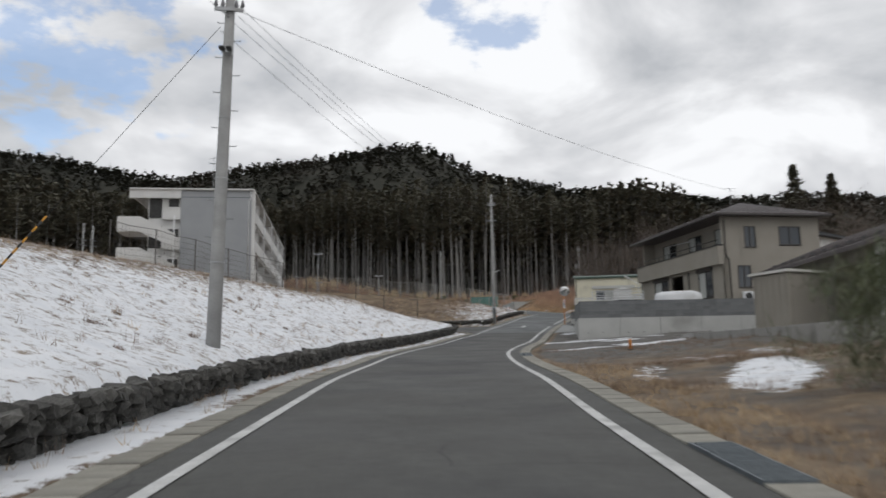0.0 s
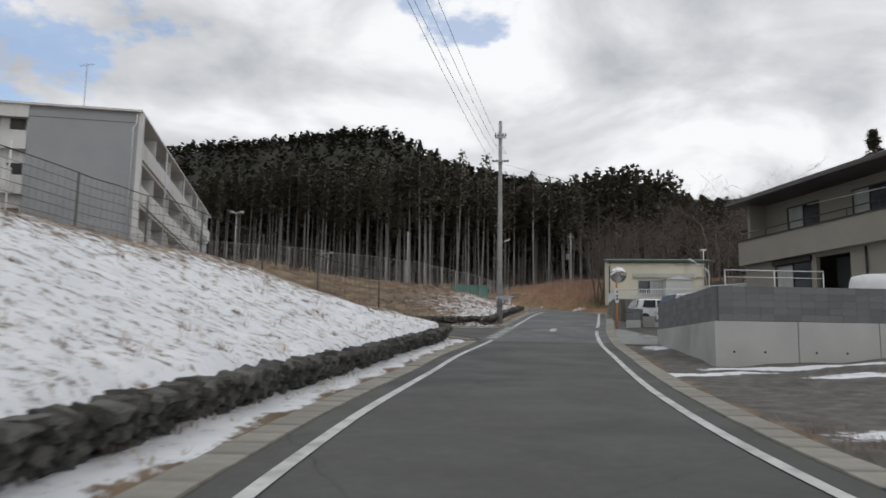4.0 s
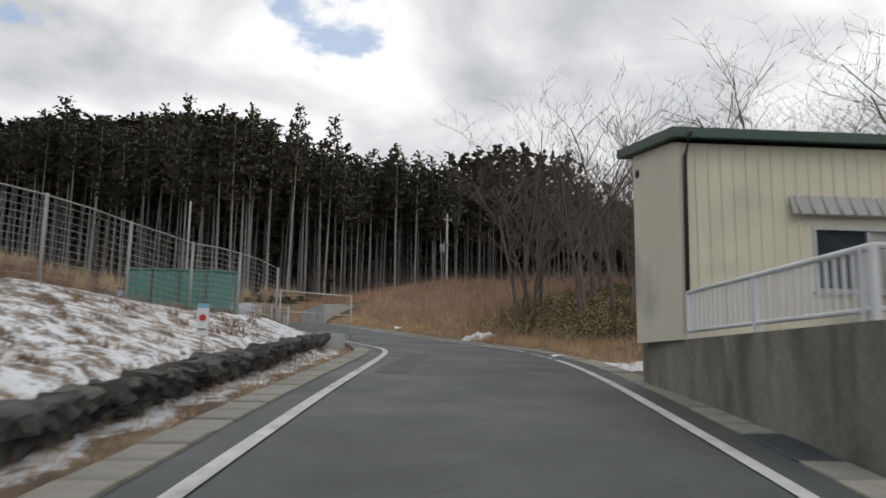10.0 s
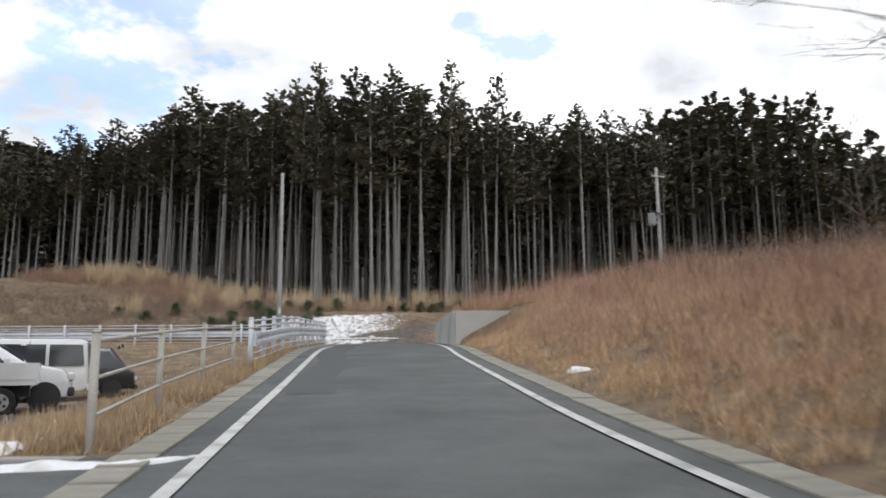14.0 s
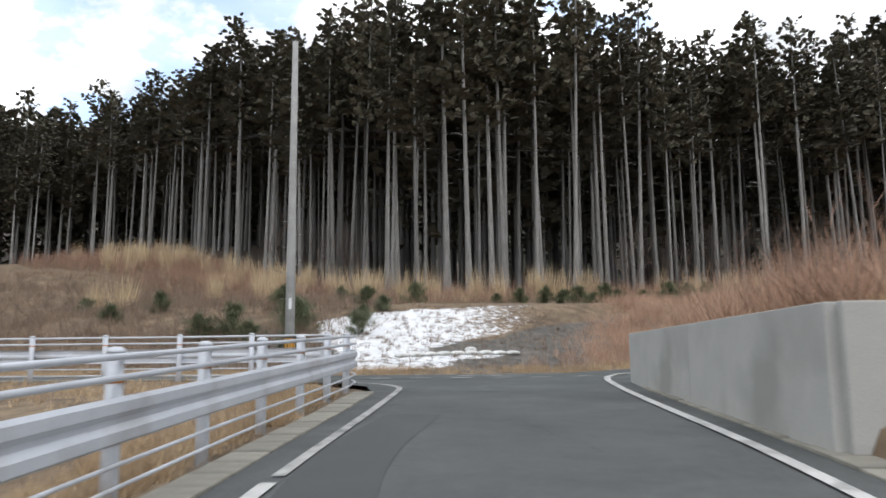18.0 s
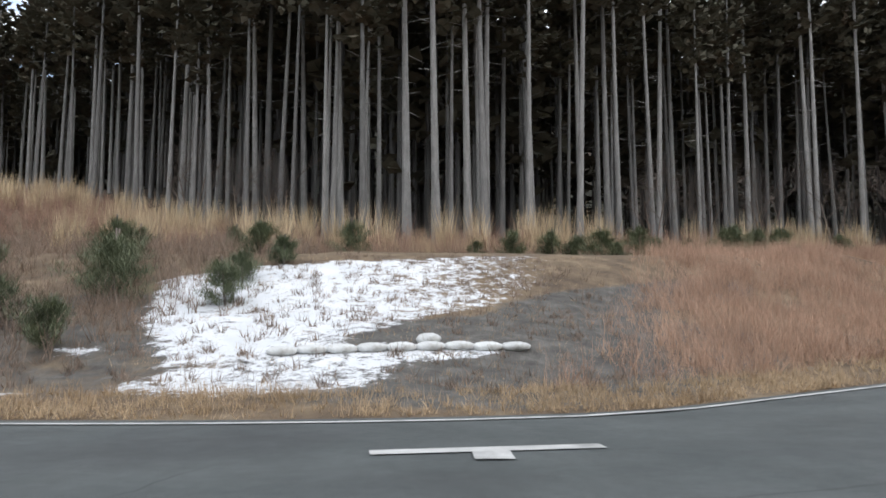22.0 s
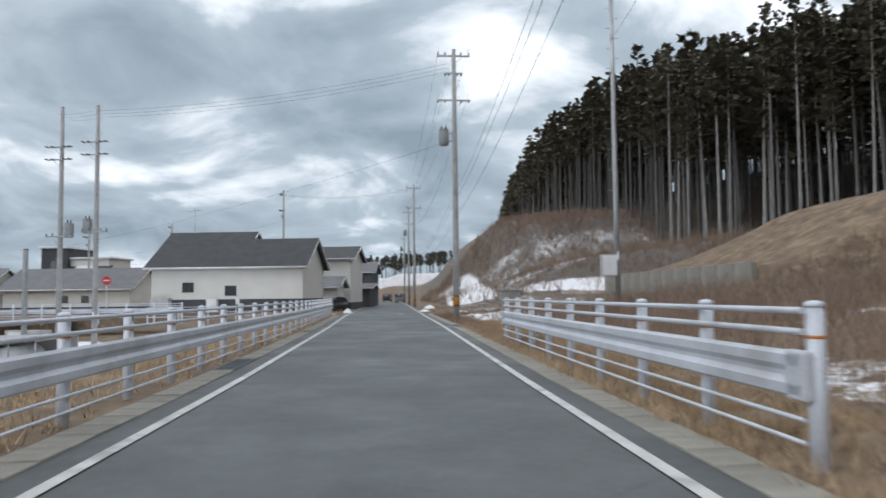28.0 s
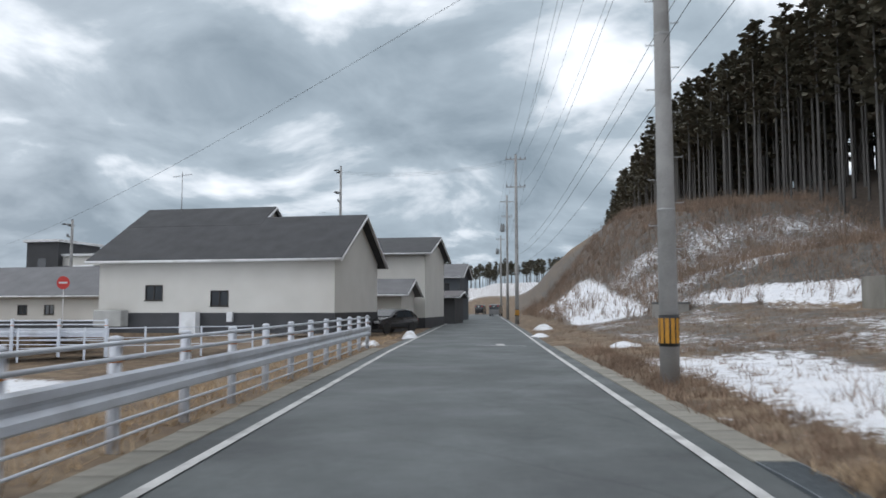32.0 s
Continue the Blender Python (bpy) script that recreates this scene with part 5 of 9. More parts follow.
# ---------------------------------------------------------------- guard rails
RAIL = material("guardrail_white", (0.50, 0.53, 0.58), (0.64, 0.67, 0.72), 2, 0.42, 0.08, 40, metal=0.15, stain=(0.40, 0.41, 0.43), stain_scale=1.1)


def run_points(pts, step):
    """Points spaced evenly along a line, with their headings."""
    run = [Vector(p) for p in pts]
    lens = [0.0]
    for a, b in zip(run, run[1:]):
        lens.append(lens[-1] + (b - a).length)
    n = max(1, round(lens[-1] / step))
    out = []
    for i in range(n + 1):
        s = lens[-1] * i / n
        k = min(max(j for j in range(len(lens)) if lens[j] <= s + 1e-9), len(run) - 2)
        d = (run[k + 1] - run[k]).normalized()
        out.append((run[k] + d * (s - lens[k]), math.degrees(math.atan2(d.y, d.x))))
    return out


BEAM = [(0.0, 0.47), (0.045, 0.50), (0.045, 0.58), (0.0, 0.63), (0.0, 0.67), (0.045, 0.72), (0.045, 0.80), (0.0, 0.83)]


def guardrail(name, pts, zf, label, side=1.0):
    """Posts with caps, two pipes above a corrugated beam and two pipes below it."""
    root = thing(name, Matrix(), label, "guardrail")
    posts = run_points(pts, 2.0)
    for p, ang in posts:
        z = zf(p.x, p.y)
        ob = part("post", tube([(0, 0, -0.35), (0, 0, 1.18)], 0.068, 12), RAIL, root)
        ob.matrix_basis = pose(p.x, p.y, z, 0, 0, ang)
        part("cap", tube([(0, 0, 1.165), (0, 0, 1.18), (0, 0, 1.20), (0, 0, 1.215)], [0.072, 0.073, 0.069, 0.03], 12), RAIL, ob)
        part("reflector", tube([(0, 0, 0.93), (0, 0, 0.955)], 0.0705, 12), ORANGE, ob)
    line = run_points(pts, 0.5)
    for h, r in ((1.14, 0.026), (0.98, 0.026), (0.32, 0.019), (0.15, 0.019)):
        q = [(p.x - side * math.sin(radians(a)) * 0.10, p.y + side * math.cos(radians(a)) * 0.10, zf(p.x, p.y) + h) for p, a in line]
        part("pipe", tube(q, r, 8), RAIL, root)
    vs, fs = [], []
    for p, a in line:
        n = Vector((-math.sin(radians(a)), math.cos(radians(a)))) * side
        z = zf(p.x, p.y)
        for off in (0.0, 0.012):
            for o, h in BEAM:
                q = p + n * (0.09 + o - off)
                vs.append((q.x, q.y, z + h))
    m = len(BEAM)
    for i in range(len(line) - 1):
        for layer in (0, m):
            for k in range(m - 1):
                a0 = i * 2 * m + layer + k
                fs.append((a0, a0 + 1, a0 + 2 * m + 1, a0 + 2 * m))
    for e in (0, (len(line) - 1) * 2 * m):
        fs += [(e + k, e + k + 1, e + m + k + 1, e + m + k) for k in range(m - 1)]
    put("beam", mesh_from("beam", vs, fs, RAIL), root)
    for e in (0, len(line) - 1):
        p, a = line[e]
        n = Vector((-math.sin(radians(a)), math.cos(radians(a)))) * side
        q = p + n * 0.1
        ob = part("end_plate", box(-0.22, 0.06, -0.035, 0.05, 0.46, 0.84, 0.02), RAIL, root)
        ob.matrix_basis = pose(q.x, q.y, zf(p.x, p.y), 0, 0, a + (0 if e else 180))
    return root


guardrail("guardrail", [(float(left_x(y)) - float(np.interp(y, [109, 119], [1.42, 1.05])), y) for y in along(109.6, 130.6, 1.2)] + [(3.45, 131.8), (3.1, 132.6)], zlane, "white corrugated guardrail with pipes on the lane's edge", -1)
guardrail("guardrail", [(2.2, 133.9), (0.5, 133.95)] + [(x, float(south_y(x)) - 1.1) for x in along(-2, -62.5, 1.5)], lambda x, y: 8.90, "long white corrugated guardrail with pipes along the street", -1)
guardrail("guardrail", [(x, float(north_y(x)) + 1.1) for x in along(-13.4, -29.2, 1.5)], lambda x, y: 8.97, "short white corrugated guardrail with pipes beside a ditch", 1)

TAN_PIPE = material("tan_pipe", (0.36, 0.34, 0.30), (0.50, 0.48, 0.44), 3, 0.5, 0.08, 40, stain=(0.27, 0.24, 0.2), stain_scale=2)


def pipe_fence(name, pts, zf, label, height, rails, step, r, mat, category="railing"):
    root = thing(name, Matrix(), label, category)
    for p, ang in run_points(pts, step):
        ob = part("post", tube([(0, 0, -0.3), (0, 0, height)], r, 10), mat, root)
        ob.matrix_basis = pose(p.x, p.y, zf(p.x, p.y))
        part("cap", tube([(0, 0, height), (0, 0, height + 0.03)], [r * 1.15, r * 0.6], 10), mat, ob)
    line = run_points(pts, 0.7)
    for h, rr in rails:
        part("rail", tube([(p.x, p.y, zf(p.x, p.y) + h) for p, a in line], rr, 7), mat, root)
    return root


pipe_fence("pipe_railing", [(7.66, 97.9), (7.0, 101.0), (6.42, 104.4), (5.9, 108.0)], lambda x, y: gz(x, y), "weathered tan pipe railing with three rails", 1.2, ((1.12, 0.024), (0.74, 0.022), (0.36, 0.022)), 3.3, 0.045, TAN_PIPE)
pipe_fence("pipe_railing", [(7.2, 85.6), (9.2, 86.7)], lambda x, y: 6.35, "low rusty white pipe barrier", 0.98, ((0.97, 0.022), (0.42, 0.016)), 2.3, 0.022, TAN_PIPE)
pipe_fence("pipe_railing", [(7.15, 87.6), (7.4, 89.9)], lambda x, y: 6.2, "thin grey pipe barrier", 0.75, ((0.72, 0.016), (0.4, 0.012)), 1.6, 0.02, TAN_PIPE)

# ---------------------------------------------------------------- fences on the banks
FENCE_DARK = material("fence_brown", (0.045, 0.038, 0.033), (0.085, 0.075, 0.066), 5, 0.6, 0.1, 40)
FENCE_LIGHT = material("fence_grey", (0.26, 0.26, 0.25), (0.38, 0.38, 0.36), 4, 0.6, 0.1, 40, stain=(0.2, 0.17, 0.14), stain_scale=1.4)


def wire_fence(name, pts, height, step, r, mat, strands, label, uprights=0.0, cant=False):
    """Posts with a top rail, level strands and, where given, close uprights."""
    root = thing(name, Matrix(), label, "fence")
    posts = run_points(pts, step)
    for p, ang in posts:
        ob = part("post", tube([(0, 0, -0.4), (0, 0, height + 0.03)], r, 8), mat, root)
        ob.matrix_basis = pose(p.x, p.y, gz(p.x, p.y))
    line = run_points(pts, 1.0)
    for k in range(strands):
        h = height * (k + 1) / strands
        part("top_rail" if k == strands - 1 else "strand", tube([(p.x, p.y, gz(p.x, p.y) + h) for p, a in line], r * 0.5 if k == strands - 1 else 0.007, 5 if k == strands - 1 else 3), mat, root)
    if uprights:
        vs, fs = [], []
        for p, a in run_points(pts, uprights):
            z = gz(p.x, p.y)
            o = len(vs)
            c, s = math.cos(radians(a)) * 0.005, math.sin(radians(a)) * 0.005
            vs += [(p.x - c, p.y - s, z + 0.05), (p.x + c, p.y + s, z + 0.05), (p.x + c, p.y + s, z + height), (p.x - c, p.y - s, z + height)]
            fs.append((o, o + 1, o + 2, o + 3))
        tagged(put("wire_mesh", mesh_from("wire_mesh", vs, fs, mat), root), kind="stuff")
    return root


wire_fence("bank_fence", [(-13.6, 30.0), (-11.6, 36.0), (-9.8, 42.0), (-7.6, 48.5), (-4.6, 52.4), (-2.2, 54.0)], 1.5, 2.6, 0.028, FENCE_DARK, 6, "dark brown wire fence along the snowy bank", 0.22)
wire_fence("playground_fence", [(-24, 73), (-12, 70.5), (-5.5, 69.6), (-2.4, 70.2), (1.3, 75.0), (4.8, 80.8), (7.1, 85.3)], 1.45, 2.0, 0.03, FENCE_LIGHT, 12, "pale grey wire fence on top of a grassy bank", 0.2)
wire_fence("playground_fence", [(-40, 90), (-24, 73)], 1.6, 2.0, 0.03, FENCE_LIGHT, 8, "pale grey wire fence around a playground", 0.25)

# ---------------------------------------------------------------- concrete wall at the junction, wall along the field
cw = thing("retaining_wall", Matrix(), "weathered pale concrete retaining wall at the lane's top", "retaining wall", kind="structure")
for (xa, ya), (xb, yb) in (((9.62, 133.35), (10.2, 128.6)), ((10.2, 128.6), (10.82, 123.75)), ((10.82, 123.75), (17.5, 124.6))):
    a, b = Vector((xa, ya)), Vector((xb, yb))
    ob = part("panel", box(0.004, (b - a).length - 0.004, -0.12, 0.12, -0.4, 1.45, 0.012), CONCRETE_LIGHT, cw)
    ob.matrix_basis = pose(xa, ya, 8.5, 0, 0, math.degrees(math.atan2(yb - ya, xb - xa)))
fw = thing("retaining_wall", Matrix(), "long stained concrete wall below the wooded bank", "retaining wall", kind="structure")
for i in range(12):
    x = -48.0 - i * 2.25
    ob = part("panel", box(-2.235, 0, -0.15, 0.1, -0.8, 1.6, 0.012), STAINED, fw)
    ob.matrix_basis = pose(x, float(np.interp(x, [-75, -48], [152.0, 154.0])), 10.3, 0, 0, 4.2)

# ---------------------------------------------------------------- buildings
GLASS = bpy.data.materials.new("window_glass")
GLASS.use_nodes = True
gb = GLASS.node_tree.nodes["Principled BSDF"]
gb.inputs["Base Color"].default_value, gb.inputs["Roughness"].default_value, gb.inputs["Metallic"].default_value = (0.035, 0.042, 0.05, 1), 0.06, 0.0
gb.inputs["Specular IOR Level"].default_value = 0.8
CURTAIN = material("curtain", (0.30, 0.31, 0.30), (0.48, 0.49, 0.47), 6, 0.9, 0.2, 40, stretch=(1, 1, 0.1))
ALU_DARK = material("dark_aluminium", (0.03, 0.027, 0.025), (0.06, 0.055, 0.05), 6, 0.45, 0.05, 40, metal=0.4)
ALU = material("silver_aluminium", (0.40, 0.41, 0.42), (0.55, 0.56, 0.57), 6, 0.4, 0.05, 40, metal=0.5)
WALL_WHITE = material("white_render", (0.60, 0.60, 0.59), (0.70, 0.70, 0.69), 0.6, 0.85, 0.1, 40, stain=(0.50, 0.50, 0.48), stain_scale=0.35)
WALL_GREY = material("grey_render", (0.30, 0.315, 0.33), (0.36, 0.375, 0.39), 0.5, 0.8, 0.1, 40, stain=(0.27, 0.28, 0.29), stain_scale=0.25)
WALL_BEIGE = material("beige_siding", (0.255, 0.235, 0.20), (0.32, 0.295, 0.255), 0.8, 0.8, 0.12, 30, stain=(0.26, 0.24, 0.2), stain_scale=0.4)
WALL_CREAM = material("cream_siding", (0.62, 0.585, 0.46), (0.72, 0.685, 0.55), 0.8, 0.75, 0.1, 30, stain=(0.42, 0.40, 0.33), stain_scale=0.6, random_tint=0.03)
WALL_IVORY = material("ivory_siding", (0.56, 0.55, 0.51), (0.64, 0.63, 0.59), 0.7, 0.8, 0.08, 30)
WALL_DARK = material("charcoal_siding", (0.035, 0.037, 0.04), (0.06, 0.062, 0.066), 0.8, 0.7, 0.1, 30)
WALL_SLATE = material("slate_blue_siding", (0.06, 0.07, 0.085), (0.09, 0.105, 0.12), 0.8, 0.7, 0.1, 30)
ROOF_DARK = material("roof_dark", (0.022, 0.023, 0.026), (0.05, 0.052, 0.056), 1.2, 0.7, 0.3, 25)
ROOF_BROWN = material("roof_brown", (0.055, 0.045, 0.045), (0.10, 0.085, 0.083), 1.0, 0.55, 0.2, 25)
ROOF_GREY = material("roof_grey", (0.09, 0.092, 0.098), (0.15, 0.152, 0.158), 1.0, 0.6, 0.2, 25)
ROOF_GREEN = material("roof_green", (0.03, 0.06, 0.045), (0.06, 0.10, 0.075), 1.0, 0.5, 0.1, 25)
BLOCK = material("concrete_block", (0.115, 0.12, 0.122), (0.19, 0.195, 0.197), 1.5, 0.88, 0.4, 60, random_tint=0.14, stain=(0.075, 0.078, 0.078), stain_scale=0.6)
BLIND = material("window_blind", (0.36, 0.33, 0.28), (0.46, 0.42, 0.36), 4, 0.8, 0.1, 30)


def wall_with_holes(name, length, height, thick, holes, mat, parent, m, label=""):
    """A wall along x from 0, z up, its outer face at y=0; holes are (x0, x1, z0, z1)."""
    xs = sorted({0.0, length, *(h[0] for h in holes), *(h[1] for h in holes)})
    zs = sorted({0.0, height, *(h[2] for h in holes), *(h[3] for h in holes)})
    bm = bmesh.new()
    for a, b in zip(xs, xs[1:]):
        run = None
        for c, d in zip(zs, zs[1:]):
            solid = not any(h[0] <= a and b <= h[1] and h[2] <= c and d <= h[3] for h in holes)
            if solid:
                run = (run[0], d) if run else (c, d)
            if run and (not solid or d == zs[-1]):
                add_box(bm, a, b, 0, thick, *run)
                run = None
    bmesh.ops.remove_doubles(bm, verts=bm.verts, dist=0.001)
    ob = part(name, bm, mat, parent, label)
    ob.matrix_basis = m
    return ob


def window(parent, x0, x1, z0, z1, frame_mat, m, sashes=2, depth=0.07, cover=None, name="window", hood=False):
    """A framed window in a hole of a wall: frame, sashes, panes and something pale behind the glass."""
    win = part(name, bmesh.new(), frame_mat, parent)
    bm = bmesh.new()
    t = 0.05
    for b in ((x0, x1, z0, z0 + t), (x0, x1, z1 - t, z1), (x0, x0 + t, z0 + t, z1 - t), (x1 - t, x1, z0 + t, z1 - t)):
        add_box(bm, b[0], b[1], -0.02, depth, b[2], b[3])
    for k in range(1, sashes):
        x = x0 + (x1 - x0) * k / sashes
        add_box(bm, x - 0.025, x + 0.025, 0.0, depth, z0 + t, z1 - t)
    bm.to_mesh(win.data)
    bm.free()
    win.matrix_basis = m
    for k in range(sashes):
        a, b = x0 + (x1 - x0) * k / sashes + 0.02, x0 + (x1 - x0) * (k + 1) / sashes - 0.02
        part("pane", box(a, b, 0.035, 0.045, z0 + t * 0.6, z1 - t * 0.6), GLASS if not cover or k % 2 == 0 else cover, win)
    part("sill", box(x0 - 0.04, x1 + 0.04, -0.06, 0.0, z0 - 0.04, z0), frame_mat, win)
    if hood:
        part("hood", box(x0 - 0.08, x1 + 0.08, -0.14, 0.0, z1, z1 + 0.22, 0.01), frame_mat, win)
    return win


def slab(name, pts, z0, z1, mat, parent, label=""):
    """A flat slab over a plan polygon."""
    bm = bmesh.new()
    lo = [bm.verts.new((x, y, z0)) for x, y in pts]
    hi = [bm.verts.new((x, y, z1)) for x, y in pts]
    bm.faces.new(lo[::-1])
    bm.faces.new(hi)
    for i in range(len(pts)):
        j = (i + 1) % len(pts)
        bm.faces.new((lo[i], lo[j], hi[j], hi[i]))
    return part(name, bm, mat, parent, label)


def prism(name, profile, x0, x1, mat, parent, label=""):
    """A y-z profile drawn out along x."""
    bm = bmesh.new()
    a = [bm.verts.new((x0, y, z)) for y, z in profile]
    b = [bm.verts.new((x1, y, z)) for y, z in profile]
    bm.faces.new(a[::-1])
    bm.faces.new(b)
    for i in range(len(profile)):
        j = (i + 1) % len(profile)
        bm.faces.new((a[i], a[j], b[j], b[i]))
    bmesh.ops.recalc_face_normals(bm, faces=bm.faces)
    return part(name, bm, mat, parent, label)


# the three-storey apartment block; x along its end wall, y along its length
AZ = 9.2
apt = thing("apartment_building", pose(-31.0, 72.6, AZ, 0, 0, 8.2), "white and grey three-storey apartment block with outside stairs", "building")
AL, AW = 42.0, 11.6
part("core", box(1.6, AW - 1.55, 0.35, AL, -1.5, 8.75), WALL_WHITE, apt)
end = part("end_wall", box(4.75, AW, 0, 0.35, -1.5, 9.0), WALL_GREY, apt, "blue-grey rendered end wall")
part("joint", box(4.75, AW, -0.006, 0.0, 8.25, 8.30), WALL_SLATE, end)
part("roof", box(-0.1, AW + 0.25, -0.25, AL + 0.2, 9.0, 9.14), WALL_WHITE, apt)
part("parapet", box(-0.15, 4.75, -0.1, 0.1, 8.15, 9.0), WALL_WHITE, apt)
part("parapet", box(-0.15, 0.0, 0.1, AL, 8.45, 9.0), WALL_WHITE, apt)
part("corner_pillar", box(AW + 0.004, AW + 0.32, 0.0, 0.5, -1.5, 9.0), WALL_WHITE, apt)
part("drainpipe", tube([(AW - 0.28, -0.06, -1.0), (AW - 0.28, -0.06, 7.9), (AW - 0.1, -0.06, 8.2), (AW - 0.1, -0.06, 8.9)], 0.05, 8), WHITE, apt)
for s in range(3):
    z = s * 3.0
    part("balcony_wall", box(AW + 0.05, AW + 0.2, 0.5, AL, z + (0.05 if s else -1.0), z + 1.2), WALL_WHITE, apt)
    part("balcony_floor", box(AW - 1.55, AW + 0.05, 0.35, AL, z - 0.18, z), WALL_WHITE, apt)
    for k in range(6):
        y = 1.4 + k * 6.8
        w = part("window", box(AW - 1.6, AW - 1.52, y, y + 3.6, z + 0.05, z + 2.1), GLASS, apt)
        part("frame", box(AW - 1.52, AW - 1.49, y + 1.75, y + 1.85, z + 0.05, z + 2.1), ALU, w)
        part("curtain", box(AW - 1.62, AW - 1.605, y, y + 3.6, z + 0.05, z + 2.1), CURTAIN, w)
        part("divider", box(AW - 1.5, AW + 0.05, y + 4.95, y + 5.03, z, z + 2.75), WALL_WHITE, apt)
for k in range(4):
    part("drainpipe", tube([(AW + 0.26, 10 + k * 9.5, -1), (AW + 0.26, 10 + k * 9.5, 8.9)], 0.05, 8), WHITE, apt)
# open stair tower on the end
for s in (1, 2):
    z = s * 3.0
    part("landing_wall", box(-0.6, 1.5, -2.2, -2.05, z - 1.4 - 0.1, z - 0.1), WALL_WHITE, apt)
    part("landing_floor", box(-0.6, 1.5, -2.1, 1.0, z - 1.6, z - 1.4), WALL_WHITE, apt)
    part("landing_side", box(-0.6, -0.45, -2.05, 1.0, z - 1.45, z - 0.1), WALL_WHITE, apt)
    part("gallery_wall", box(3.0, 4.74, -0.12, 0.0, z + 0.0, z + 1.25), WALL_WHITE, apt)
    bm = bmesh.new()
    for dz in (-1.5, -0.2):
        pass
    v0 = [bm.verts.new(p) for p in ((1.5, -2.2, z - 1.6), (4.74, -2.2, z - 3.1 + 0.0), (4.74, -2.2, z - 1.75), (1.5, -2.2, z - 0.1))]
    v1 = [bm.verts.new(p) for p in ((1.5, -2.05, z - 1.6), (4.74, -2.05, z - 3.1), (4.74, -2.05, z - 1.75), (1.5, -2.05, z - 0.1))]
    bm.faces.new(v0)
    bm.faces.new(v1[::-1])
    for i in range(4):
        j = (i + 1) % 4
        bm.faces.new((v0[i], v1[i], v1[j], v0[j]))
    bmesh.ops.recalc_face_normals(bm, faces=bm.faces)
    part("stair_wall", bm, WALL_WHITE, apt)
for z in (0.0, 3.0, 6.0):
    part("doorway", box(3.55, 4.5, 0.28, 0.352, z + 0.1, z + 2.1), DARK_METAL, apt)
    part("stair_opening", box(1.7, 2.9, 0.3, 0.353, z + 0.2, z + 2.4), DARK_METAL, apt)
part("stair_post", tube([(4.6, -2.1, -1.5), (4.6, -2.1, 6.0)], 0.06, 8), WHITE, apt)
an = thing("roof_antenna", pose(-24.0, 76.0, AZ + 9.14), "thin television antenna mast on a flat roof", "antenna")
part("mast", tube([(0, 0, 0), (0, 0, 3.9)], 0.03, 6), STEEL, an)
part("boom", tube([(-0.5, 0, 3.7), (0.5, 0, 3.85)], 0.015, 5), STEEL, an)
for k in range(5):
    part("element", tube([(-0.4 + k * 0.2, -0.25, 3.72 + k * 0.03), (-0.4 + k * 0.2, 0.25, 3.72 + k * 0.03)], 0.008, 4), STEEL, an)
for x, y, h in ((-13.5, 78.0, 4.2), (-18.5, 108.0, 5.5), (-9.0, 98.0, 5.5)):
    lp = thing("lamp_post", pose(x, y, gz(x, y)), "slim grey lamp post with paired floodlights", "street lamp")
    part("pole", tube([(0, 0, -0.3), (0, 0, h)], [0.05, 0.035], 8), STEEL, lp)
    for s in (-1, 1):
        part("lamp_head", tube([(0, 0, h - 0.1), (s * 0.3, 0, h), (s * 0.5, 0, h - 0.03)], [0.03, 0.09, 0.12], 8), STEEL, lp)


def railing(name, pts, h, label, mat=WHITE, gap=0.11, solid=False, zf=None, category="railing"):
    """A balustrade: posts, top and bottom rails and bars along points (x, y, z)."""
    root = thing(name, Matrix(), label, category)
    run = [Vector(p) for p in pts]
    for a, b in zip(run, run[1:]):
        n = max(1, round((b - a).length / gap))
        part("top_rail", tube([a + Vector((0, 0, h)), b + Vector((0, 0, h))], 0.03, 6), mat, root)
        part("bottom_rail", tube([a + Vector((0, 0, 0.1)), b + Vector((0, 0, 0.1))], 0.025, 6), mat, root)
        ang = math.degrees(math.atan2(b.y - a.y, b.x - a.x))
        for k in range(n + 1):
            p = a.lerp(b, k / n)
            post = k % 14 == 0 or k == n
            ob = part("post" if post else "bar", box(-0.03, 0.03, -0.03, 0.03, 0, h) if post else box(-0.022, 0.022, -0.01, 0.01, 0.1, h), mat, root)
            ob.matrix_basis = pose(p.x, p.y, p.z, 0, 0, ang)
    return root


def block_wall(name, pts, z0, courses, label, bl=0.4, bh=0.2, thick=0.16, cap=None):
    """Courses of concrete blocks along points in plan; each block its own piece."""
    root = thing(name, Matrix(), label, "block wall", kind="structure")
    bm = box(0.0015, bl - 0.0015, -thick / 2, thick / 2, 0.0015, bh - 0.0015, 0.003)
    me = bpy.data.meshes.new("block")
    bm.to_mesh(me)
    bm.free()
    me.materials.append(BLOCK)
    run = [Vector(p) for p in pts]
    for a, b in zip(run, run[1:]):
        d = (b - a)
        n = max(1, round(d.length / bl))
        ang = math.degrees(math.atan2(d.y, d.x))
        for c in range(courses):
            for k in range(n):
                p = a.lerp(b, k / n)
                ob = put("block", me, root)
                ob.matrix_basis = pose(p.x, p.y, z0 + c * bh, 0, 0, ang) @ Matrix.Diagonal((d.length / n / bl, 1, 1, 1))
    return root


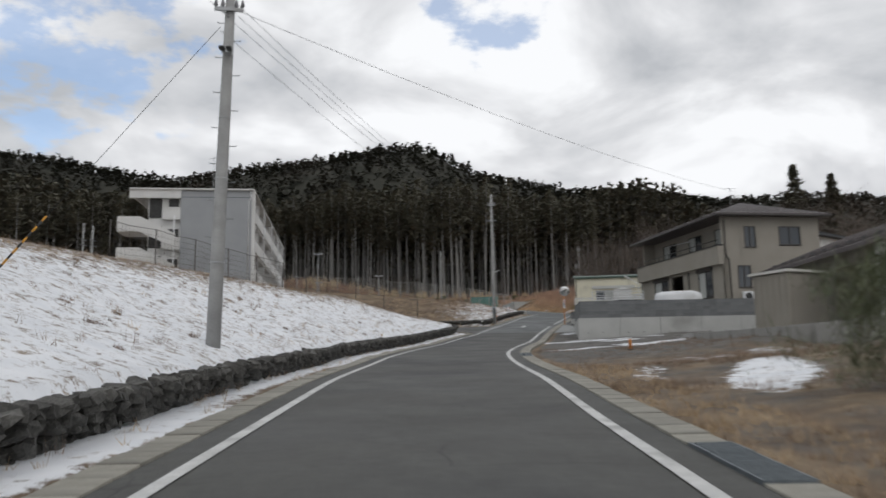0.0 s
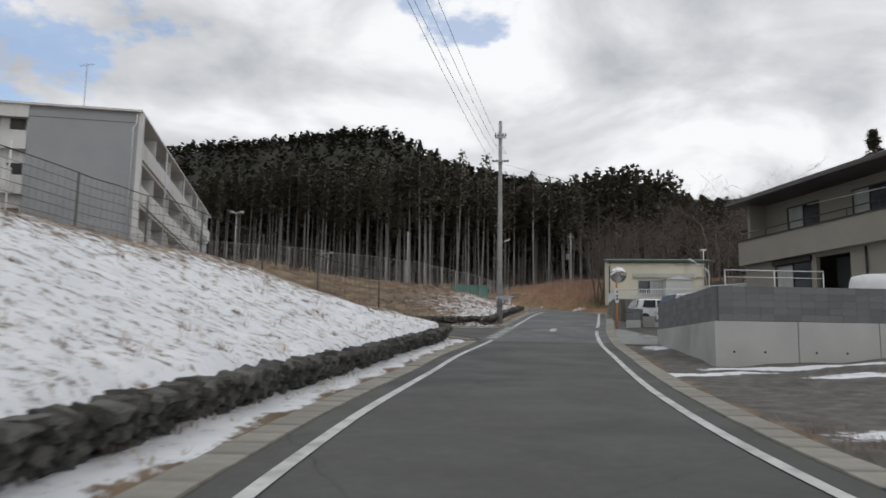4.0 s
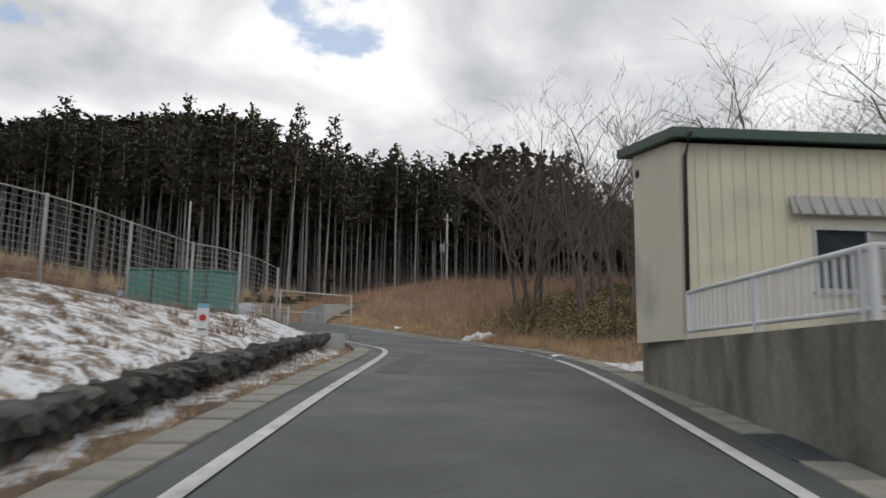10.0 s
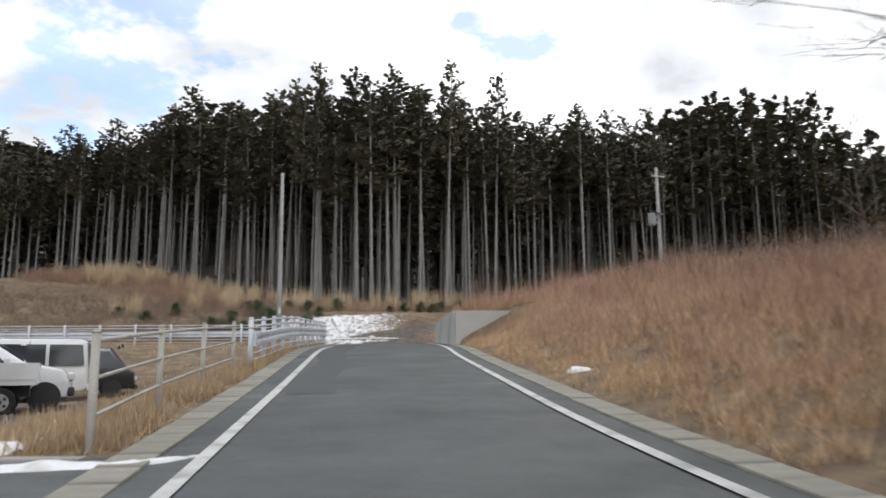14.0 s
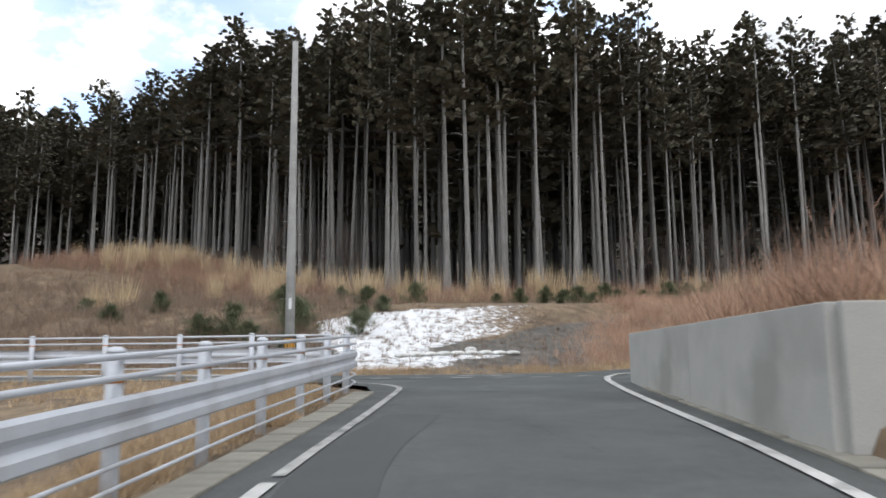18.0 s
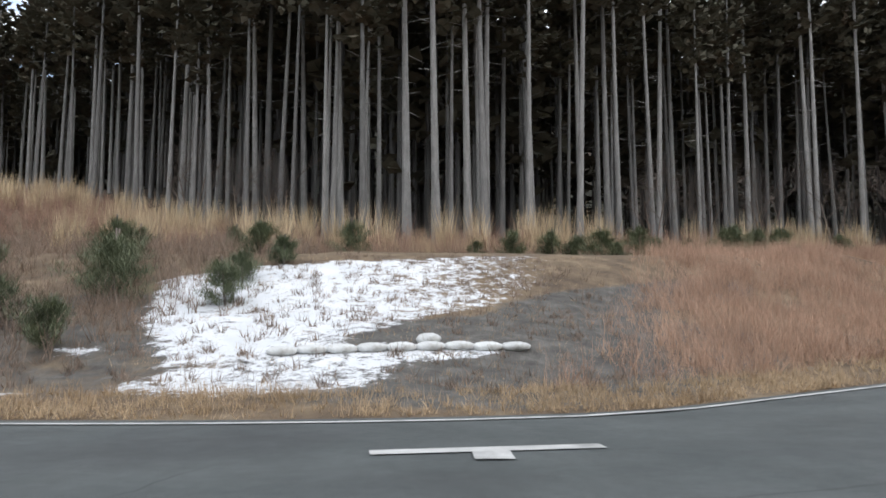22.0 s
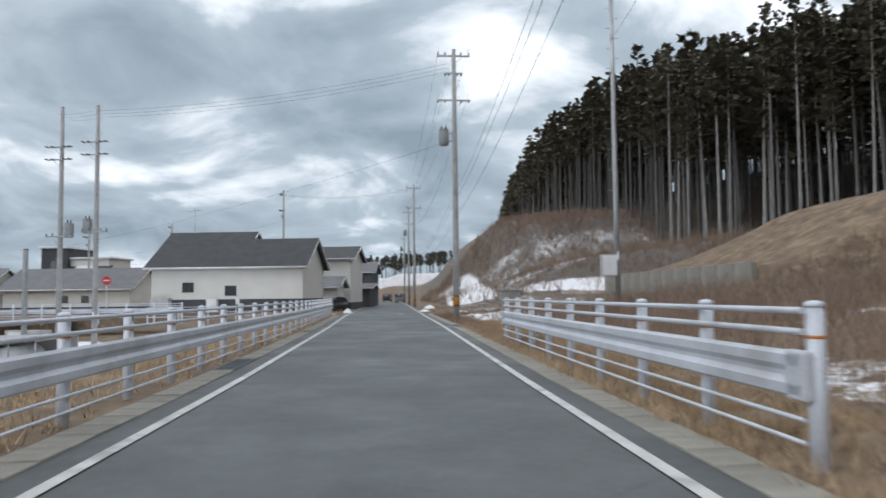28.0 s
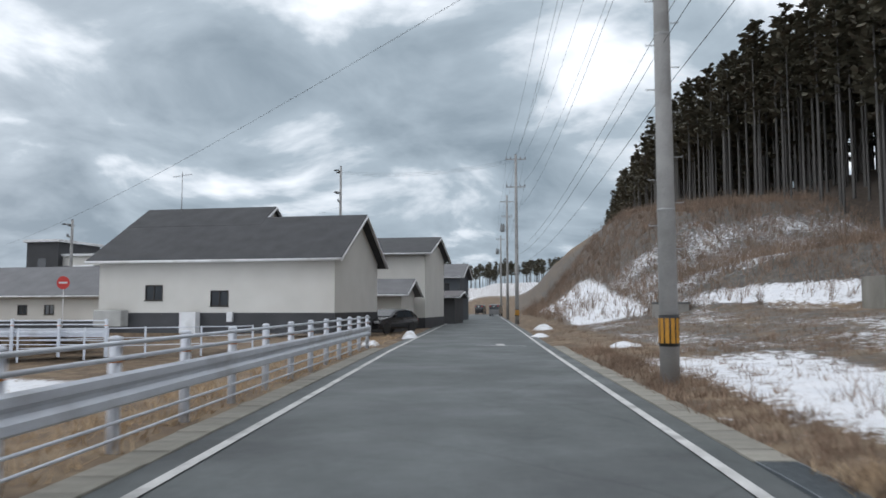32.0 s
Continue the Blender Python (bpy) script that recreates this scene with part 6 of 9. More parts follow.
# ---- house on the raised lot, its walls and small things
HZ = 4.42
slab("raised_lot", [(7.95, 45.2), (40, 45.2), (40, 56.5), (16, 55.6), (9.0, 53.2)], 1.6, 4.25, CONCRETE, None)
tagged(bpy.data.objects["raised_lot"], "raised gravel yard behind a retaining wall", "yard", kind="structure")
rw = thing("retaining_wall", Matrix(), "pale cast concrete retaining wall with weep holes", "retaining wall", kind="structure")
for i in range(5):
    part("panel", box(7.75 + i * 2.4, 10.13 + i * 2.4, 45.0, 45.25, 1.4, 3.42, 0.01), CONCRETE_LIGHT, rw)
    for k in (0.5, 1.4):
        part("weep_hole", tube([(7.75 + i * 2.4 + k, 44.995, 2.55), (7.75 + i * 2.4 + k, 45.02, 2.55)], 0.035, 8), DARK_METAL, rw)
bm = bmesh.new()
vv = [bm.verts.new(p) for p in ((7.70, 44.97, 1.4), (7.70, 44.97, 3.42), (8.85, 53.4, 3.42), (8.85, 53.4, 2.4), (7.96, 44.97, 1.4), (7.96, 44.97, 3.42), (9.08, 53.4, 3.42), (9.08, 53.4, 2.4))]
for q in ((0, 1, 2, 3), (7, 6, 5, 4), (1, 5, 6, 2), (0, 4, 5, 1), (3, 2, 6, 7), (0, 3, 7, 4)):
    bm.faces.new([vv[i] for i in q])
bmesh.ops.recalc_face_normals(bm, faces=bm.faces)
part("side_panel", bm, CONCRETE_LIGHT, rw)
block_wall("block_wall", [(8.95, 53.3), (7.86, 45.12), (19.6, 45.12)], 3.43, 5, "weathered dark grey concrete block wall on a concrete base")

house = thing("house", pose(17.35, 47.2, HZ, 0, 0, 9), "beige two-storey house with brown hipped roof and balcony", "house")
HL, HW, HH = 12.6, 6.7, 5.35
# facade towards the lane (local y along the facade)
west = Matrix(((0, 1, 0, 0), (1, 0, 0, 0), (0, 0, 1, 0), (0, 0, 0, 1)))
wall_with_holes("wall", HL, 2.75, 0.2, [(1.5, 3.4, 0.35, 2.1), (5.6, 7.6, 0.1, 2.2), (7.9, 10.3, 0.1, 2.1)], WALL_BEIGE, house, west)
for a, b, c, d in ((1.5, 3.4, 0.35, 2.1), (7.9, 10.3, 0.1, 2.1)):
    window(house, a, b, c, d, ALU_DARK, west, 2, cover=CURTAIN, hood=True)
part("porch_back", box(1.0, 1.1, 5.6, 7.6, 0.1, 2.2), WALL_DARK, house)
bal = part("balcony", box(-0.35, 0.0, 0.0, HL, 2.35, 3.5), WALL_BEIGE, house)
part("balcony_cap", box(-0.40, 0.02, -0.03, HL + 0.03, 3.5, 3.56), ALU_DARK, bal)
for k in range(8):
    part("rail_post", tube([(-0.2, 0.2 + k * 1.74, 3.56), (-0.2, 0.2 + k * 1.74, 3.9)], 0.02, 5), ALU_DARK, bal)
part("rail", tube([(-0.2, 0.1, 3.9), (-0.2, HL - 0.1, 3.9)], 0.025, 6), ALU_DARK, bal)
up = west @ Matrix.Translation((0, 1.1, 2.75))
wall_with_holes("upper_wall", HL, 2.6, 0.2, [(1.0, 2.9, 0.35, 2.2), (4.7, 6.6, 0.35, 2.2), (8.6, 10.8, 0.35, 2.2)], WALL_BEIGE, house, up)
for a, b in ((1.0, 2.9), (4.7, 6.6), (8.6, 10.8)):
    window(house, a, b, 0.35, 2.2, ALU_DARK, up, 2, cover=CURTAIN)
part("laundry_pole", tube([(-0.1, 3.5, 4.35), (-0.1, 7.8, 4.5)], 0.018, 6), ALU, house)
south = Matrix.Translation((0, 0, 0))
wall_with_holes("gable_wall", HW, HH, 0.2, [(0.9, 1.8, 0.85, 2.25), (1.5, 2.3, 3.4, 4.75), (3.9, 5.4, 3.55, 4.75)], WALL_BEIGE, house, south)
for a, b, c, d in ((0.9, 1.8, 0.85, 2.25), (1.5, 2.3, 3.4, 4.75), (3.9, 5.4, 3.55, 4.75)):
    window(house, a, b, c, d, ALU_DARK, south, 2)
part("wall", box(HW - 0.2, HW, 0.2, HL, 0, HH), WALL_BEIGE, house)
part("wall", box(0.2, HW - 0.2, HL - 0.2, HL, 0, HH), WALL_BEIGE, house)
part("drainpipe", tube([(0.35, -0.06, 0.1), (0.35, -0.06, 2.6), (0.15, -0.06, 2.9), (0.15, -0.06, 5.2)], 0.045, 8), ALU_DARK, house)
part("drainpipe", tube([(-0.06, 4.7, 0.1), (-0.06, 4.7, 2.3)], 0.045, 8), ALU_DARK, house)


def hip_roof(name, x0, x1, y0, y1, z, rise, mat, parent, over=0.6, seams=0.45, thick=0.16):
    """A hipped roof with standing seams, an eave fascia and a ridge cap."""
    x0, x1, y0, y1 = x0 - over, x1 + over, y0 - over, y1 + over
    w, d = x1 - x0, y1 - y0
    h = min(w, d) / 2
    if w < d:
        r0, r1 = ((x0 + x1) / 2, y0 + h), ((x0 + x1) / 2, y1 - h)
    else:
        r0, r1 = (x0 + h, (y0 + y1) / 2), (x1 - h, (y0 + y1) / 2)
    bm = bmesh.new()
    lo = [bm.verts.new((x, y, z)) for x, y in ((x0, y0), (x1, y0), (x1, y1), (x0, y1))]
    up_ = [bm.verts.new((x, y, z + thick)) for x, y in ((x0, y0), (x1, y0), (x1, y1), (x0, y1))]
    a, b = bm.verts.new((*r0, z + thick + rise)), bm.verts.new((*r1, z + thick + rise))
    bm.faces.new(lo[::-1])
    for i in range(4):
        j = (i + 1) % 4
        bm.faces.new((lo[i], lo[j], up_[j], up_[i]))
    if w < d:
        fs = ((up_[0], up_[1], a), (up_[1], up_[2], b, a), (up_[2], up_[3], b), (up_[3], up_[0], a, b))
    else:
        fs = ((up_[0], up_[1], b, a), (up_[1], up_[2], b), (up_[2], up_[3], a, b), (up_[3], up_[0], a))
    for f in fs:
        bm.faces.new(f)
    roof = part(name, bm, mat, parent)
    k = rise / h
    for s, (p, q, fixed) in enumerate(((x0, x1, y0), (x0, x1, y1), (y0, y1, x0), (y0, y1, x1))):
        t = p + seams
        bm = bmesh.new()
        while t < q - 0.2:
            run = min(t - p, q - t, h)
            inward = 1 if s in (0, 2) else -1
            e0, e1 = fixed, fixed + inward * run
            pts = [(t, e0, z + thick + 0.02), (t, e1, z + thick + 0.02 + run * k)] if s < 2 else [(e0, t, z + thick + 0.02), (e1, t, z + thick + 0.02 + run * k)]
            add_tube(bm, pts, 0.018, 4)
            t += seams
        part("seams", bm, mat, roof)
    part("gutter", tube([(x0, y0, z + 0.02), (x0, y1, z + 0.02)], 0.06, 8), ALU_DARK, roof)
    part("gutter", tube([(x0, y0, z + 0.02), (x1, y0, z + 0.02)], 0.06, 8), ALU_DARK, roof)
    return roof


hip_roof("roof", 0, HW, 0, HL, HH, 1.45, ROOF_BROWN, house, 0.6)
part("ridge_antenna", tube([(3.35, 4.5, 6.6), (3.35, 4.5, 8.3)], 0.02, 5), STEEL, house)
part("antenna_boom", tube([(2.85, 4.5, 8.2), (3.85, 4.6, 8.25)], 0.015, 5), STEEL, house)
for i, (x, w) in enumerate(((5.4, 0.75), (6.6, 0.75))):
    ac = thing("air_conditioner", pose(16.9 + x - 4.0, 46.75, HZ - 0.1), "white outdoor air-conditioner unit by a house wall", "air conditioner", "air conditioners")
    part("case", box(0, w, 0, 0.3, 0.08, 0.65, 0.015), WHITE, ac)
    part("fan_grille", tube([(w * 0.4, -0.012, 0.36), (w * 0.4, 0.004, 0.36)], 0.22, 16), BLACK, ac)
cov = thing("covered_load", pose(14.2, 46.6, 4.2), "white plastic sheet tied over a stack in the yard", "tarpaulin")
bm = bmesh.new()
bmesh.ops.create_icosphere(bm, subdivisions=3, radius=1)
for v in bm.verts:
    k = 1 + 0.10 * noise.noise(v.co * 2.2)
    v.co = Vector((max(-0.9, min(0.9, v.co.x)) * 1.55 * k, max(-0.8, min(0.8, v.co.y)) * 0.75 * k, max(-0.5, min(0.62, v.co.z)) * 0.75 * k + 0.36))
for f in bm.faces:
    f.smooth = True
part("sheet", bm, WHITE, cov)
pipe_fence("bicycle_rack", [(9.0, 47.2), (12.2, 47.2)], lambda x, y: 4.3, "pale bent pipe rack in the yard", 0.85, ((0.84, 0.02), (0.62, 0.016)), 1.6, 0.022, ALU, "rack")
cone = thing("traffic_cone", pose(6.7, 28.2, gz(6.7, 28.2)), "faded orange traffic post standing on dirt", "traffic cone")
part("base", tube([(0, 0, 0), (0, 0, 0.04)], [0.14, 0.13], 10), BLACK, cone)
part("body", tube([(0, 0, 0.03), (0, 0, 0.38), (0, 0, 0.42)], [0.07, 0.055, 0.02], 10), ORANGE, cone)

# ---- storage shed, low wall and neighbouring house beside the dirt lot
lw = thing("low_wall", Matrix(), "stained concrete garden wall", "wall", kind="structure")
for i in range(7):
    ob = part("panel", box(0.004, 2.35, -0.1, 0.1, -0.9, 0.86, 0.01), CONCRETE, lw)
    ob.matrix_basis = pose(10.95 - i * 0.09, 35.6 - i * 2.36, 1.3 - i * 0.02, 0, 0, -92.2)
slab("garden_lot", [(11.06, 35.6), (10.46, 19.2), (40, 19.2), (40, 40), (12, 40)], 0.6, 2.1, CONCRETE, lw)
sh = thing("storage_shed", pose(10.78, 26.7, 2.1, 0, 0, -72), "pale grey-beige metal storage shed", "shed")
part("body", box(0, 1.7, 0, 1.6, 0, 1.8, 0.01), WALL_BEIGE, sh)
prism("roof", [(-0.1, 1.83), (1.7, 1.78), (1.7, 1.86), (-0.1, 1.92)], -0.1, 1.8, WALL_IVORY, sh)
for k in range(6):
    part("rib", box(0.1 + k * 0.29, 0.13 + k * 0.29, -0.018, 0.0, 0.06, 1.76), WALL_BEIGE, sh)
part("door", box(1.704, 1.73, 0.1, 1.5, 0.06, 1.72, 0.005), WALL_BEIGE, sh)
nb = thing("house", pose(12.35, 22.3, 2.1, 0, 0, 86), "low house with brown ribbed roof and porch", "house")
part("wall", box(0.6, 9.5, -7, -0.9, 0, 2.6), WALL_BEIGE, nb)
part("window", box(2.0, 4.0, -0.9, -0.87, 0.9, 2.0), GLASS, nb)
part("window", box(0.57, 0.6, -4.6, -2.6, 0.8, 2.0), GLASS, nb)
prism("gable", [(-7.0, 2.6), (-0.9, 2.6), (-3.95, 3.7)], 0.62, 9.4, WALL_BEIGE, nb)
nr = prism("roof", [(0.0, 2.25), (-3.95, 3.75), (-7.9, 2.25), (-7.9, 2.4), (-3.95, 3.92), (0.0, 2.4)], -0.2, 10.2, ROOF_BROWN, nb)
for k in range(24):
    part("seam", tube([(0.0 + k * 0.43, 0.0, 2.42), (0.0 + k * 0.43, -3.95, 3.94)], 0.018, 4), ROOF_BROWN, nr)
for k in range(10):
    part("snow_guard", box(0.3 + k * 1.0, 0.55 + k * 1.0, -0.75, -0.7, 2.66, 2.76), ROOF_DARK, nr)
part("porch_post", box(-0.1, 0.1, -0.6, -0.4, 0.0, 2.35), WALL_WHITE, nb)

# ---- cream shed over the road wall
SZ = 5.80
cs = thing("work_shed", pose(12.57, 74.5, SZ, 0, 0, -8.2) @ Matrix.Scale(0.94, 4), "cream metal-clad shed with dark green roof edge", "shed")
SX, SY = 6.9, 2.0
ws = wall_with_holes("wall", SX, 3.0, 0.12, [(2.1, 5.7, 0.75, 1.75)], WALL_CREAM, cs, Matrix())
for k in range(36):
    x = 0.1 + k * 0.2
    if not 2.05 < x < 5.75:
        part("rib", box(x - 0.012, x + 0.012, -0.014, 0.0, 0.02, 2.98), WALL_CREAM, ws)
    else:
        part("rib", box(x - 0.012, x + 0.012, -0.014, 0.0, 2.2, 2.98), WALL_CREAM, ws)
window(cs, 2.1, 5.7, 0.75, 1.75, ALU, Matrix(), 4, cover=CURTAIN)
prism("side_wall", [(0.12, 0), (SY, 0), (SY, 3.33), (0.12, 3.05)], 0.0, 0.12, WALL_CREAM, cs)
prism("side_wall", [(0.12, 0), (SY, 0), (SY, 3.33), (0.12, 3.05)], SX - 0.12, SX, WALL_CREAM, cs)
part("back_wall", box(0.12, SX - 0.12, SY - 0.12, SY, 0, 3.3), WALL_CREAM, cs)
part("vent", tube([(-0.03, SY - 0.25, 2.95), (0.0, SY - 0.25, 2.95)], 0.07, 10), ALU_DARK, cs)
prism("roof", [(-0.24, 3.03), (SY + 0.48, 3.42), (SY + 0.48, 3.58), (-0.24, 3.18)], -0.14, SX + 0.5, ROOF_GREEN, cs)
aw = prism("awning", [(-0.12, 1.9), (0.0, 2.2), (0.0, 2.23), (-0.14, 1.92)], 1.75, 6.1, CONCRETE_LIGHT, cs)
for k in range(20):
    part("corrugation", tube([(1.85 + k * 0.22, -0.14, 1.93), (1.85 + k * 0.22, -0.01, 2.22)], 0.025, 5), CONCRETE_LIGHT, aw)
part("drainpipe", tube([(0.12, -0.3, 3.1), (0.1, -0.08, 2.75), (0.08, -0.05, 0.1)], 0.035, 8), ALU_DARK, cs)
part("drainpipe", tube([(SX - 0.05, -0.3, 3.1), (SX - 0.08, -0.06, 2.75), (SX - 0.08, -0.05, 0.1)], 0.035, 8), ALU_DARK, cs)
ch = part("chimney_pipe", tube([(6.2, -0.05, 1.95), (6.75, -0.12, 1.95), (6.75, -0.12, 3.9)], 0.055, 10), WALL_WHITE, cs)
part("cap", tube([(6.55, -0.12, 3.92), (6.95, -0.12, 3.92)], 0.07, 10), WALL_WHITE, ch)
hut = thing("garden_cabinet", pose(15.9, 72.6, SZ + 0.3, 0, 0, -8), "white louvred cabinet with pitched top beside the shed", "cabinet")
part("body", box(0, 1.7, 0, 0.9, -0.3, 1.25), WALL_WHITE, hut)
for k in range(11):
    part("louvre", box(0.02, 1.68, -0.025, 0.0, 0.12 + k * 0.1, 0.17 + k * 0.1), WALL_WHITE, hut)
bm = bmesh.new()
vv = [bm.verts.new(p) for p in ((-0.1, -0.1, 1.25), (1.8, -0.1, 1.25), (1.8, 1.0, 1.25), (-0.1, 1.0, 1.25), (0.85, -0.1, 1.5), (0.85, 1.0, 1.5))]
for q in ((0, 1, 4), (3, 5, 2), (0, 4, 5, 3), (1, 2, 5, 4), (0, 3, 2, 1)):
    bm.faces.new([vv[i] for i in q])
part("top", bm, WALL_WHITE, hut)
# terrace wall under the shed
tw = thing("terrace_wall", Matrix(), "stained dark concrete terrace wall by the road", "retaining wall", kind="structure")
slab("wall", [(11.65, 69.95), (17.6, 68.6), (22.5, 76.4), (13.05, 76.6)], 3.6, 5.80, STREAKED, tw)
railing("terrace_railing", [(12.5, 74.2, 5.80), (11.78, 70.15, 5.80), (17.2, 68.9, 5.80)], 0.62, "white painted terrace railing", WHITE, 0.14)

yw = thing("terrace_wall", Matrix(), "stained concrete yard wall below the white house", "retaining wall", kind="structure")
slab("wall", [(17.66, 68.55), (16.7, 68.72), (19.75, 65.1), (25.0, 68.5), (22.6, 76.3)], 3.4, 5.84, STREAKED, yw)
railing("yard_railing", [(16.75, 68.85, 5.80), (19.75, 65.3, 5.84), (24.6, 68.5, 5.84)], 0.78, "white painted railing along the yard wall", WHITE, 0.15)

# ---- white house with sculpted balconies
wz = 6.2
h2 = thing("house", pose(26.2, 80.4, wz, 0, 0, -52), "white two-storey house with arched balcony and dark roofs", "house")
wall_with_holes("wall", 13.0, 5.7, 0.2, [(1.0, 3.6, 3.9, 5.1), (5.0, 8.2, 3.9, 5.1), (0.6, 3.4, 0.9, 2.2), (4.0, 9.5, 0.9, 2.2)], WALL_WHITE, h2, Matrix())
for a, b, c, d, n in ((1.0, 3.6, 3.9, 5.1, 2), (5.0, 8.2, 3.9, 5.1, 3), (0.6, 3.4, 0.9, 2.2, 2), (4.0, 9.5, 0.9, 2.2, 4)):
    window(h2, a, b, c, d, ALU_DARK, Matrix(), n, cover=BLIND)
part("side_wall", box(0, 0.2, 0.2, 8, 0, 5.7), WALL_WHITE, h2)
part("side_wall", box(12.8, 13, 0.2, 8, 0, 5.7), WALL_WHITE, h2)
part("core", box(0.2, 12.8, 0.5, 8, 0, 5.6), WALL_WHITE, h2)
part("fascia", box(-0.3, 13.3, -1.35, 0.0, 2.35, 2.75), ROOF_GREEN, h2)
prism("lower_roof", [(-1.6, 2.45), (0.05, 3.05), (0.05, 3.15), (-1.7, 2.6)], -0.9, 13.6, ROOF_DARK, h2)
bc = part("balcony", box(-0.3, 4.2, -1.0, -0.9, 3.2, 4.0, 0.03), WALL_WHITE, h2)
part("balcony_floor", box(-0.3, 4.2, -1.0, 0.0, 3.1, 3.25), WALL_WHITE, bc)
part("balcony_rail", tube([(0.3, -0.95, 4.25), (3.7, -0.95, 4.25)], 0.03, 6), ALU_DARK, bc)
bm = bmesh.new()
outer = [(-0.3, 4.0), (-0.3, 5.7), (4.2, 5.7), (4.2, 4.0), (3.9, 4.0), (3.75, 4.5), (3.45, 4.75), (3.45, 4.95), (3.2, 5.25), (0.75, 5.25), (0.5, 4.95), (0.5, 4.75), (0.2, 4.5), (0.05, 4.0)]
va = [bm.verts.new((x, -1.0, z)) for x, z in outer]
vb = [bm.verts.new((x, -0.9, z)) for x, z in outer]
bm.faces.new(va)
bm.faces.new(vb[::-1])
for i in range(len(outer)):
    j = (i + 1) % len(outer)
    bm.faces.new((va[i], vb[i], vb[j], va[j]))
bmesh.ops.recalc_face_normals(bm, faces=bm.faces)
part("balcony_arch", bm, WALL_WHITE, bc)
prism("awning", [(-0.6, 5.05), (0.0, 5.45), (0.0, 5.5), (-0.65, 5.1)], 4.7, 8.6, ROOF_GREEN, h2)
hip_roof("roof", 0, 13, -1.0, 8, 5.7, 1.9, ROOF_DARK, h2, 0.7)
dk = thing("parking_deck", Matrix(), "raised deck in front of the white house", "deck", kind="structure")
slab("deck_slab", [(16.5, 69.2), (26.0, 63.5), (33, 74), (26, 79.0), (19.0, 76.0)], 3.6, 5.42, CONCRETE, dk)
railing("deck_railing", [(16.55, 69.25, 5.42), (25.9, 63.65, 5.42)], 0.95, "white painted deck railing", WHITE, 0.14)
lampd = thing("lamp_post", pose(17.6, 69.6, 5.42), "bent white pipe lamp post on a deck", "street lamp")
part("pole", tube([(0, 0, 0), (0, 0, 2.0), (-0.1, 0, 2.25), (-0.85, 0, 2.7)], 0.035, 8), WHITE, lampd)
part("lamp_head", tube([(-0.8, 0, 2.68), (-1.25, 0, 2.95)], [0.05, 0.07], 8), WHITE, lampd)
gs = thing("garage_shed", pose(19.6, 71.6, 5.42, 0, 0, 10), "grey metal lean-to shed", "shed")
part("body", box(0, 2.6, 0, 2, 0, 1.7), WALL_GREY, gs)
part("roof", box(-0.15, 2.75, -0.2, 2.1, 1.7, 1.78), ROOF_GREY, gs)

# ---------------------------------------------------------------- vehicles
def paint(name, colour, rough=0.25):
    m = material(name, tuple(c * 0.93 for c in colour), colour, 1.5, rough, 0.0, 30, stain=tuple(c * 0.82 for c in colour), stain_scale=1.2)
    m.node_tree.nodes["Principled BSDF"].inputs["Coat Weight"].default_value = 0.4
    return m


CAR_WHITE, CAR_BLACK = paint("car_white", (0.72, 0.73, 0.74)), paint("car_black", (0.02, 0.02, 0.023))
CAR_GREY, CAR_RED = paint("car_grey", (0.20, 0.205, 0.21)), paint("car_red", (0.30, 0.03, 0.03))
TYRE = material("tyre", (0.012, 0.012, 0.012), (0.03, 0.03, 0.03), 8, 0.85, 0.2, 50)
RIM = material("rim", (0.30, 0.31, 0.32), (0.48, 0.49, 0.50), 6, 0.35, 0.0, 40, metal=0.8)
LAMP_RED = material("lamp_red", (0.20, 0.01, 0.01), (0.34, 0.02, 0.02), 6, 0.2, 0.0, 40)
LAMP_CLEAR = material("lamp_clear", (0.45, 0.46, 0.47), (0.65, 0.66, 0.67), 9, 0.12, 0.0, 40)
PLATE_YELLOW = material("plate_yellow", (0.55, 0.38, 0.03), (0.66, 0.46, 0.05), 8, 0.5, 0.0, 40)


def body_mesh(profile, width, waist, top_in, bevel=0.05):
    """A body from its side outline (y, z): pulled in above the waist, crowned roof, ends rounded in plan."""
    bm = bmesh.new()
    top, half = max(p[1] for p in profile), max(abs(p[0]) for p in profile)
    cols = []
    for s in (-1, -0.88, -0.6, -0.2, 0.2, 0.6, 0.88, 1):
        col = []
        for y, z in profile:
            k = max(0.0, z - waist) / max(0.01, top - waist)
            low = max(0.0, 0.55 - z) / 0.55
            w = width / 2 - top_in * k - 0.06 * low
            yy = y - math.copysign(0.13 * s ** 6 * (abs(y) / half) ** 4, y)
            col.append(bm.verts.new((w * s, yy, z - 0.045 * s ** 4 * k)))
        cols.append(col)
    n = len(profile)
    for a, b in zip(cols, cols[1:]):
        for i in range(n):
            j = (i + 1) % n
            bm.faces.new((a[i], a[j], b[j], b[i]))
    bm.faces.new(cols[0])
    bm.faces.new(cols[-1][::-1])
    bmesh.ops.recalc_face_normals(bm, faces=bm.faces)
    sharp = [e for e in bm.edges if len(e.link_faces) == 2 and e.calc_face_angle(0) > 0.3]
    bmesh.ops.bevel(bm, geom=sharp, offset=bevel, segments=3, affect="EDGES", profile=0.5)
    for f in bm.faces:
        f.smooth = True
    return bm


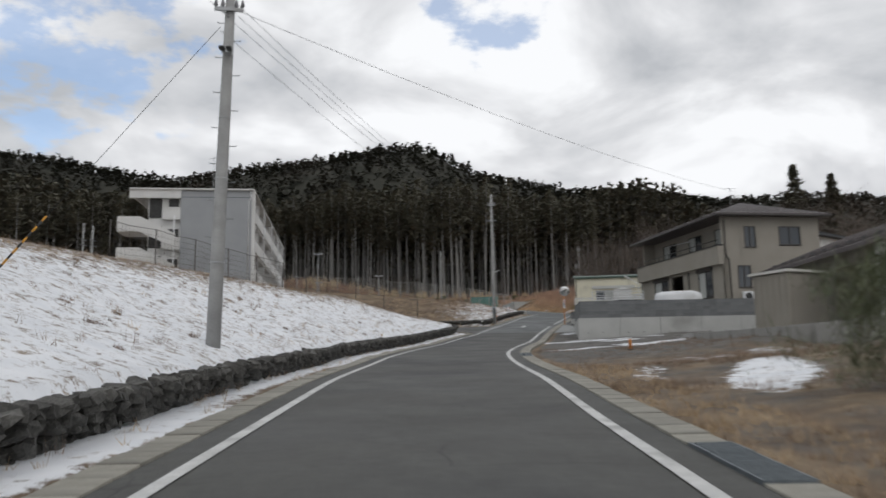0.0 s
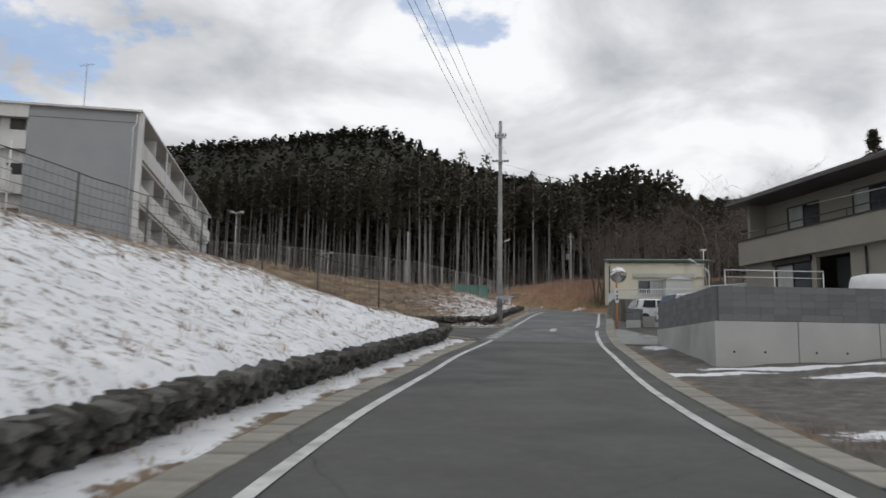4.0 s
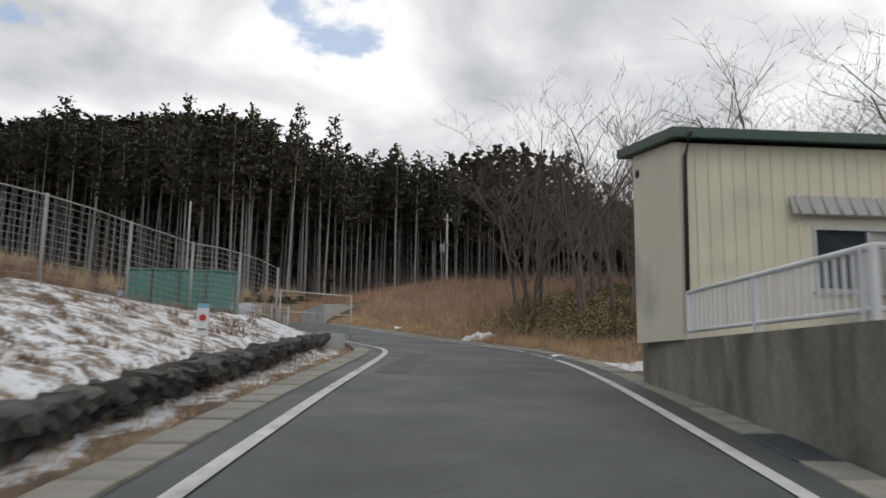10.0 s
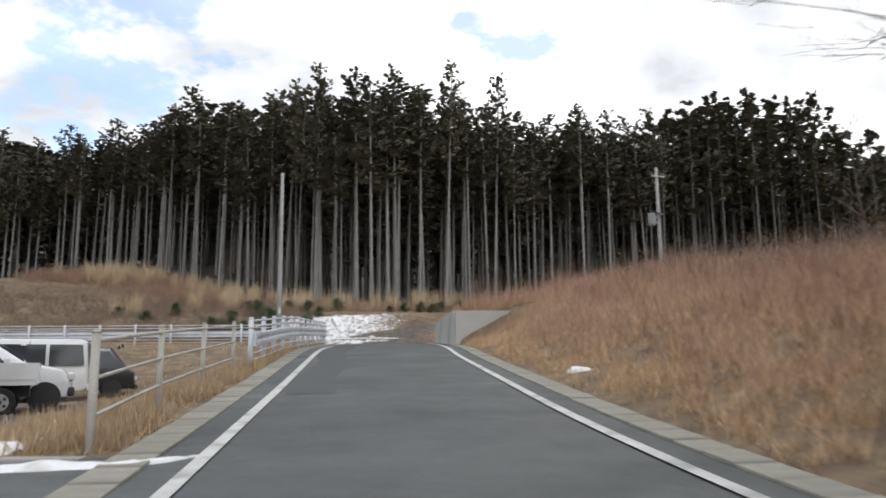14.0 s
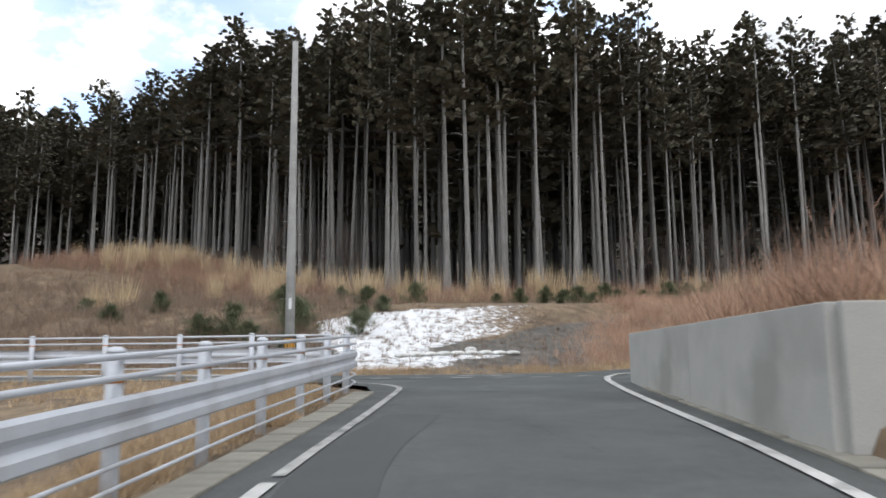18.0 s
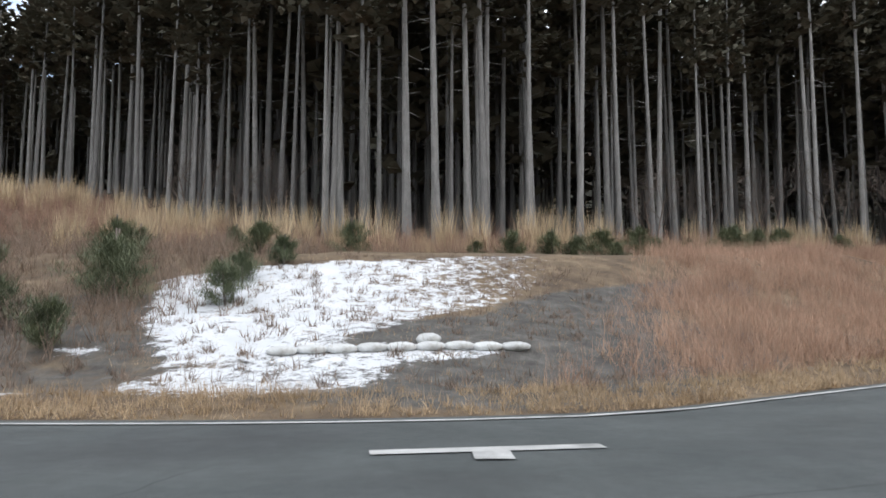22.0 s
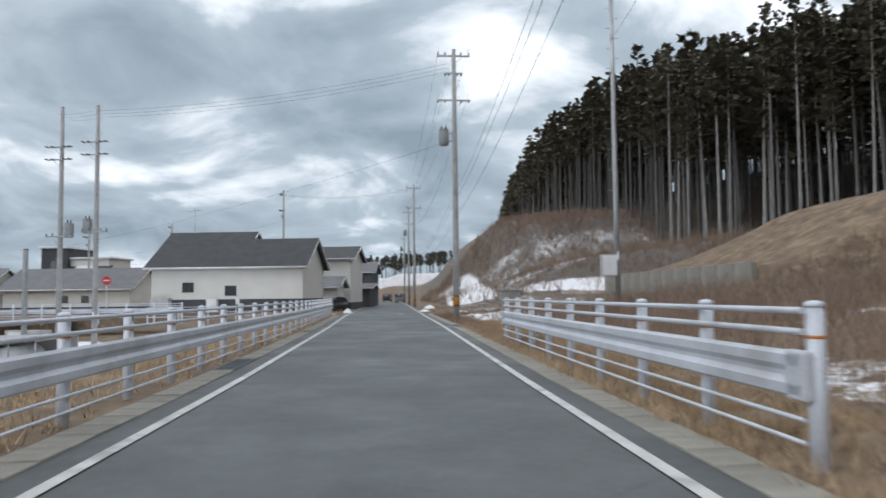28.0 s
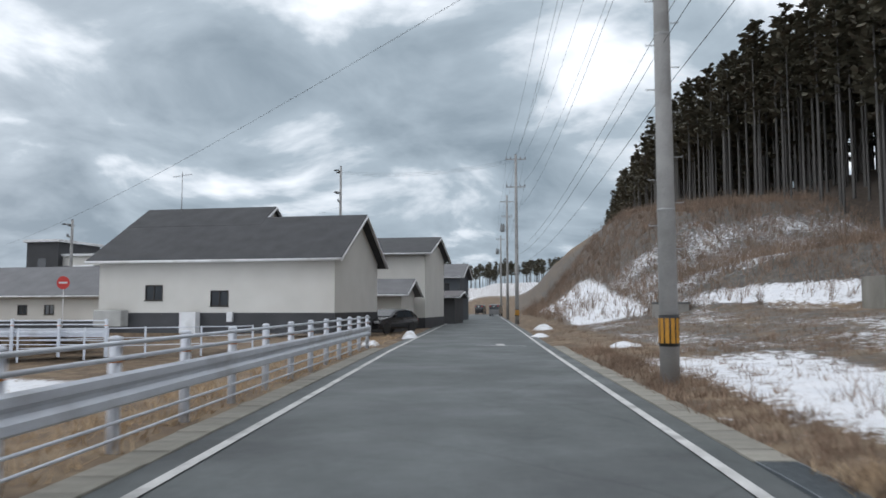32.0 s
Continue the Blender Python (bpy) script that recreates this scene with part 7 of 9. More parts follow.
def wheel(parent, x, y, r, w=0.16):
    s = 1 if x > 0 else -1
    ty = part("wheel", tube([(-w / 2, 0, 0), (-w / 2 + 0.02, 0, 0), (w / 2 - 0.02, 0, 0), (w / 2, 0, 0)], [r * 0.9, r, r, r * 0.9], 20), TYRE, parent)
    ty.matrix_basis = pose(x, y, r)
    part("rim", tube([(s * w * 0.3, 0, 0), (s * (w / 2 + 0.006), 0, 0)], [r * 0.62, r * 0.6], 16), RIM, ty)
    part("hub", tube([(s * w * 0.4, 0, 0), (s * (w / 2 + 0.02), 0, 0)], [r * 0.2, r * 0.15], 10), BLACK, ty)
    for k in range(5):
        a = 2 * math.pi * k / 5
        part("slot", box(s * (w / 2 + 0.002) - 0.006, s * (w / 2 + 0.002) + 0.006, r * 0.4 * math.cos(a) - 0.025, r * 0.4 * math.cos(a) + 0.025, r * 0.4 * math.sin(a) - 0.025, r * 0.4 * math.sin(a) + 0.025), BLACK, ty)


def pane(parent, pts, name="window", mat=None, lift=0.012):
    """A slightly domed pane through points, with thickness."""
    bm = bmesh.new()
    ps = [Vector(p) for p in pts]
    n = (ps[1] - ps[0]).cross(ps[2] - ps[0]).normalized()
    c = sum(ps, Vector()) / len(ps)
    out = Vector((c.x, c.y * 0.4, c.z - 0.8))
    if n.dot(out) < 0:
        n = -n
    a = [bm.verts.new(p + n * lift) for p in ps]
    b = [bm.verts.new(p - n * 0.02) for p in ps]
    bm.faces.new(a)
    bm.faces.new(b[::-1])
    for i in range(len(ps)):
        j = (i + 1) % len(ps)
        bm.faces.new((a[i], b[i], b[j], a[j]))
    bmesh.ops.recalc_face_normals(bm, faces=bm.faces)
    return part(name, bm, mat or GLASS, parent)


def car(name, m, kind, colour, label, plate=None, category="car"):
    """y points to the car's front; the origin is on the ground at its middle."""
    root = thing(name, m, label, category)
    if kind == "hatch":
        L, W, H, r, wb = 3.3, 1.45, 1.46, 0.27, 1.12
        prof = [(-1.62, 0.34), (-1.64, 0.62), (-1.60, 0.92), (-1.38, 1.40), (-1.1, 1.46), (0.1, 1.45), (0.72, 1.0), (1.5, 0.84), (1.64, 0.6), (1.62, 0.28), (-1.5, 0.22)]
        side = [[(-1.25, 0.95), (-0.5, 0.92), (-0.45, 1.34), (-1.1, 1.34)], [(-0.4, 0.92), (0.42, 0.95), (0.05, 1.33), (-0.36, 1.34)]]
        back, front = (-1.59, 0.96, -1.40, 1.36), (0.70, 1.02, 0.14, 1.42)
    elif kind == "van":
        L, W, H, r, wb = 4.6, 1.72, 1.82, 0.32, 1.42
        prof = [(-2.28, 0.38), (-2.32, 0.75), (-2.28, 1.05), (-2.12, 1.75), (-1.8, 1.82), (0.7, 1.80), (1.45, 1.15), (2.15, 0.98), (2.3, 0.7), (2.26, 0.3), (-2.1, 0.24)]
        side = [[(-2.05, 1.1), (-1.05, 1.08), (-1.05, 1.66), (-1.95, 1.66)], [(-0.98, 1.08), (0.1, 1.07), (0.1, 1.66), (-0.98, 1.66)], [(0.17, 1.07), (1.15, 1.1), (0.62, 1.62), (0.17, 1.66)]]
        back, front = (-2.26, 1.08, -2.13, 1.72), (1.40, 1.17, 0.74, 1.76)
    elif kind == "boxvan":
        L, W, H, r, wb = 4.4, 1.7, 1.95, 0.31, 1.3
        prof = [(-2.18, 0.4), (-2.2, 0.95), (-2.12, 1.85), (-1.9, 1.95), (1.2, 1.93), (1.85, 1.1), (2.12, 0.95), (2.18, 0.6), (2.15, 0.32), (-2.05, 0.3)]
        side = [[(-2.0, 1.1), (-1.0, 1.1), (-1.0, 1.75), (-1.93, 1.75)], [(-0.9, 1.1), (0.35, 1.1), (0.35, 1.75), (-0.9, 1.75)], [(0.45, 1.1), (1.6, 1.1), (1.12, 1.74), (0.45, 1.75)]]
        back, front = (-2.17, 1.1, -2.11, 1.8), (1.80, 1.13, 1.22, 1.88)
    else:
        L, W, H, r, wb = 4.3, 1.7, 1.48, 0.31, 1.32
        prof = [(-2.1, 0.4), (-2.14, 0.75), (-2.0, 0.98), (-1.45, 1.36), (-0.9, 1.48), (0.1, 1.45), (0.95, 1.0), (1.95, 0.85), (2.14, 0.62), (2.1, 0.3), (-1.95, 0.26)]
        side = [[(-1.5, 0.98), (-0.5, 0.95), (-0.5, 1.36), (-1.1, 1.34)], [(-0.42, 0.95), (0.62, 0.97), (0.05, 1.34), (-0.42, 1.36)]]
        back, front = (-1.95, 1.0, -1.45, 1.35), (0.92, 1.02, 0.13, 1.42)
    waist, tin = prof[2][1], 0.13
    part("body", body_mesh(prof, W, waist, tin), colour, root)
    top = max(p[1] for p in prof)

    def sx(z):
        return W / 2 - tin * max(0, z - waist) / (top - waist) + 0.002

    for s in (-1, 1):
        for q in side:
            pane(root, [(s * sx(z), y, z) for y, z in q])
        part("mirror", box(s * W / 2 - (0 if s > 0 else 0.16), s * W / 2 + (0.16 if s > 0 else 0), side[-1][1][0] - 0.05, side[-1][1][0] + 0.05, waist + 0.02, waist + 0.17, 0.03), colour, root)
        dm = part("door", box(s * W / 2 - 0.004, s * W / 2 + 0.004, -0.46, -0.44, 0.36, waist), BLACK, root)
        part("handle", box(s * (W / 2 + 0.012) - 0.012, s * (W / 2 + 0.012) + 0.012, -0.36, -0.2, waist - 0.14, waist - 0.1, 0.005), colour, dm)
    for y0, z0, y1, z1 in (back, front):
        w0, w1 = sx(z0) - 0.09, sx(z1) - 0.10
        pane(root, [(-w0, y0, z0), (w0, y0, z0), (w1, y1, z1), (-w1, y1, z1)], "windscreen", lift=0.03)
    yb, yf = prof[1][0], prof[-3][0]
    for s in (-1, 1):
        part("tail_lamp", box(s * W * 0.36 - 0.12, s * W * 0.36 + 0.12, yb - 0.045 + 0.05 * (kind == "van"), yb + 0.10, waist - (0.42 if kind == "hatch" else 0.32), waist - (0.32 if kind == "hatch" else 0.10), 0.015), LAMP_RED, root)
        part("head_lamp", box(s * W * 0.36 - 0.15, s * W * 0.36 + 0.15, yf - 0.12, yf + 0.02, 0.62, 0.78, 0.03), LAMP_CLEAR, root)
        for y in (-wb, wb):
            wheel(root, s * (W / 2 - 0.09), y, r)
            part("wheel_arch", tube([(s * (W / 2 - 0.12), y, r + 0.02), (s * (W / 2 + 0.004), y, r + 0.02)], r * 1.14, 20), BLACK, root)
    part("bumper", box(-W * 0.47, W * 0.47, yb - 0.04, yb + 0.1, 0.32, 0.52, 0.03), colour, root)
    part("bumper", box(-W * 0.47, W * 0.47, yf - 0.1, yf + 0.03, 0.30, 0.48, 0.03), BLACK, root)
    pl = part("licence_plate", box(-0.165, 0.165, yb - 0.055, yb - 0.035, waist - 0.36, waist - 0.195), plate or WHITE, root)
    part("plate_bar", box(-0.10, 0.10, yb - 0.058, yb - 0.054, waist - 0.32, waist - 0.26), BLACK, pl)
    return root


def kei_truck(m, label, colour=CAR_WHITE):
    root = thing("kei_truck", m, label, "truck")
    prof = [(0.25, 0.35), (0.25, 1.72), (0.5, 1.77), (1.05, 1.72), (1.5, 1.05), (1.62, 0.8), (1.64, 0.38), (1.5, 0.3)]
    part("cab", body_mesh(prof, 1.44, 1.0, 0.08), colour, root)
    for s in (-1, 1):
        pane(root, [(s * 0.722, y, z) for y, z in ((0.42, 1.05), (1.3, 1.05), (0.98, 1.58), (0.42, 1.6))])
        part("mirror", box(s * 0.76 - 0.03, s * 0.76 + 0.03, 1.2, 1.3, 1.1, 1.3, 0.02), colour, root)
        part("head_lamp", box(s * 0.55 - 0.12, s * 0.55 + 0.12, 1.56, 1.66, 0.62, 0.86, 0.02), LAMP_CLEAR, root)
        for y in (-1.05, 1.05):
            wheel(root, s * 0.63, y, 0.26, 0.14)
        part("side_gate", box(s * 0.7 - 0.015, s * 0.7 + 0.015, -1.62, 0.2, 0.66, 0.96), colour, root)
    pane(root, [(-0.6, 1.47, 1.1), (0.6, 1.47, 1.1), (0.56, 1.08, 1.66), (-0.56, 1.08, 1.66)], "windscreen", lift=0.05)
    part("bed", box(-0.7, 0.7, -1.62, 0.2, 0.56, 0.66), colour, root)
    part("tail_gate", box(-0.7, 0.7, -1.65, -1.62, 0.6, 0.96), colour, root)
    part("frame", box(-0.3, 0.3, -1.5, 1.4, 0.34, 0.55), BLACK, root)
    part("rack", tube([(-0.68, 0.18, 0.9), (-0.68, 0.18, 1.6), (0.68, 0.18, 1.6), (0.68, 0.18, 0.9)], 0.02, 6), STEEL, root)
    part("bumper", box(-0.7, 0.7, 1.55, 1.68, 0.35, 0.55, 0.03), colour, root)
    part("grille", box(-0.35, 0.35, 1.62, 1.66, 0.66, 0.78, 0.01), BLACK, root)
    for s in (-1, 1):
        dm = part("door", box(s * 0.722 - 0.004, s * 0.722 + 0.004, 0.34, 0.35, 0.45, 1.05), BLACK, root)
        part("handle", box(s * 0.735 - 0.012, s * 0.735 + 0.012, 0.42, 0.56, 0.9, 0.94, 0.005), BLACK, dm)
        part("wiper", tube([(s * 0.06, 1.53, 1.08), (s * 0.5, 1.545, 1.10)], 0.012, 5), BLACK, root)
        part("wheel_arch", tube([(s * 0.6, 1.05, 0.28), (s * 0.726, 1.05, 0.28)], 0.32, 18), BLACK, root)
    return root


# beside the mirror
car("hatchback_car", pose(13.33, 66.4, 4.12, 0, -1.5, -86), "hatch", CAR_WHITE, "small white hatchback parked by a concrete wall", PLATE_YELLOW)
kei_truck(pose(14.0, 63.75, 3.92, 0, 0, 105), "white mini pickup truck parked behind block walls")
car("minivan", pose(15.2, 60.95, 3.75, 0, 0, -82), "van", CAR_BLACK, "black minivan parked on the lot")
car("red_car", pose(18.2, 58.6, 3.8, 0, 0, -40), "sedan", CAR_RED, "dark red car parked behind a wall")
bw = thing("block_pier", pose(9.85, 61.1, 3.62, 0, 0, -32), "short wall of grey blocks on a pale concrete base", "block wall")
part("base", box(0, 0.72, 0, 0.6, 0, 0.5, 0.01), CONCRETE_LIGHT, bw)
for c in range(3):
    for k in range(2):
        part("block", box(k * 0.35 + 0.003, k * 0.35 + 0.347, 0.01, 0.19, 0.5 + c * 0.19 + 0.003, 0.5 + c * 0.19 + 0.187, 0.006), BLOCK, bw)
    part("block", box(0.51, 0.7, 0.195, 0.58, 0.5 + c * 0.19 + 0.003, 0.5 + c * 0.19 + 0.187, 0.006), BLOCK, bw)
pl = thing("slab_stack", pose(10.58, 60.85, 3.62, 0, 0, -33), "stack of worn concrete slabs", "slab stack")
for c in range(7):
    part("slab", box(rnd.uniform(0, 0.04), 0.62 + rnd.uniform(0, 0.04), 0, 0.35, c * 0.1, c * 0.1 + 0.092, 0.008), CONCRETE, pl)
lwall = thing("lot_kerb", pose(11.14, 60.45, 3.6, 0, 0, 13), "low pale concrete lot wall", "wall", kind="structure")
part("body", box(0, 1.5, 0, 0.18, -0.2, 0.42, 0.01), CONCRETE_LIGHT, lwall)
part("top", box(0, 1.5, 0.01, 0.17, 0.42, 0.56, 0.01), BLOCK, lwall)

# convex traffic mirror
MIRROR = bpy.data.materials.new("mirror_glass")
MIRROR.use_nodes = True
mb = MIRROR.node_tree.nodes["Principled BSDF"]
mb.inputs["Metallic"].default_value, mb.inputs["Roughness"].default_value, mb.inputs["Base Color"].default_value = 1.0, 0.05, (0.78, 0.78, 0.77, 1)
mr = thing("traffic_mirror", pose(9.3, 60.75, 3.66, 0, 0, 0), "round convex traffic mirror on an orange pole", "traffic mirror")
part("pole", tube([(0, 0, -0.2), (0, 0, 2.4)], 0.045, 12), ORANGE, mr)
md = part("mirror", bmesh.new(), MIRROR, mr)
bm = bmesh.new()
rings = []
for i in range(9):
    a = i / 8
    rings.append([bm.verts.new((0.40 * a * math.cos(2 * math.pi * k / 28), -0.10 * math.sqrt(max(0, 1.0 - 0.85 * a * a)), 0.40 * a * math.sin(2 * math.pi * k / 28))) for k in range(28)] if i else [bm.verts.new((0, -0.10, 0))])
for k in range(28):
    bm.faces.new((rings[0][0], rings[1][(k + 1) % 28], rings[1][k]))
    for i in range(1, 8):
        bm.faces.new((rings[i][k], rings[i][(k + 1) % 28], rings[i + 1][(k + 1) % 28], rings[i + 1][k]))
for f in bm.faces:
    f.smooth = True
bmesh.ops.recalc_face_normals(bm, faces=bm.faces)
bm.to_mesh(md.data)
bm.free()
md.matrix_basis = pose(0.06, -0.12, 2.68, 11, 0, -14)
part("rim", tube([(0, 0.06, 0), (0, 0.0, 0), (0, -0.045, 0)], [0.36, 0.412, 0.405], 28), STEEL, md)
sgn = part("sign_plate", box(-0.09, 0.09, -0.06, -0.045, 1.3, 2.0, 0.01), WHITE, mr)
part("sign_mark", box(-0.04, 0.04, -0.066, -0.06, 1.78, 1.9), RED, sgn)
for k in range(2):
    part("sign_bar", box(-0.05, 0.05, -0.066, -0.06, 1.42 + k * 0.16, 1.53 + k * 0.16), WALL_SLATE, sgn)

# the vehicle lot by the lane
car("white_van", pose(-1.0, 110.7, 6.63, 0, 0, 118.6) @ Matrix.Scale(0.87, 4), "boxvan", CAR_WHITE, "old white van parked in the lot", category="van")
car("dark_car", pose(-0.62, 113.2, 6.63, 0, 0, -61) @ Matrix.Scale(0.8, 4), "boxvan", CAR_BLACK, "black off-road car parked in the lot")
kei_truck(pose(1.82, 103.8, 6.62, 0, 0, 118.6), "white mini pickup truck parked in the lot")
car("white_car", pose(1.5, 105.65, 6.62, 0, 0, -61), "hatch", CAR_WHITE, "small white car parked behind the mini truck")
car("grey_van", pose(1.40, 101.75, 6.60, 0, 0, 118.6), "boxvan", CAR_GREY, "dark grey van parked in the lot", category="van")
kb = thing("lot_curb", pose(7.72, 97.55, gz(6.0, 97.6) + 0.03, 0, 0, 91), "long concrete kerb block at the lot's edge", "kerb")
part("block", box(0, 0.22, 0, 4.8, -0.1, 0.16, 0.02), CONCRETE, kb)
jw = thing("channel_wall", pose(8.9, 87.4, 5.8, 0, 0, 0), "low concrete channel wall with snow beside it", "wall", kind="structure")
part("body", box(-4.5, 0, 0, 0.18, -0.3, 0.36, 0.01), CONCRETE_LIGHT, jw)
GREEN_SHEET = material("green_sheet", (0.07, 0.19, 0.165), (0.12, 0.28, 0.245), 1.2, 0.6, 0.1, 30, stain=(0.16, 0.26, 0.23), stain_scale=0.8)
gh = thing("green_hoarding", pose(2.7, 88.9, gz(4, 89.0) - 0.0, 0, 0, -4), "green sheet-covered storage pen behind the fence", "enclosure")
for k in range(4):
    sheet = part("sheet", box(k * 0.78, k * 0.78 + 0.76, 0, 0.03, 0.1, 2.15), GREEN_SHEET, gh)
    for q in range(6):
        part("rib", box(k * 0.78 + 0.05 + q * 0.12, k * 0.78 + 0.09 + q * 0.12, -0.02, 0.0, 0.12, 2.13), GREEN_SHEET, sheet)
    part("post", tube([(k * 0.78 - 0.02, -0.04, 0), (k * 0.78 - 0.02, -0.04, 2.25)], 0.022, 6), FENCE_DARK, gh)
part("roof", box(-0.05, 3.17, -0.06, 1.6, 2.16, 2.2), GREEN_SHEET, gh)
part("side", box(3.12, 3.15, 0, 1.5, 0.1, 2.15), GREEN_SHEET, gh)
SIGN_BLUE = material("sign_blue", (0.16, 0.38, 0.52), (0.24, 0.48, 0.62), 5, 0.5, 0.1, 40)
ws_ = thing("warning_sign", pose(6.05, 76.2, gz(6.05, 76.2), 0, 0, 0), "small white notice on a thin stake by the wall", "sign")
part("stake", tube([(0, 0, -0.2), (0, 0, 0.65)], 0.014, 6), STEEL, ws_)
sp_ = part("plate", box(-0.08, 0.08, -0.02, -0.008, 0.35, 0.8), WHITE, ws_)
part("mark", tube([(0, -0.026, 0.6), (0, -0.02, 0.6)], 0.05, 12), RED, sp_, "small pinkish red mark")
part("head_band", box(-0.08, 0.08, -0.026, -0.02, 0.74, 0.8), SIGN_BLUE, sp_, "pale blue band along the top")
part("text_bar", box(-0.055, 0.055, -0.026, -0.02, 0.42, 0.45), GREY_CAN, sp_)

# ---------------------------------------------------------------- houses along the street
def gable_house(name, m, L, W, H, rise, wall_mat, roof_mat, label, plinth=None, wins=(), trim=WHITE, over=0.5):
    """x along the ridge from 0 to L, y across from 0 (front) to W."""
    root = thing(name, m, label, "house")
    wall_with_holes("front_wall", L, H, 0.2, [w[:4] for w in wins], wall_mat, root, Matrix())
    for x0, x1, z0, z1 in wins:
        window(root, x0, x1, z0, z1, ALU_DARK, Matrix(), 2)
    part("back_wall", box(0, L, W - 0.2, W, 0, H), wall_mat, root)
    for x in (0, L - 0.2):
        part("gable_wall", box(x, x + 0.2, 0.2, W - 0.2, 0, H), wall_mat, root)
        prism("gable", [(0.0, H), (W, H), (W / 2, H + rise)], x + 0.002, x + 0.198, wall_mat, root)
    t = 0.16
    k = rise / (W / 2)
    rf = prism("roof", [(-over, H - over * k), (W / 2, H + rise), (W + over, H - over * k), (W + over, H - over * k + t), (W / 2, H + rise + t), (-over, H - over * k + t)], -over, L + over, roof_mat, root)
    part("gutter", tube([(-over, -over - 0.05, H - over * k + 0.05), (L + over, -over - 0.05, H - over * k + 0.05)], 0.07, 8), trim, rf)
    for x in (-over - 0.01, L + over + 0.01):
        part("barge_board", tube([(x, -over, H - over * k + 0.02), (x, W / 2, H + rise + 0.02), (x, W + over, H - over * k + 0.02)], 0.09, 4), trim, rf)
    if plinth:
        part("plinth", box(-0.03, L + 0.03, -0.03, 0.0, 0, plinth), WALL_DARK, root)
        part("plinth", box(L, L + 0.03, 0.0, W, 0, plinth), WALL_DARK, root)
    return root


GZ = 8.75
ha = gable_house("house", pose(-72.4, 112.5, GZ + 0.35, 0, 0, 86.5), 13.1, 8.0, 3.95, 2.35, WALL_IVORY, ROOF_DARK, "long ivory single-storey house with charcoal roof and base", 1.05, [(2.7, 3.7, 1.7, 2.5), (6.4, 7.4, 1.4, 2.2)])
hx = prism("upper_roof", [(3.1, 5.78), (3.1, 5.94), (5.3, 7.24), (8.5, 5.4), (8.5, 5.2), (5.3, 7.06)], -0.5, 7.7, ROOF_DARK, ha)
prism("upper_gable", [(3.4, 5.8), (5.3, 7.0), (7.4, 5.8)], 7.2, 7.5, WALL_IVORY, hx)
part("barge_board", tube([(7.72, 3.1, 5.82), (7.72, 5.3, 7.12), (7.72, 7.4, 5.9)], 0.085, 4), WHITE, hx)
part("heater_box", box(5.0, 5.9, -0.6, -0.1, 0.0, 1.1, 0.02), WHITE, ha)
part("meter", box(7.4, 7.7, -0.2, 0.0, 0.6, 1.1, 0.01), WHITE, ha)
part("tank", box(0.3, 1.9, -0.9, -0.2, 0.35, 1.2, 0.06), CONCRETE_LIGHT, ha)
ant = thing("roof_antenna", pose(-77.3, 114.6, GZ + 6.9), "television antenna on a dark roof ridge", "antenna")
part("mast", tube([(0, 0, -0.4), (0, 0, 2.9)], 0.025, 6), STEEL, ant)
part("boom", tube([(0, -0.6, 2.6), (0, 0.6, 2.75)], 0.014, 5), STEEL, ant)
for k in range(6):
    part("element", tube([(-0.3, -0.5 + k * 0.2, 2.62 + k * 0.022), (0.3, -0.5 + k * 0.2, 2.62 + k * 0.022)], 0.008, 4), STEEL, ant)
gable_house("house", pose(-90.0, 119.0, GZ, 0, 0, 88), 8.5, 9.0, 5.7, 1.4, WALL_IVORY, ROOF_DARK, "two-storey ivory house with dark shallow roof", 0.9, [(2.5, 3.8, 3.2, 4.2)])
gable_house("house", pose(-84.5, 122.5, GZ, 0, 0, 88), 4.2, 4.5, 2.6, 0.9, WALL_IVORY, ROOF_GREY, "low ivory annexe with grey ribbed roof", 0.9, [(1.0, 2.2, 1.2, 2.0)])
gable_house("house", pose(-121.0, 120.0, GZ, 0, 0, 88), 7.0, 8.0, 5.2, 1.5, WALL_SLATE, ROOF_GREY, "slate-coloured two-storey house with grey roof", None, [(2.0, 3.4, 3.4, 4.4), (4.5, 5.8, 3.4, 4.4)])
gable_house("shed_open", pose(-104.0, 123.2, GZ, 0, 0, 88), 5.0, 6.0, 2.6, 0.5, WALL_DARK, ROOF_BROWN, "dark open-fronted car shelter", None)
gable_house("house", pose(-86.0, 92.0, GZ, 0, 0, 86), 13.5, 7.5, 2.7, 2.0, WALL_IVORY, ROOF_GREY, "ivory bungalow with grey ribbed roof", 0.8, [(6.2, 7.0, 1.2, 1.9), (8.4, 9.2, 1.2, 1.9)])
gable_house("house", pose(-86.5, 77.0, GZ, 0, 0, 86), 13.0, 7.5, 2.7, 2.1, WALL_IVORY, ROOF_GREY, "ivory bungalow beside a row of tanks", 0.8, [(3.0, 4.2, 1.2, 1.9), (9.0, 10.0, 1.2, 1.9)])
gable_house("house", pose(-95.0, 107.6, GZ, 0, 0, 86), 5.0, 5.0, 2.6, 1.6, WALL_IVORY, ROOF_GREY, "small ivory house with pitched grey roof", 0.8)
gable_house("house", pose(-72.0, 70.0, GZ, 0, 0, 84), 15.0, 7.0, 2.7, 1.8, WALL_IVORY, ROOF_GREY, "ivory bungalow row with grey roof", 0.8, [(9.0, 10.0, 1.2, 1.9)])
mh = thing("house", pose(-99.0, 89.0, GZ, 0, 0, 86), "modern charcoal house with white roof edges and snow", "house")
part("tower", box(0, 3.3, 0, 6, 0, 7.7, 0.02), WALL_DARK, mh)
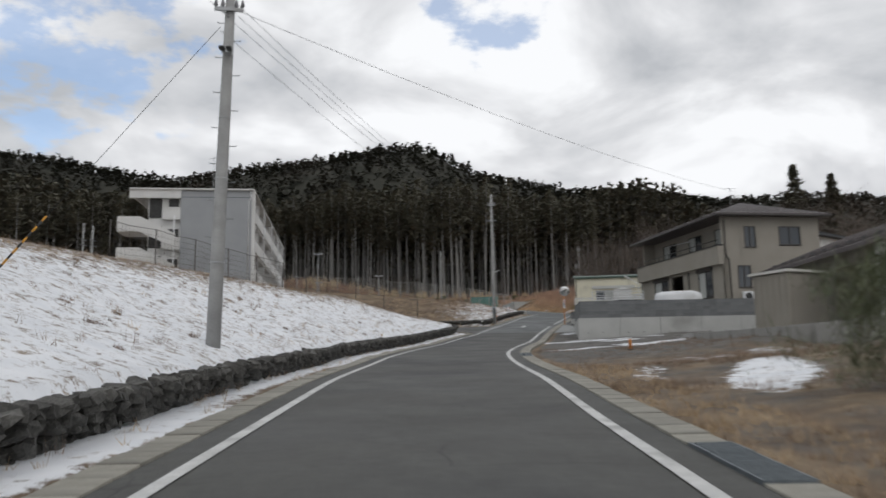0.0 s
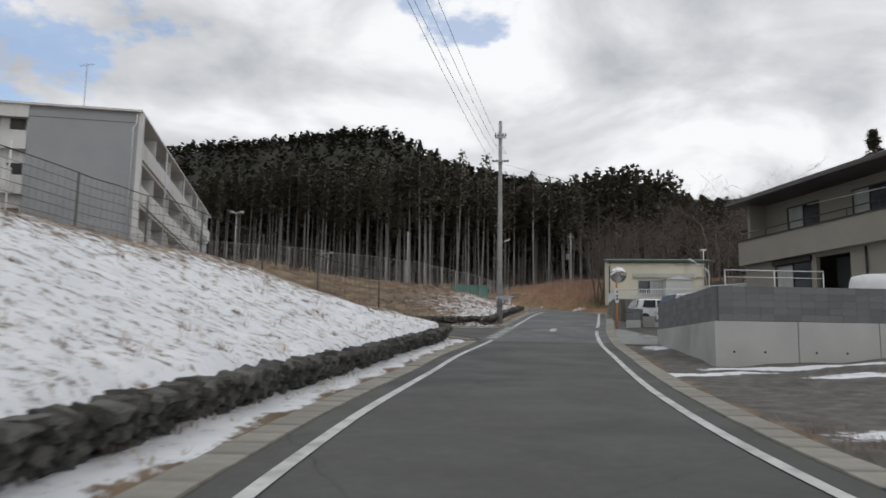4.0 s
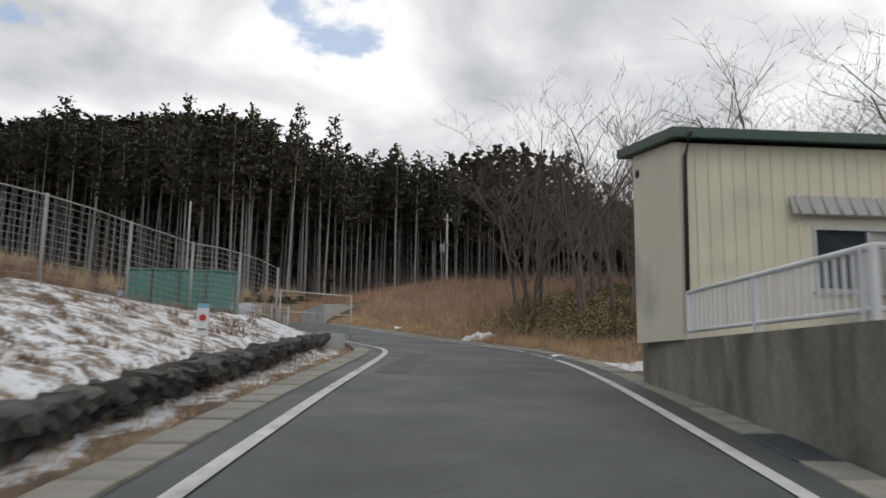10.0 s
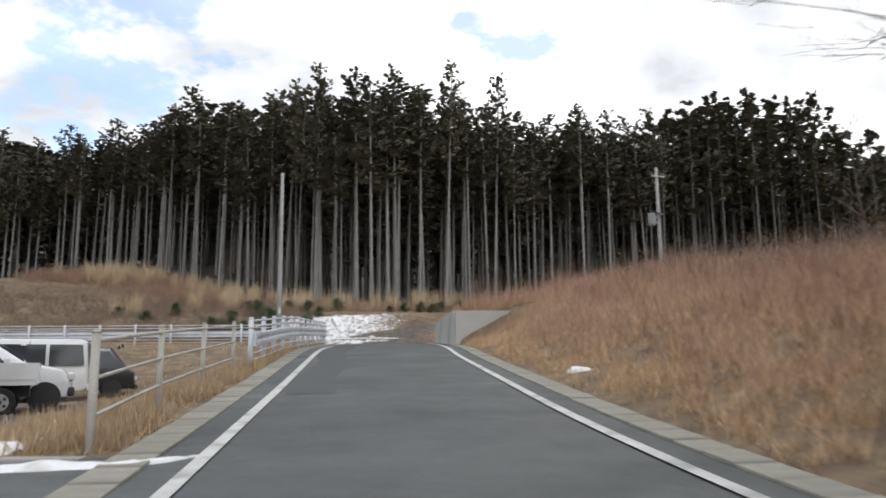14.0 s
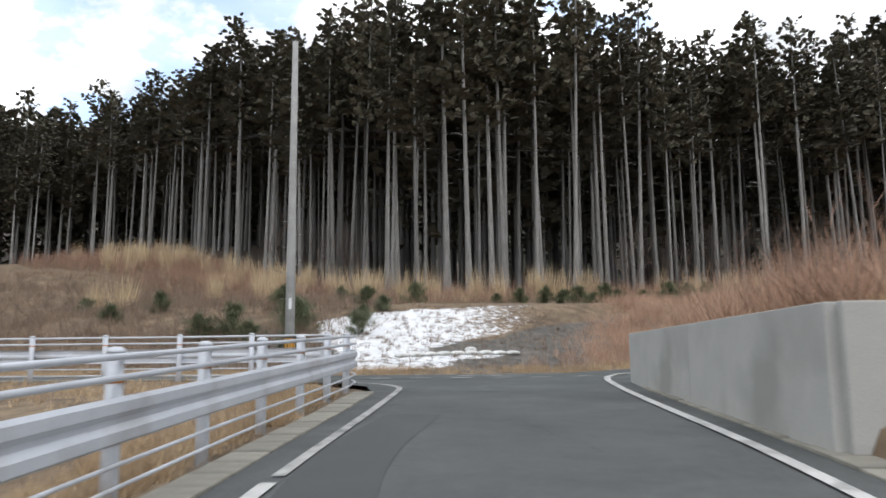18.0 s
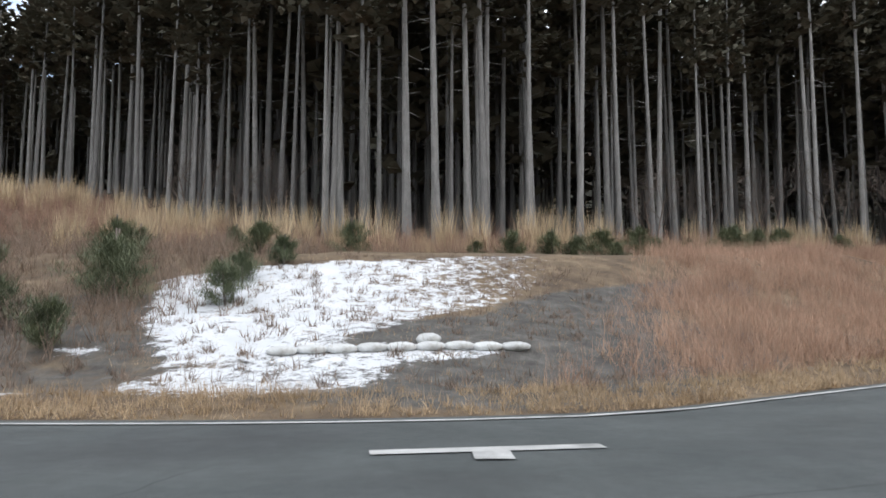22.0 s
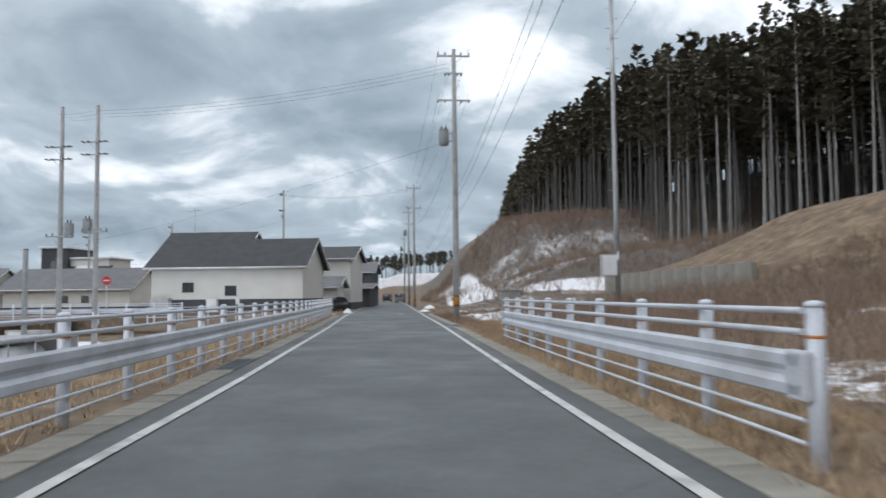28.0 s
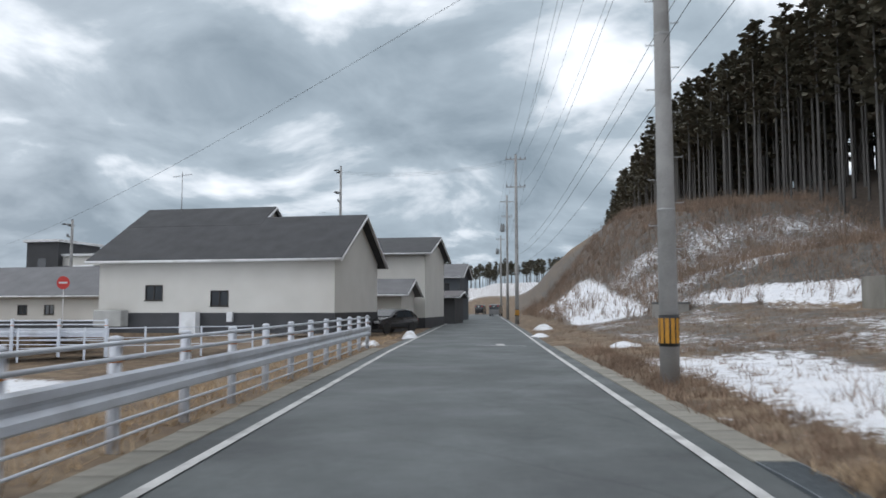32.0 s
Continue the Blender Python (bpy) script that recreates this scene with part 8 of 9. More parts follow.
part("tower_fascia", box(-0.25, 3.55, -0.25, 6.2, 7.7, 7.95, 0.02), WHITE, mh)
wing = part("wing", box(3.3, 8.2, 0.6, 6, 0, 6.4, 0.02), WALL_IVORY, mh)
prism("wing_roof", [(-0.6, 4.6), (0.75, 5.5), (0.75, 5.62), (-0.65, 4.72)], 2.9, 8.6, ROOF_DARK, wing)
prism("roof_snow", [(0.1, 5.2), (0.7, 5.6), (0.7, 5.68), (0.1, 5.28)], 4.2, 6.6, WHITE, wing, "patch of snow left on the roof")
part("wing_fascia", box(3.2, 8.5, 0.4, 6.2, 6.4, 6.62, 0.02), WHITE, wing)
part("porch_wall", box(3.3, 8.2, -0.1, 0.6, 0, 4.6, 0.02), WALL_IVORY, wing)
part("window", box(6.0, 7.2, -0.14, -0.1, 3.2, 4.0), GLASS, wing)
part("stair_window", box(1.2, 2.1, -0.03, 0.0, 4.8, 6.2), GLASS, mh)
gable_house("house", pose(-128.0, 98.5, GZ, 0, 0, 86), 10.5, 8.0, 4.9, 1.0, WALL_IVORY, ROOF_GREY, "ivory and charcoal two-storey house", None, [(3.0, 4.4, 3.0, 4.0), (6.0, 7.4, 3.0, 4.0)])
gable_house("house", pose(-146.0, 108.5, GZ, 0, 0, 86), 9.5, 8.0, 5.4, 1.6, WALL_SLATE, ROOF_GREY, "slate-blue two-storey house with a pale roof", None, [(3.0, 4.4, 3.4, 4.4)])
ub = thing("utility_box", pose(-58.5, 108.5, gz(-58.5, 108.5), 0, 0, 5), "pale metal utility cabinet behind a fence", "cabinet")
part("body", box(0, 0.9, 0, 2.6, 0, 1.6, 0.02), CONCRETE_LIGHT, ub)
part("door", box(0.9, 0.92, 0.2, 1.2, 0.1, 1.5), WHITE, ub)
st = thing("stop_sign", pose(-80.3, 105.2, GZ - 0.1, 0, 0, 96), "round red road sign on a thin white pole", "road sign")
part("pole", tube([(0, 0, 0), (0, 0, 3.6)], 0.03, 8), WHITE, st)
disc = part("disc", tube([(0, -0.04, 3.4), (0, -0.06, 3.4)], 0.42, 24), RED, st)
part("bar", box(-0.28, 0.28, -0.066, -0.06, 3.34, 3.46), WHITE, disc)
car("dark_car", pose(-80.5, 126.6, GZ + 0.1, 0, 0, -115), "sedan", CAR_BLACK, "dark car parked beside the house")
car("dark_truck", pose(-190.0, 124.4, 8.95, 0, 0, 85), "boxvan", CAR_BLACK, "dark truck standing on the road ahead", category="truck")
car("silver_van", pose(-158.0, 129.2, 8.95, 0, 0, 85), "boxvan", CAR_GREY, "grey van stopped at the roadside", category="van")
pipe_fence("street_fence", [(-60, 117.0), (-66, 123.5)], lambda x, y: GZ + 0.0, "low white pipe railing", 0.9, ((0.88, 0.022), (0.5, 0.018), (0.2, 0.018)), 2.0, 0.04, RAIL)
guardrail("guardrail", [(-64.0, 118.0), (-63.0, 104.0), (-62.0, 92.0)], lambda x, y: GZ, "white guardrail along the side road", -1)
# covered gas tanks behind the rail
tk = thing("tank_enclosure", pose(-37.5, 120.4, gz(-37.5, 120.4), 0, 0, 5), "grey mesh pen with round white tanks", "tank pen")
for k in range(4):
    ob = part("tank", tube([(-1.2, 0, 0.75), (-1.05, 0, 0.75), (1.05, 0, 0.75), (1.2, 0, 0.75)], [0.2, 0.5, 0.5, 0.2], 18), WHITE, tk)
    ob.matrix_basis = pose(0.4, -3.2 + k * 1.25, 0)
for k in range(7):
    part("post", tube([(1.9, -4 + k * 0.95, 0), (1.9, -4 + k * 0.95, 1.5)], 0.03, 6), STEEL, tk)
part("top", box(-1.9, 1.95, -4.1, 1.8, 1.45, 1.52), CONCRETE_LIGHT, tk)
part("back", box(-1.9, -1.85, -4.1, 1.8, 0, 1.45), CONCRETE_LIGHT, tk)
mbx = thing("concrete_box", pose(-86.0, 143.2, gz(-86, 143.2), 0, 0, 8), "dark concrete inspection box on snow", "concrete box")
part("body", box(0, 1.4, 0, 2.0, -0.3, 0.9, 0.03), CONCRETE, mbx)
part("lid", box(-0.05, 1.45, -0.05, 2.05, 0.9, 1.0, 0.02), BLOCK, mbx)

# ---------------------------------------------------------------- grass, brush and bushes
rng = np.random.default_rng(5)
GRASS_TAN = island_tint(material("dry_grass", (0.33, 0.235, 0.14), (0.56, 0.425, 0.275), 0.7, 0.9, 0.0, 8), 0.35)
GRASS_RED = island_tint(material("rusty_grass", (0.31, 0.195, 0.135), (0.57, 0.385, 0.275), 0.35, 0.9, 0.0, 8), 0.35)
GRASS_BROWN = island_tint(material("brown_brush", (0.15, 0.105, 0.075), (0.35, 0.255, 0.185), 0.5, 0.9, 0.0, 8), 0.35)
SASA = island_tint(material("bamboo_grass", (0.14, 0.13, 0.05), (0.36, 0.31, 0.15), 0.6, 0.6, 0.0, 8), 0.4)
PINE = island_tint(material("pine_needles", (0.075, 0.095, 0.05), (0.18, 0.20, 0.11), 2.0, 0.7, 0.0, 8), 0.3)
GRASS_STRAW = island_tint(material("straw_grass", (0.40, 0.26, 0.15), (0.68, 0.48, 0.30), 0.5, 0.9, 0.0, 8), 0.35)
TWIG = material("bare_twigs", (0.085, 0.066, 0.055), (0.20, 0.165, 0.14), 3, 0.9, 0.2, 30, random_tint=0.2)


def scatter(n, x0, x1, y0, y1, weight, clump=0.9, place=None):
    """Random places in a field, thinned by a weight and gathered into clumps, off the snow."""
    x, y = rng.uniform(x0, x1, n), rng.uniform(y0, y1, n)
    if place:
        x, y = place(x, y)
    w = weight(x, y)
    snow = ground_cover(x, y)[0]
    w = w * np.clip((0.93 - snow) / 0.45, 0.12, 1)
    if clump:
        w = w * np.clip(0.55 + clump * fbm(x, y, 0.42) + 0.5 * fbm(x + 31, y, 1.7), 0.05, 1)
    keep = rng.uniform(0, 1, n) < w
    return x[keep], y[keep]


def blades(name, x, y, h0, h1, w, lean, mat, label, category="grass"):
    """One thin three-cornered blade for every place."""
    n = len(x)
    z = ground_z(x, y) - 0.02
    h = rng.uniform(h0, h1, n)
    a, b = rng.uniform(0, 6.283, n), rng.uniform(0, 6.283, n)
    ww = w * rng.uniform(0.6, 1.3, n)
    dx, dy = np.cos(a) * ww, np.sin(a) * ww
    ln = h * rng.uniform(0.1, lean, n)
    p = np.empty((n, 3, 3))
    p[:, 0] = np.stack([x - dx, y - dy, z], -1)
    p[:, 1] = np.stack([x + dx, y + dy, z], -1)
    p[:, 2] = np.stack([x + np.cos(b) * ln, y + np.sin(b) * ln, z + h * np.sqrt(np.clip(1 - (ln / h) ** 2, 0.2, 1))], -1)
    f = np.arange(n)[:, None] * 3 + [0, 1, 2]
    tagged(put(name, mesh_from(name, p.reshape(-1, 3).tolist(), f.tolist(), mat)), label, category, kind="stuff")


def tufts(x, y, k, spread):
    """k blades round every place."""
    n = len(x) * k
    r, a = spread * np.sqrt(rng.uniform(0, 1, n)), rng.uniform(0, 6.283, n)
    return np.repeat(x, k) + r * np.cos(a), np.repeat(y, k) + r * np.sin(a)


def lane_side(x, y):
    return left_x(y) - x, x - right_x(y)


def junction_mouth(x, y):
    return (y > 130.0) & (x > np.interp(y, [131, 132.5, 133.5, 134.5, 135.2], [4.1, 3.6, 2.6, 0.5, -1]) - 1.0)


def near_walls(x, y):
    """Keeps the grass off roads, kerbs, paving and walls."""
    dl, dr = lane_side(x, y)
    ok = ((dl > 0.98) | (dr > 1.0)) & (y < south_y(x) - 1.15)
    ok &= ~((y > mouth_y(dl) - 0.5) & (y < 61.25) & (dl > 0))
    ok &= ~((y > 61.55) & (y < 62.2) & (dl > 1.2))
    ok &= ~((dl > 1.85) & (dl < 2.35) & (y < 54))
    ok &= ~((dl > 1.5) & (dl < 2.2) & (y > 61) & (y < 86))
    ok &= ~((dr > 0) & (y > 22) & (y < 84.4))
    ok &= ~((dr > 0) & (dr < 1.35) & (y > 123) & (y < 134))
    ok &= ~((y > 91.6) & (y < 97.7) & (dl > 0))
    ok &= ~junction_mouth(x, y)
    ok &= ~((y > 87.6) & (y < 112) & (dl > 2.2) & (dl < 14))
    return ok


def by_left(y, d):
    return left_x(y) - d, y


def by_right(y, d):
    return right_x(y) + d, y


def by_north(x, v):
    return x, north_y(x) + v


def by_edge(x, v):
    return x, edge_y(x) - v


def by_south(x, v):
    return x, south_y(x) - v


def north_v(x, y):
    return y - north_y(x)


def free(x, y):
    return near_walls(x, y) * 1.0


w = scatter(15000, -4, 131, 0.97, 2.0, lambda x, y: free(x, y) * np.where(y < 53, 0.1, np.where(y < 88, 0.45, 1.0)), 0.5, by_left)
blades("verge_grass", *tufts(*w, 7, 0.07), 0.06, 0.22, 0.006, 0.95, GRASS_TAN, "short dry grass along the lane's verge")
w = scatter(5200, 3, 88, 1.55, 1.95, lambda x, y: ((y < 53) * 0.12 + (y > 62) * 0.5), 0.5, by_left)
blades("wall_foot_grass", *tufts(*w, 9, 0.09), 0.1, 0.36, 0.005, 0.7, GRASS_BROWN, "brown weeds growing against the stone wall")
w = scatter(12000, -4, 131, 1.0, 2.4, free, 0.6, by_right)
blades("verge_grass_right", *tufts(*w, 7, 0.07), 0.06, 0.22, 0.006, 0.95, GRASS_TAN, "short dry grass beside the gutter lids")
w = scatter(13000, -6, 88, 2.3, 13, lambda x, y: free(x, y) * ((y < 58) | (y > 61.2)) * np.where(y > 60, 0.9, 0.30), 0.9, by_left)
blades("bank_grass", *tufts(*w, 11, 0.10), 0.08, 0.24, 0.006, 0.95, GRASS_BROWN, "brown dead grass tufts poking through snow on the bank")
w = scatter(6000, 16, 88, 2.3, 12, lambda x, y: free(x, y) * ((y < 58) | (y > 61.2)) * np.where(y < 58, 0.12, 0.6), 0.9, by_left)
blades("bank_tall_grass", *tufts(*w, 9, 0.12), 0.12, 0.34, 0.006, 0.8, GRASS_TAN, "pale dry grass tufts on the snowy bank")
w = scatter(24000, 84.5, 134, 1.1, 9, free, 0.5, by_right)
blades("hill_grass", *tufts(*w, 8, 0.12), 0.10, 0.42, 0.008, 0.97, GRASS_STRAW, "matted straw-coloured grass on the hillside")
w = scatter(30000, 97, 134, 2.2, 26, lambda x, y: free(x, y) * (0.35 + 0.65 * ss(2.2, 6, lane_side(x, y)[1])), 1.1, by_right)
blades("hill_brush", *tufts(*[a[:13000] for a in w], 8, 0.2), 0.25, 1.0, 0.007, 0.75, GRASS_RED, "rust-brown tall dead grass on the hill")
blades("hill_straw", *tufts(*[a[13000:] for a in w], 8, 0.2), 0.2, 0.8, 0.007, 0.85, GRASS_STRAW, "golden straw-like dead grass mixed over the hill")
w = scatter(15000, -42, 40, 0.72, 2.3, lambda x, y: 0 * x + 1, 0.3, by_north)
blades("road_verge_grass", *tufts(*w, 9, 0.09), 0.08, 0.28, 0.007, 0.97, GRASS_TAN, "dry yellow grass at the foot of the bank")
w = scatter(30000, 5.5, 42, 2.1, 21, lambda x, y: ss(6.5, 9.5, x - 0.25 * (north_v(x, y) - 4)) * (y < edge_y(x) - 4), 0.3, by_north)
blades("bank_red_grass", *tufts(*w, 10, 0.2), 0.3, 0.9, 0.006, 0.9, GRASS_RED, "fine rust-red dead grass covering the bank")
w = scatter(26000, -46, -2, 2.5, 34, lambda x, y: (y < edge_y(x)) * np.where((x > -6) & (north_v(x, y) < 5), 0.35, 1.0), 0.7, by_north)
blades("bank_brush", *tufts(*w, 7, 0.22), 0.25, 1.0, 0.007, 0.8, GRASS_BROWN, "tangled brown brush on the bank by the pole")
w = scatter(7000, -2, 12, 2.4, 14, lambda x, y: 0.25 + 0 * x, 0.9, by_north)
blades("gravel_weeds", *tufts(*w, 6, 0.14), 0.05, 0.2, 0.006, 0.95, GRASS_TAN, "thin dead weeds on gravel below the bank")
w = scatter(14000, -46, 44, -1.2, 7.5, lambda x, y: 0 * x + 1, 1.0, by_edge)
blades("edge_thicket", *tufts(*w, 7, 0.25), 0.3, 1.0, 0.007, 0.8, GRASS_RED, "tall rusty thicket at the foot of the cedars")
w = scatter(1100, -46, 44, 0.0, 8.5, lambda x, y: 0 * x + 1, 1.4, by_edge)
blades("pampas_grass", *tufts(*w, 30, 0.3), 0.5, 1.5, 0.008, 0.6, GRASS_TAN, "tall straw-coloured pampas grass along the forest edge")
w = scatter(13000, -46, 44, 5, 14, lambda x, y: (north_v(x, y) > 8) * 1.0, 0.9, by_edge)
blades("edge_brush", *tufts(*w, 6, 0.22), 0.25, 1.0, 0.006, 0.8, GRASS_BROWN, "tangled brown undergrowth below the cedars")
w = scatter(17000, -90, -26, 0.8, 14, lambda x, y: 0 * x + 0.5, 0.9, by_north)
blades("field_grass", *tufts(*w, 6, 0.2), 0.06, 0.26, 0.008, 0.95, GRASS_BROWN, "sparse brown stubble on the snowy field")
w = scatter(16000, -62, -27, 0.75, 9, lambda x, y: np.where(north_v(x, y) < 1.8, 1.0, 0.16), 1.2, by_north)
blades("field_tufts", *tufts(*w, 9, 0.11), 0.08, 0.34, 0.008, 0.95, GRASS_BROWN, "dark brown tussocks of dead grass by the street")
w = scatter(15000, -150, -70, 3, 34, lambda x, y: (y < edge_y(x) + 2) * (x - 0.8 * (north_v(x, y) - 15) < -82) * 1.0, 0.8, by_north)
blades("knoll_brush", *tufts(*w, 6, 0.35), 0.5, 1.3, 0.016, 0.7, GRASS_BROWN, "dull brown brush covering the knoll")
w = scatter(12000, -75, 3, 1.0, 7, lambda x, y: (lane_side(x, y)[0] > 1.0) * ~junction_mouth(x, y) * 1.0, 0.7, by_south)
blades("south_verge_grass", *tufts(*w, 6, 0.1), 0.08, 0.3, 0.008, 0.95, GRASS_TAN, "dry grass below the street guardrail")
w = scatter(9000, -60, 9, 98, 133, lambda x, y: (lane_side(x, y)[0] > 1.2) * ((y > 114) | (lane_side(x, y)[0] > 14) | (lane_side(x, y)[0] < 2.6)) * (south_y(x) - y > 1.0) * ~junction_mouth(x, y) * 0.8, 0.8)
blades("lot_grass", *tufts(*w, 8, 0.16), 0.1, 0.4, 0.01, 0.9, GRASS_TAN, "dead grass at the edge of the vehicle lot")
w = scatter(6500, 98, 131, 1.05, 3.2, lambda x, y: ~junction_mouth(x, y) * 1.0, 0.4, by_left)
blades("fence_grass", *tufts(*w, 9, 0.12), 0.1, 0.4, 0.007, 0.9, GRASS_TAN, "orange-tan dead grass under the pipe fence")
w = scatter(20000, -6, 34, 1.0, 9, lambda x, y: ss(-0.4, 0.4, fbm(x, y, 2.3)) * np.where(y > 22, 0.5, 1.0), 0.9, by_right)
blades("dirt_lot_grass", *tufts(*w, 7, 0.12), 0.05, 0.22, 0.006, 0.95, GRASS_BROWN, "dead weeds on the dirt lot")



BRUSH = island_tint(material("bramble", (0.14, 0.105, 0.082), (0.31, 0.235, 0.18), 0.5, 0.9, 0.0, 8), 0.35)
BRUSH_RED = island_tint(material("red_bramble", (0.22, 0.13, 0.095), (0.44, 0.28, 0.205), 0.4, 0.9, 0.0, 8), 0.35)
PAMPAS = island_tint(material("pampas", (0.40, 0.30, 0.18), (0.66, 0.53, 0.35), 0.8, 0.9, 0.0, 8), 0.25)


def brush(name, x, y, h0, h1, k, spread, w, mat, label):
    """Leafless shrubs: k arching stems from each foot, each with side twigs."""
    n = len(x) * k
    h = np.repeat(rng.uniform(h0, h1, len(x)), k) * rng.uniform(0.55, 1.1, n)
    bx, by = np.repeat(x, k) + rng.normal(0, 0.08, n), np.repeat(y, k) + rng.normal(0, 0.08, n)
    a = rng.uniform(0, 6.283, n)
    r = h * spread * rng.uniform(0.1, 1.0, n)
    foot = np.stack([bx, by, ground_z(bx, by) - 0.03], -1)
    tip = foot + np.stack([r * np.cos(a), r * np.sin(a), h], -1)
    starts, ends, widths = [foot], [tip], [np.full(n, w)]
    for q in range(4):
        u = rng.uniform(0.25, 0.9, n)[:, None]
        p = foot * (1 - u) + tip * u
        b = rng.uniform(0, 6.283, n)
        ln = (h * rng.uniform(0.2, 0.5, n))[:, None]
        starts.append(p)
        ends.append(p + ln * np.stack([np.cos(b) * 0.75, np.sin(b) * 0.75, rng.uniform(-0.1, 0.9, n)], -1))
        widths.append(np.full(n, w * 0.6))
    p0, p1, ww = np.concatenate(starts), np.concatenate(ends), np.concatenate(widths)
    c = rng.uniform(0, 6.283, len(p0))
    side = np.stack([np.cos(c), np.sin(c), 0 * c], -1) * ww[:, None]
    p = np.stack([p0 - side, p0 + side, p1], 1).reshape(-1, 3)
    f = np.arange(len(p0))[:, None] * 3 + [0, 1, 2]
    tagged(put(name, mesh_from(name, p.tolist(), f.tolist(), mat)), label, "brush", kind="stuff")


w = scatter(3600, -46, -1.5, 2.6, 30, lambda x, y: (y < edge_y(x)) * np.where(north_v(x, y) < 4.5, 0.5, 1.0), 0.8, by_north)
brush("bramble_bank", *w, 0.5, 1.3, 8, 0.75, 0.012, BRUSH, "grey-brown leafless brambles on the bank")
w = scatter(2600, -46, 44, -1.0, 9.5, lambda x, y: 0 * x + 1, 0.9, by_edge)
brush("bramble_edge", *w, 0.6, 1.9, 8, 0.5, 0.012, BRUSH_RED, "red-brown leafless shrubs below the cedars")
w = scatter(1500, -46, -9, 0.0, 14, lambda x, y: (north_v(x, y) > 6) * 1.0, 1.2, by_edge)
brush("bramble_west", *w, 0.8, 2.0, 9, 0.55, 0.012, BRUSH_RED, "red-brown shrubs along the crest of the bank")
w = scatter(1500, 95, 123, 4.5, 22, free, 1.0, by_right)
brush("bramble_hill", *w, 0.5, 1.4, 8, 0.7, 0.010, BRUSH_RED, "rust-brown leafless shrubs on the hill")
w = scatter(900, 96, 123, 7, 21, free, 1.3, by_right)
brush("hill_crest_brush", *w, 0.7, 1.9, 8, 0.6, 0.011, BRUSH, "dark leafless shrubs along the top of the hill")
w = scatter(900, 87, 112, 1.8, 9, free, 1.0, by_right)
brush("bramble_verge", *w, 0.2, 0.55, 7, 0.95, 0.007, BRUSH, "low brown weeds beside the lane")
w = scatter(2400, -150, -70, 4, 34, lambda x, y: (y < edge_y(x) + 2) * (x - 0.8 * (north_v(x, y) - 15) < -80) * 1.0, 0.9, by_north)
brush("bramble_knoll", *w, 0.6, 1.9, 7, 0.7, 0.022, BRUSH, "dark leafless brush covering the knoll")
w = scatter(500, -8, 9, 2.2, 14, lambda x, y: 0 * x + 0.6, 0.8, by_north)
brush("gravel_brush", *w, 0.15, 0.5, 7, 0.9, 0.006, BRUSH, "dead weed stalks standing in the snow")
x, y = rng.uniform(-4, 8, 420), rng.uniform(143, 154.5, 420)
blades("snow_tufts", *tufts(x, y, 20, 0.13), 0.06, 0.30, 0.010, 0.95, BRUSH, "dead weeds sticking out of the snowy bank")
w = scatter(420, 0, 52, 2.6, 11, lambda x, y: 0 * x + 1, 1.0, by_left)
blades("bank_clods", *tufts(*w, 34, 0.12), 0.05, 0.16, 0.014, 0.97, BRUSH, "dark clumps of dead weeds on the snowy bank")
w = scatter(620, 62, 87, 2.5, 8, lambda x, y: 0 * x + 1, 1.0, by_left)
blades("upper_bank_clods", *tufts(*w, 34, 0.13), 0.05, 0.18, 0.014, 0.97, BRUSH, "round clods of dead weeds on the snowy bank")
w = scatter(60, 2, 50, 2.6, 9, lambda x, y: 0 * x + 1, 0.8, by_left)
brush("bank_shrubs", *w, 0.2, 0.45, 9, 0.8, 0.008, BRUSH, "small brown shrubs poking out of the snow")
w = scatter(1500, 124.4, 133.2, 1.5, 13, lambda x, y: 0 * x + 1, 0.5, by_right)
blades("wall_top_grass", *tufts(*w, 16, 0.22), 0.5, 1.5, 0.010, 0.85, GRASS_RED, "tall rust-red grass above the concrete wall")
w = scatter(260, 124.4, 133.2, 1.6, 12, lambda x, y: 0 * x + 1, 0.5, by_right)
brush("wall_top_brush", *w, 0.8, 1.9, 8, 0.6, 0.010, BRUSH_RED, "leafless red-brown shrubs above the concrete wall")
w = scatter(520, 87, 99, 2.4, 15, lambda x, y: 0 * x + 1, 0.7, by_right)
brush("bramble_trees", *w, 0.5, 1.5, 8, 0.6, 0.009, BRUSH, "grey-brown leafless shrubs round the bare trees")
# pampas clumps that stand out above the brush
px, py = by_edge(np.append(rng.uniform(-44, 42, 58), rng.uniform(-40, -10, 22)), np.append(rng.uniform(0.5, 8.5, 58), rng.uniform(1, 13, 22)))
px, py = np.append(px, [-19.5, -21.5, -20.2, -6.5, -5.6]), np.append(py, [158.5, 159.5, 161.0, 163.5, 165.0])
blades("pampas_clumps", *tufts(px, py, 170, 0.42), 1.1, 2.5, 0.012, 0.5, PAMPAS, "pale fans of tall pampas grass")
blades("pampas_plumes", *tufts(px, py, 26, 0.5), 2.0, 2.9, 0.03, 0.3, PAMPAS, "feathery plumes of the pampas grass")


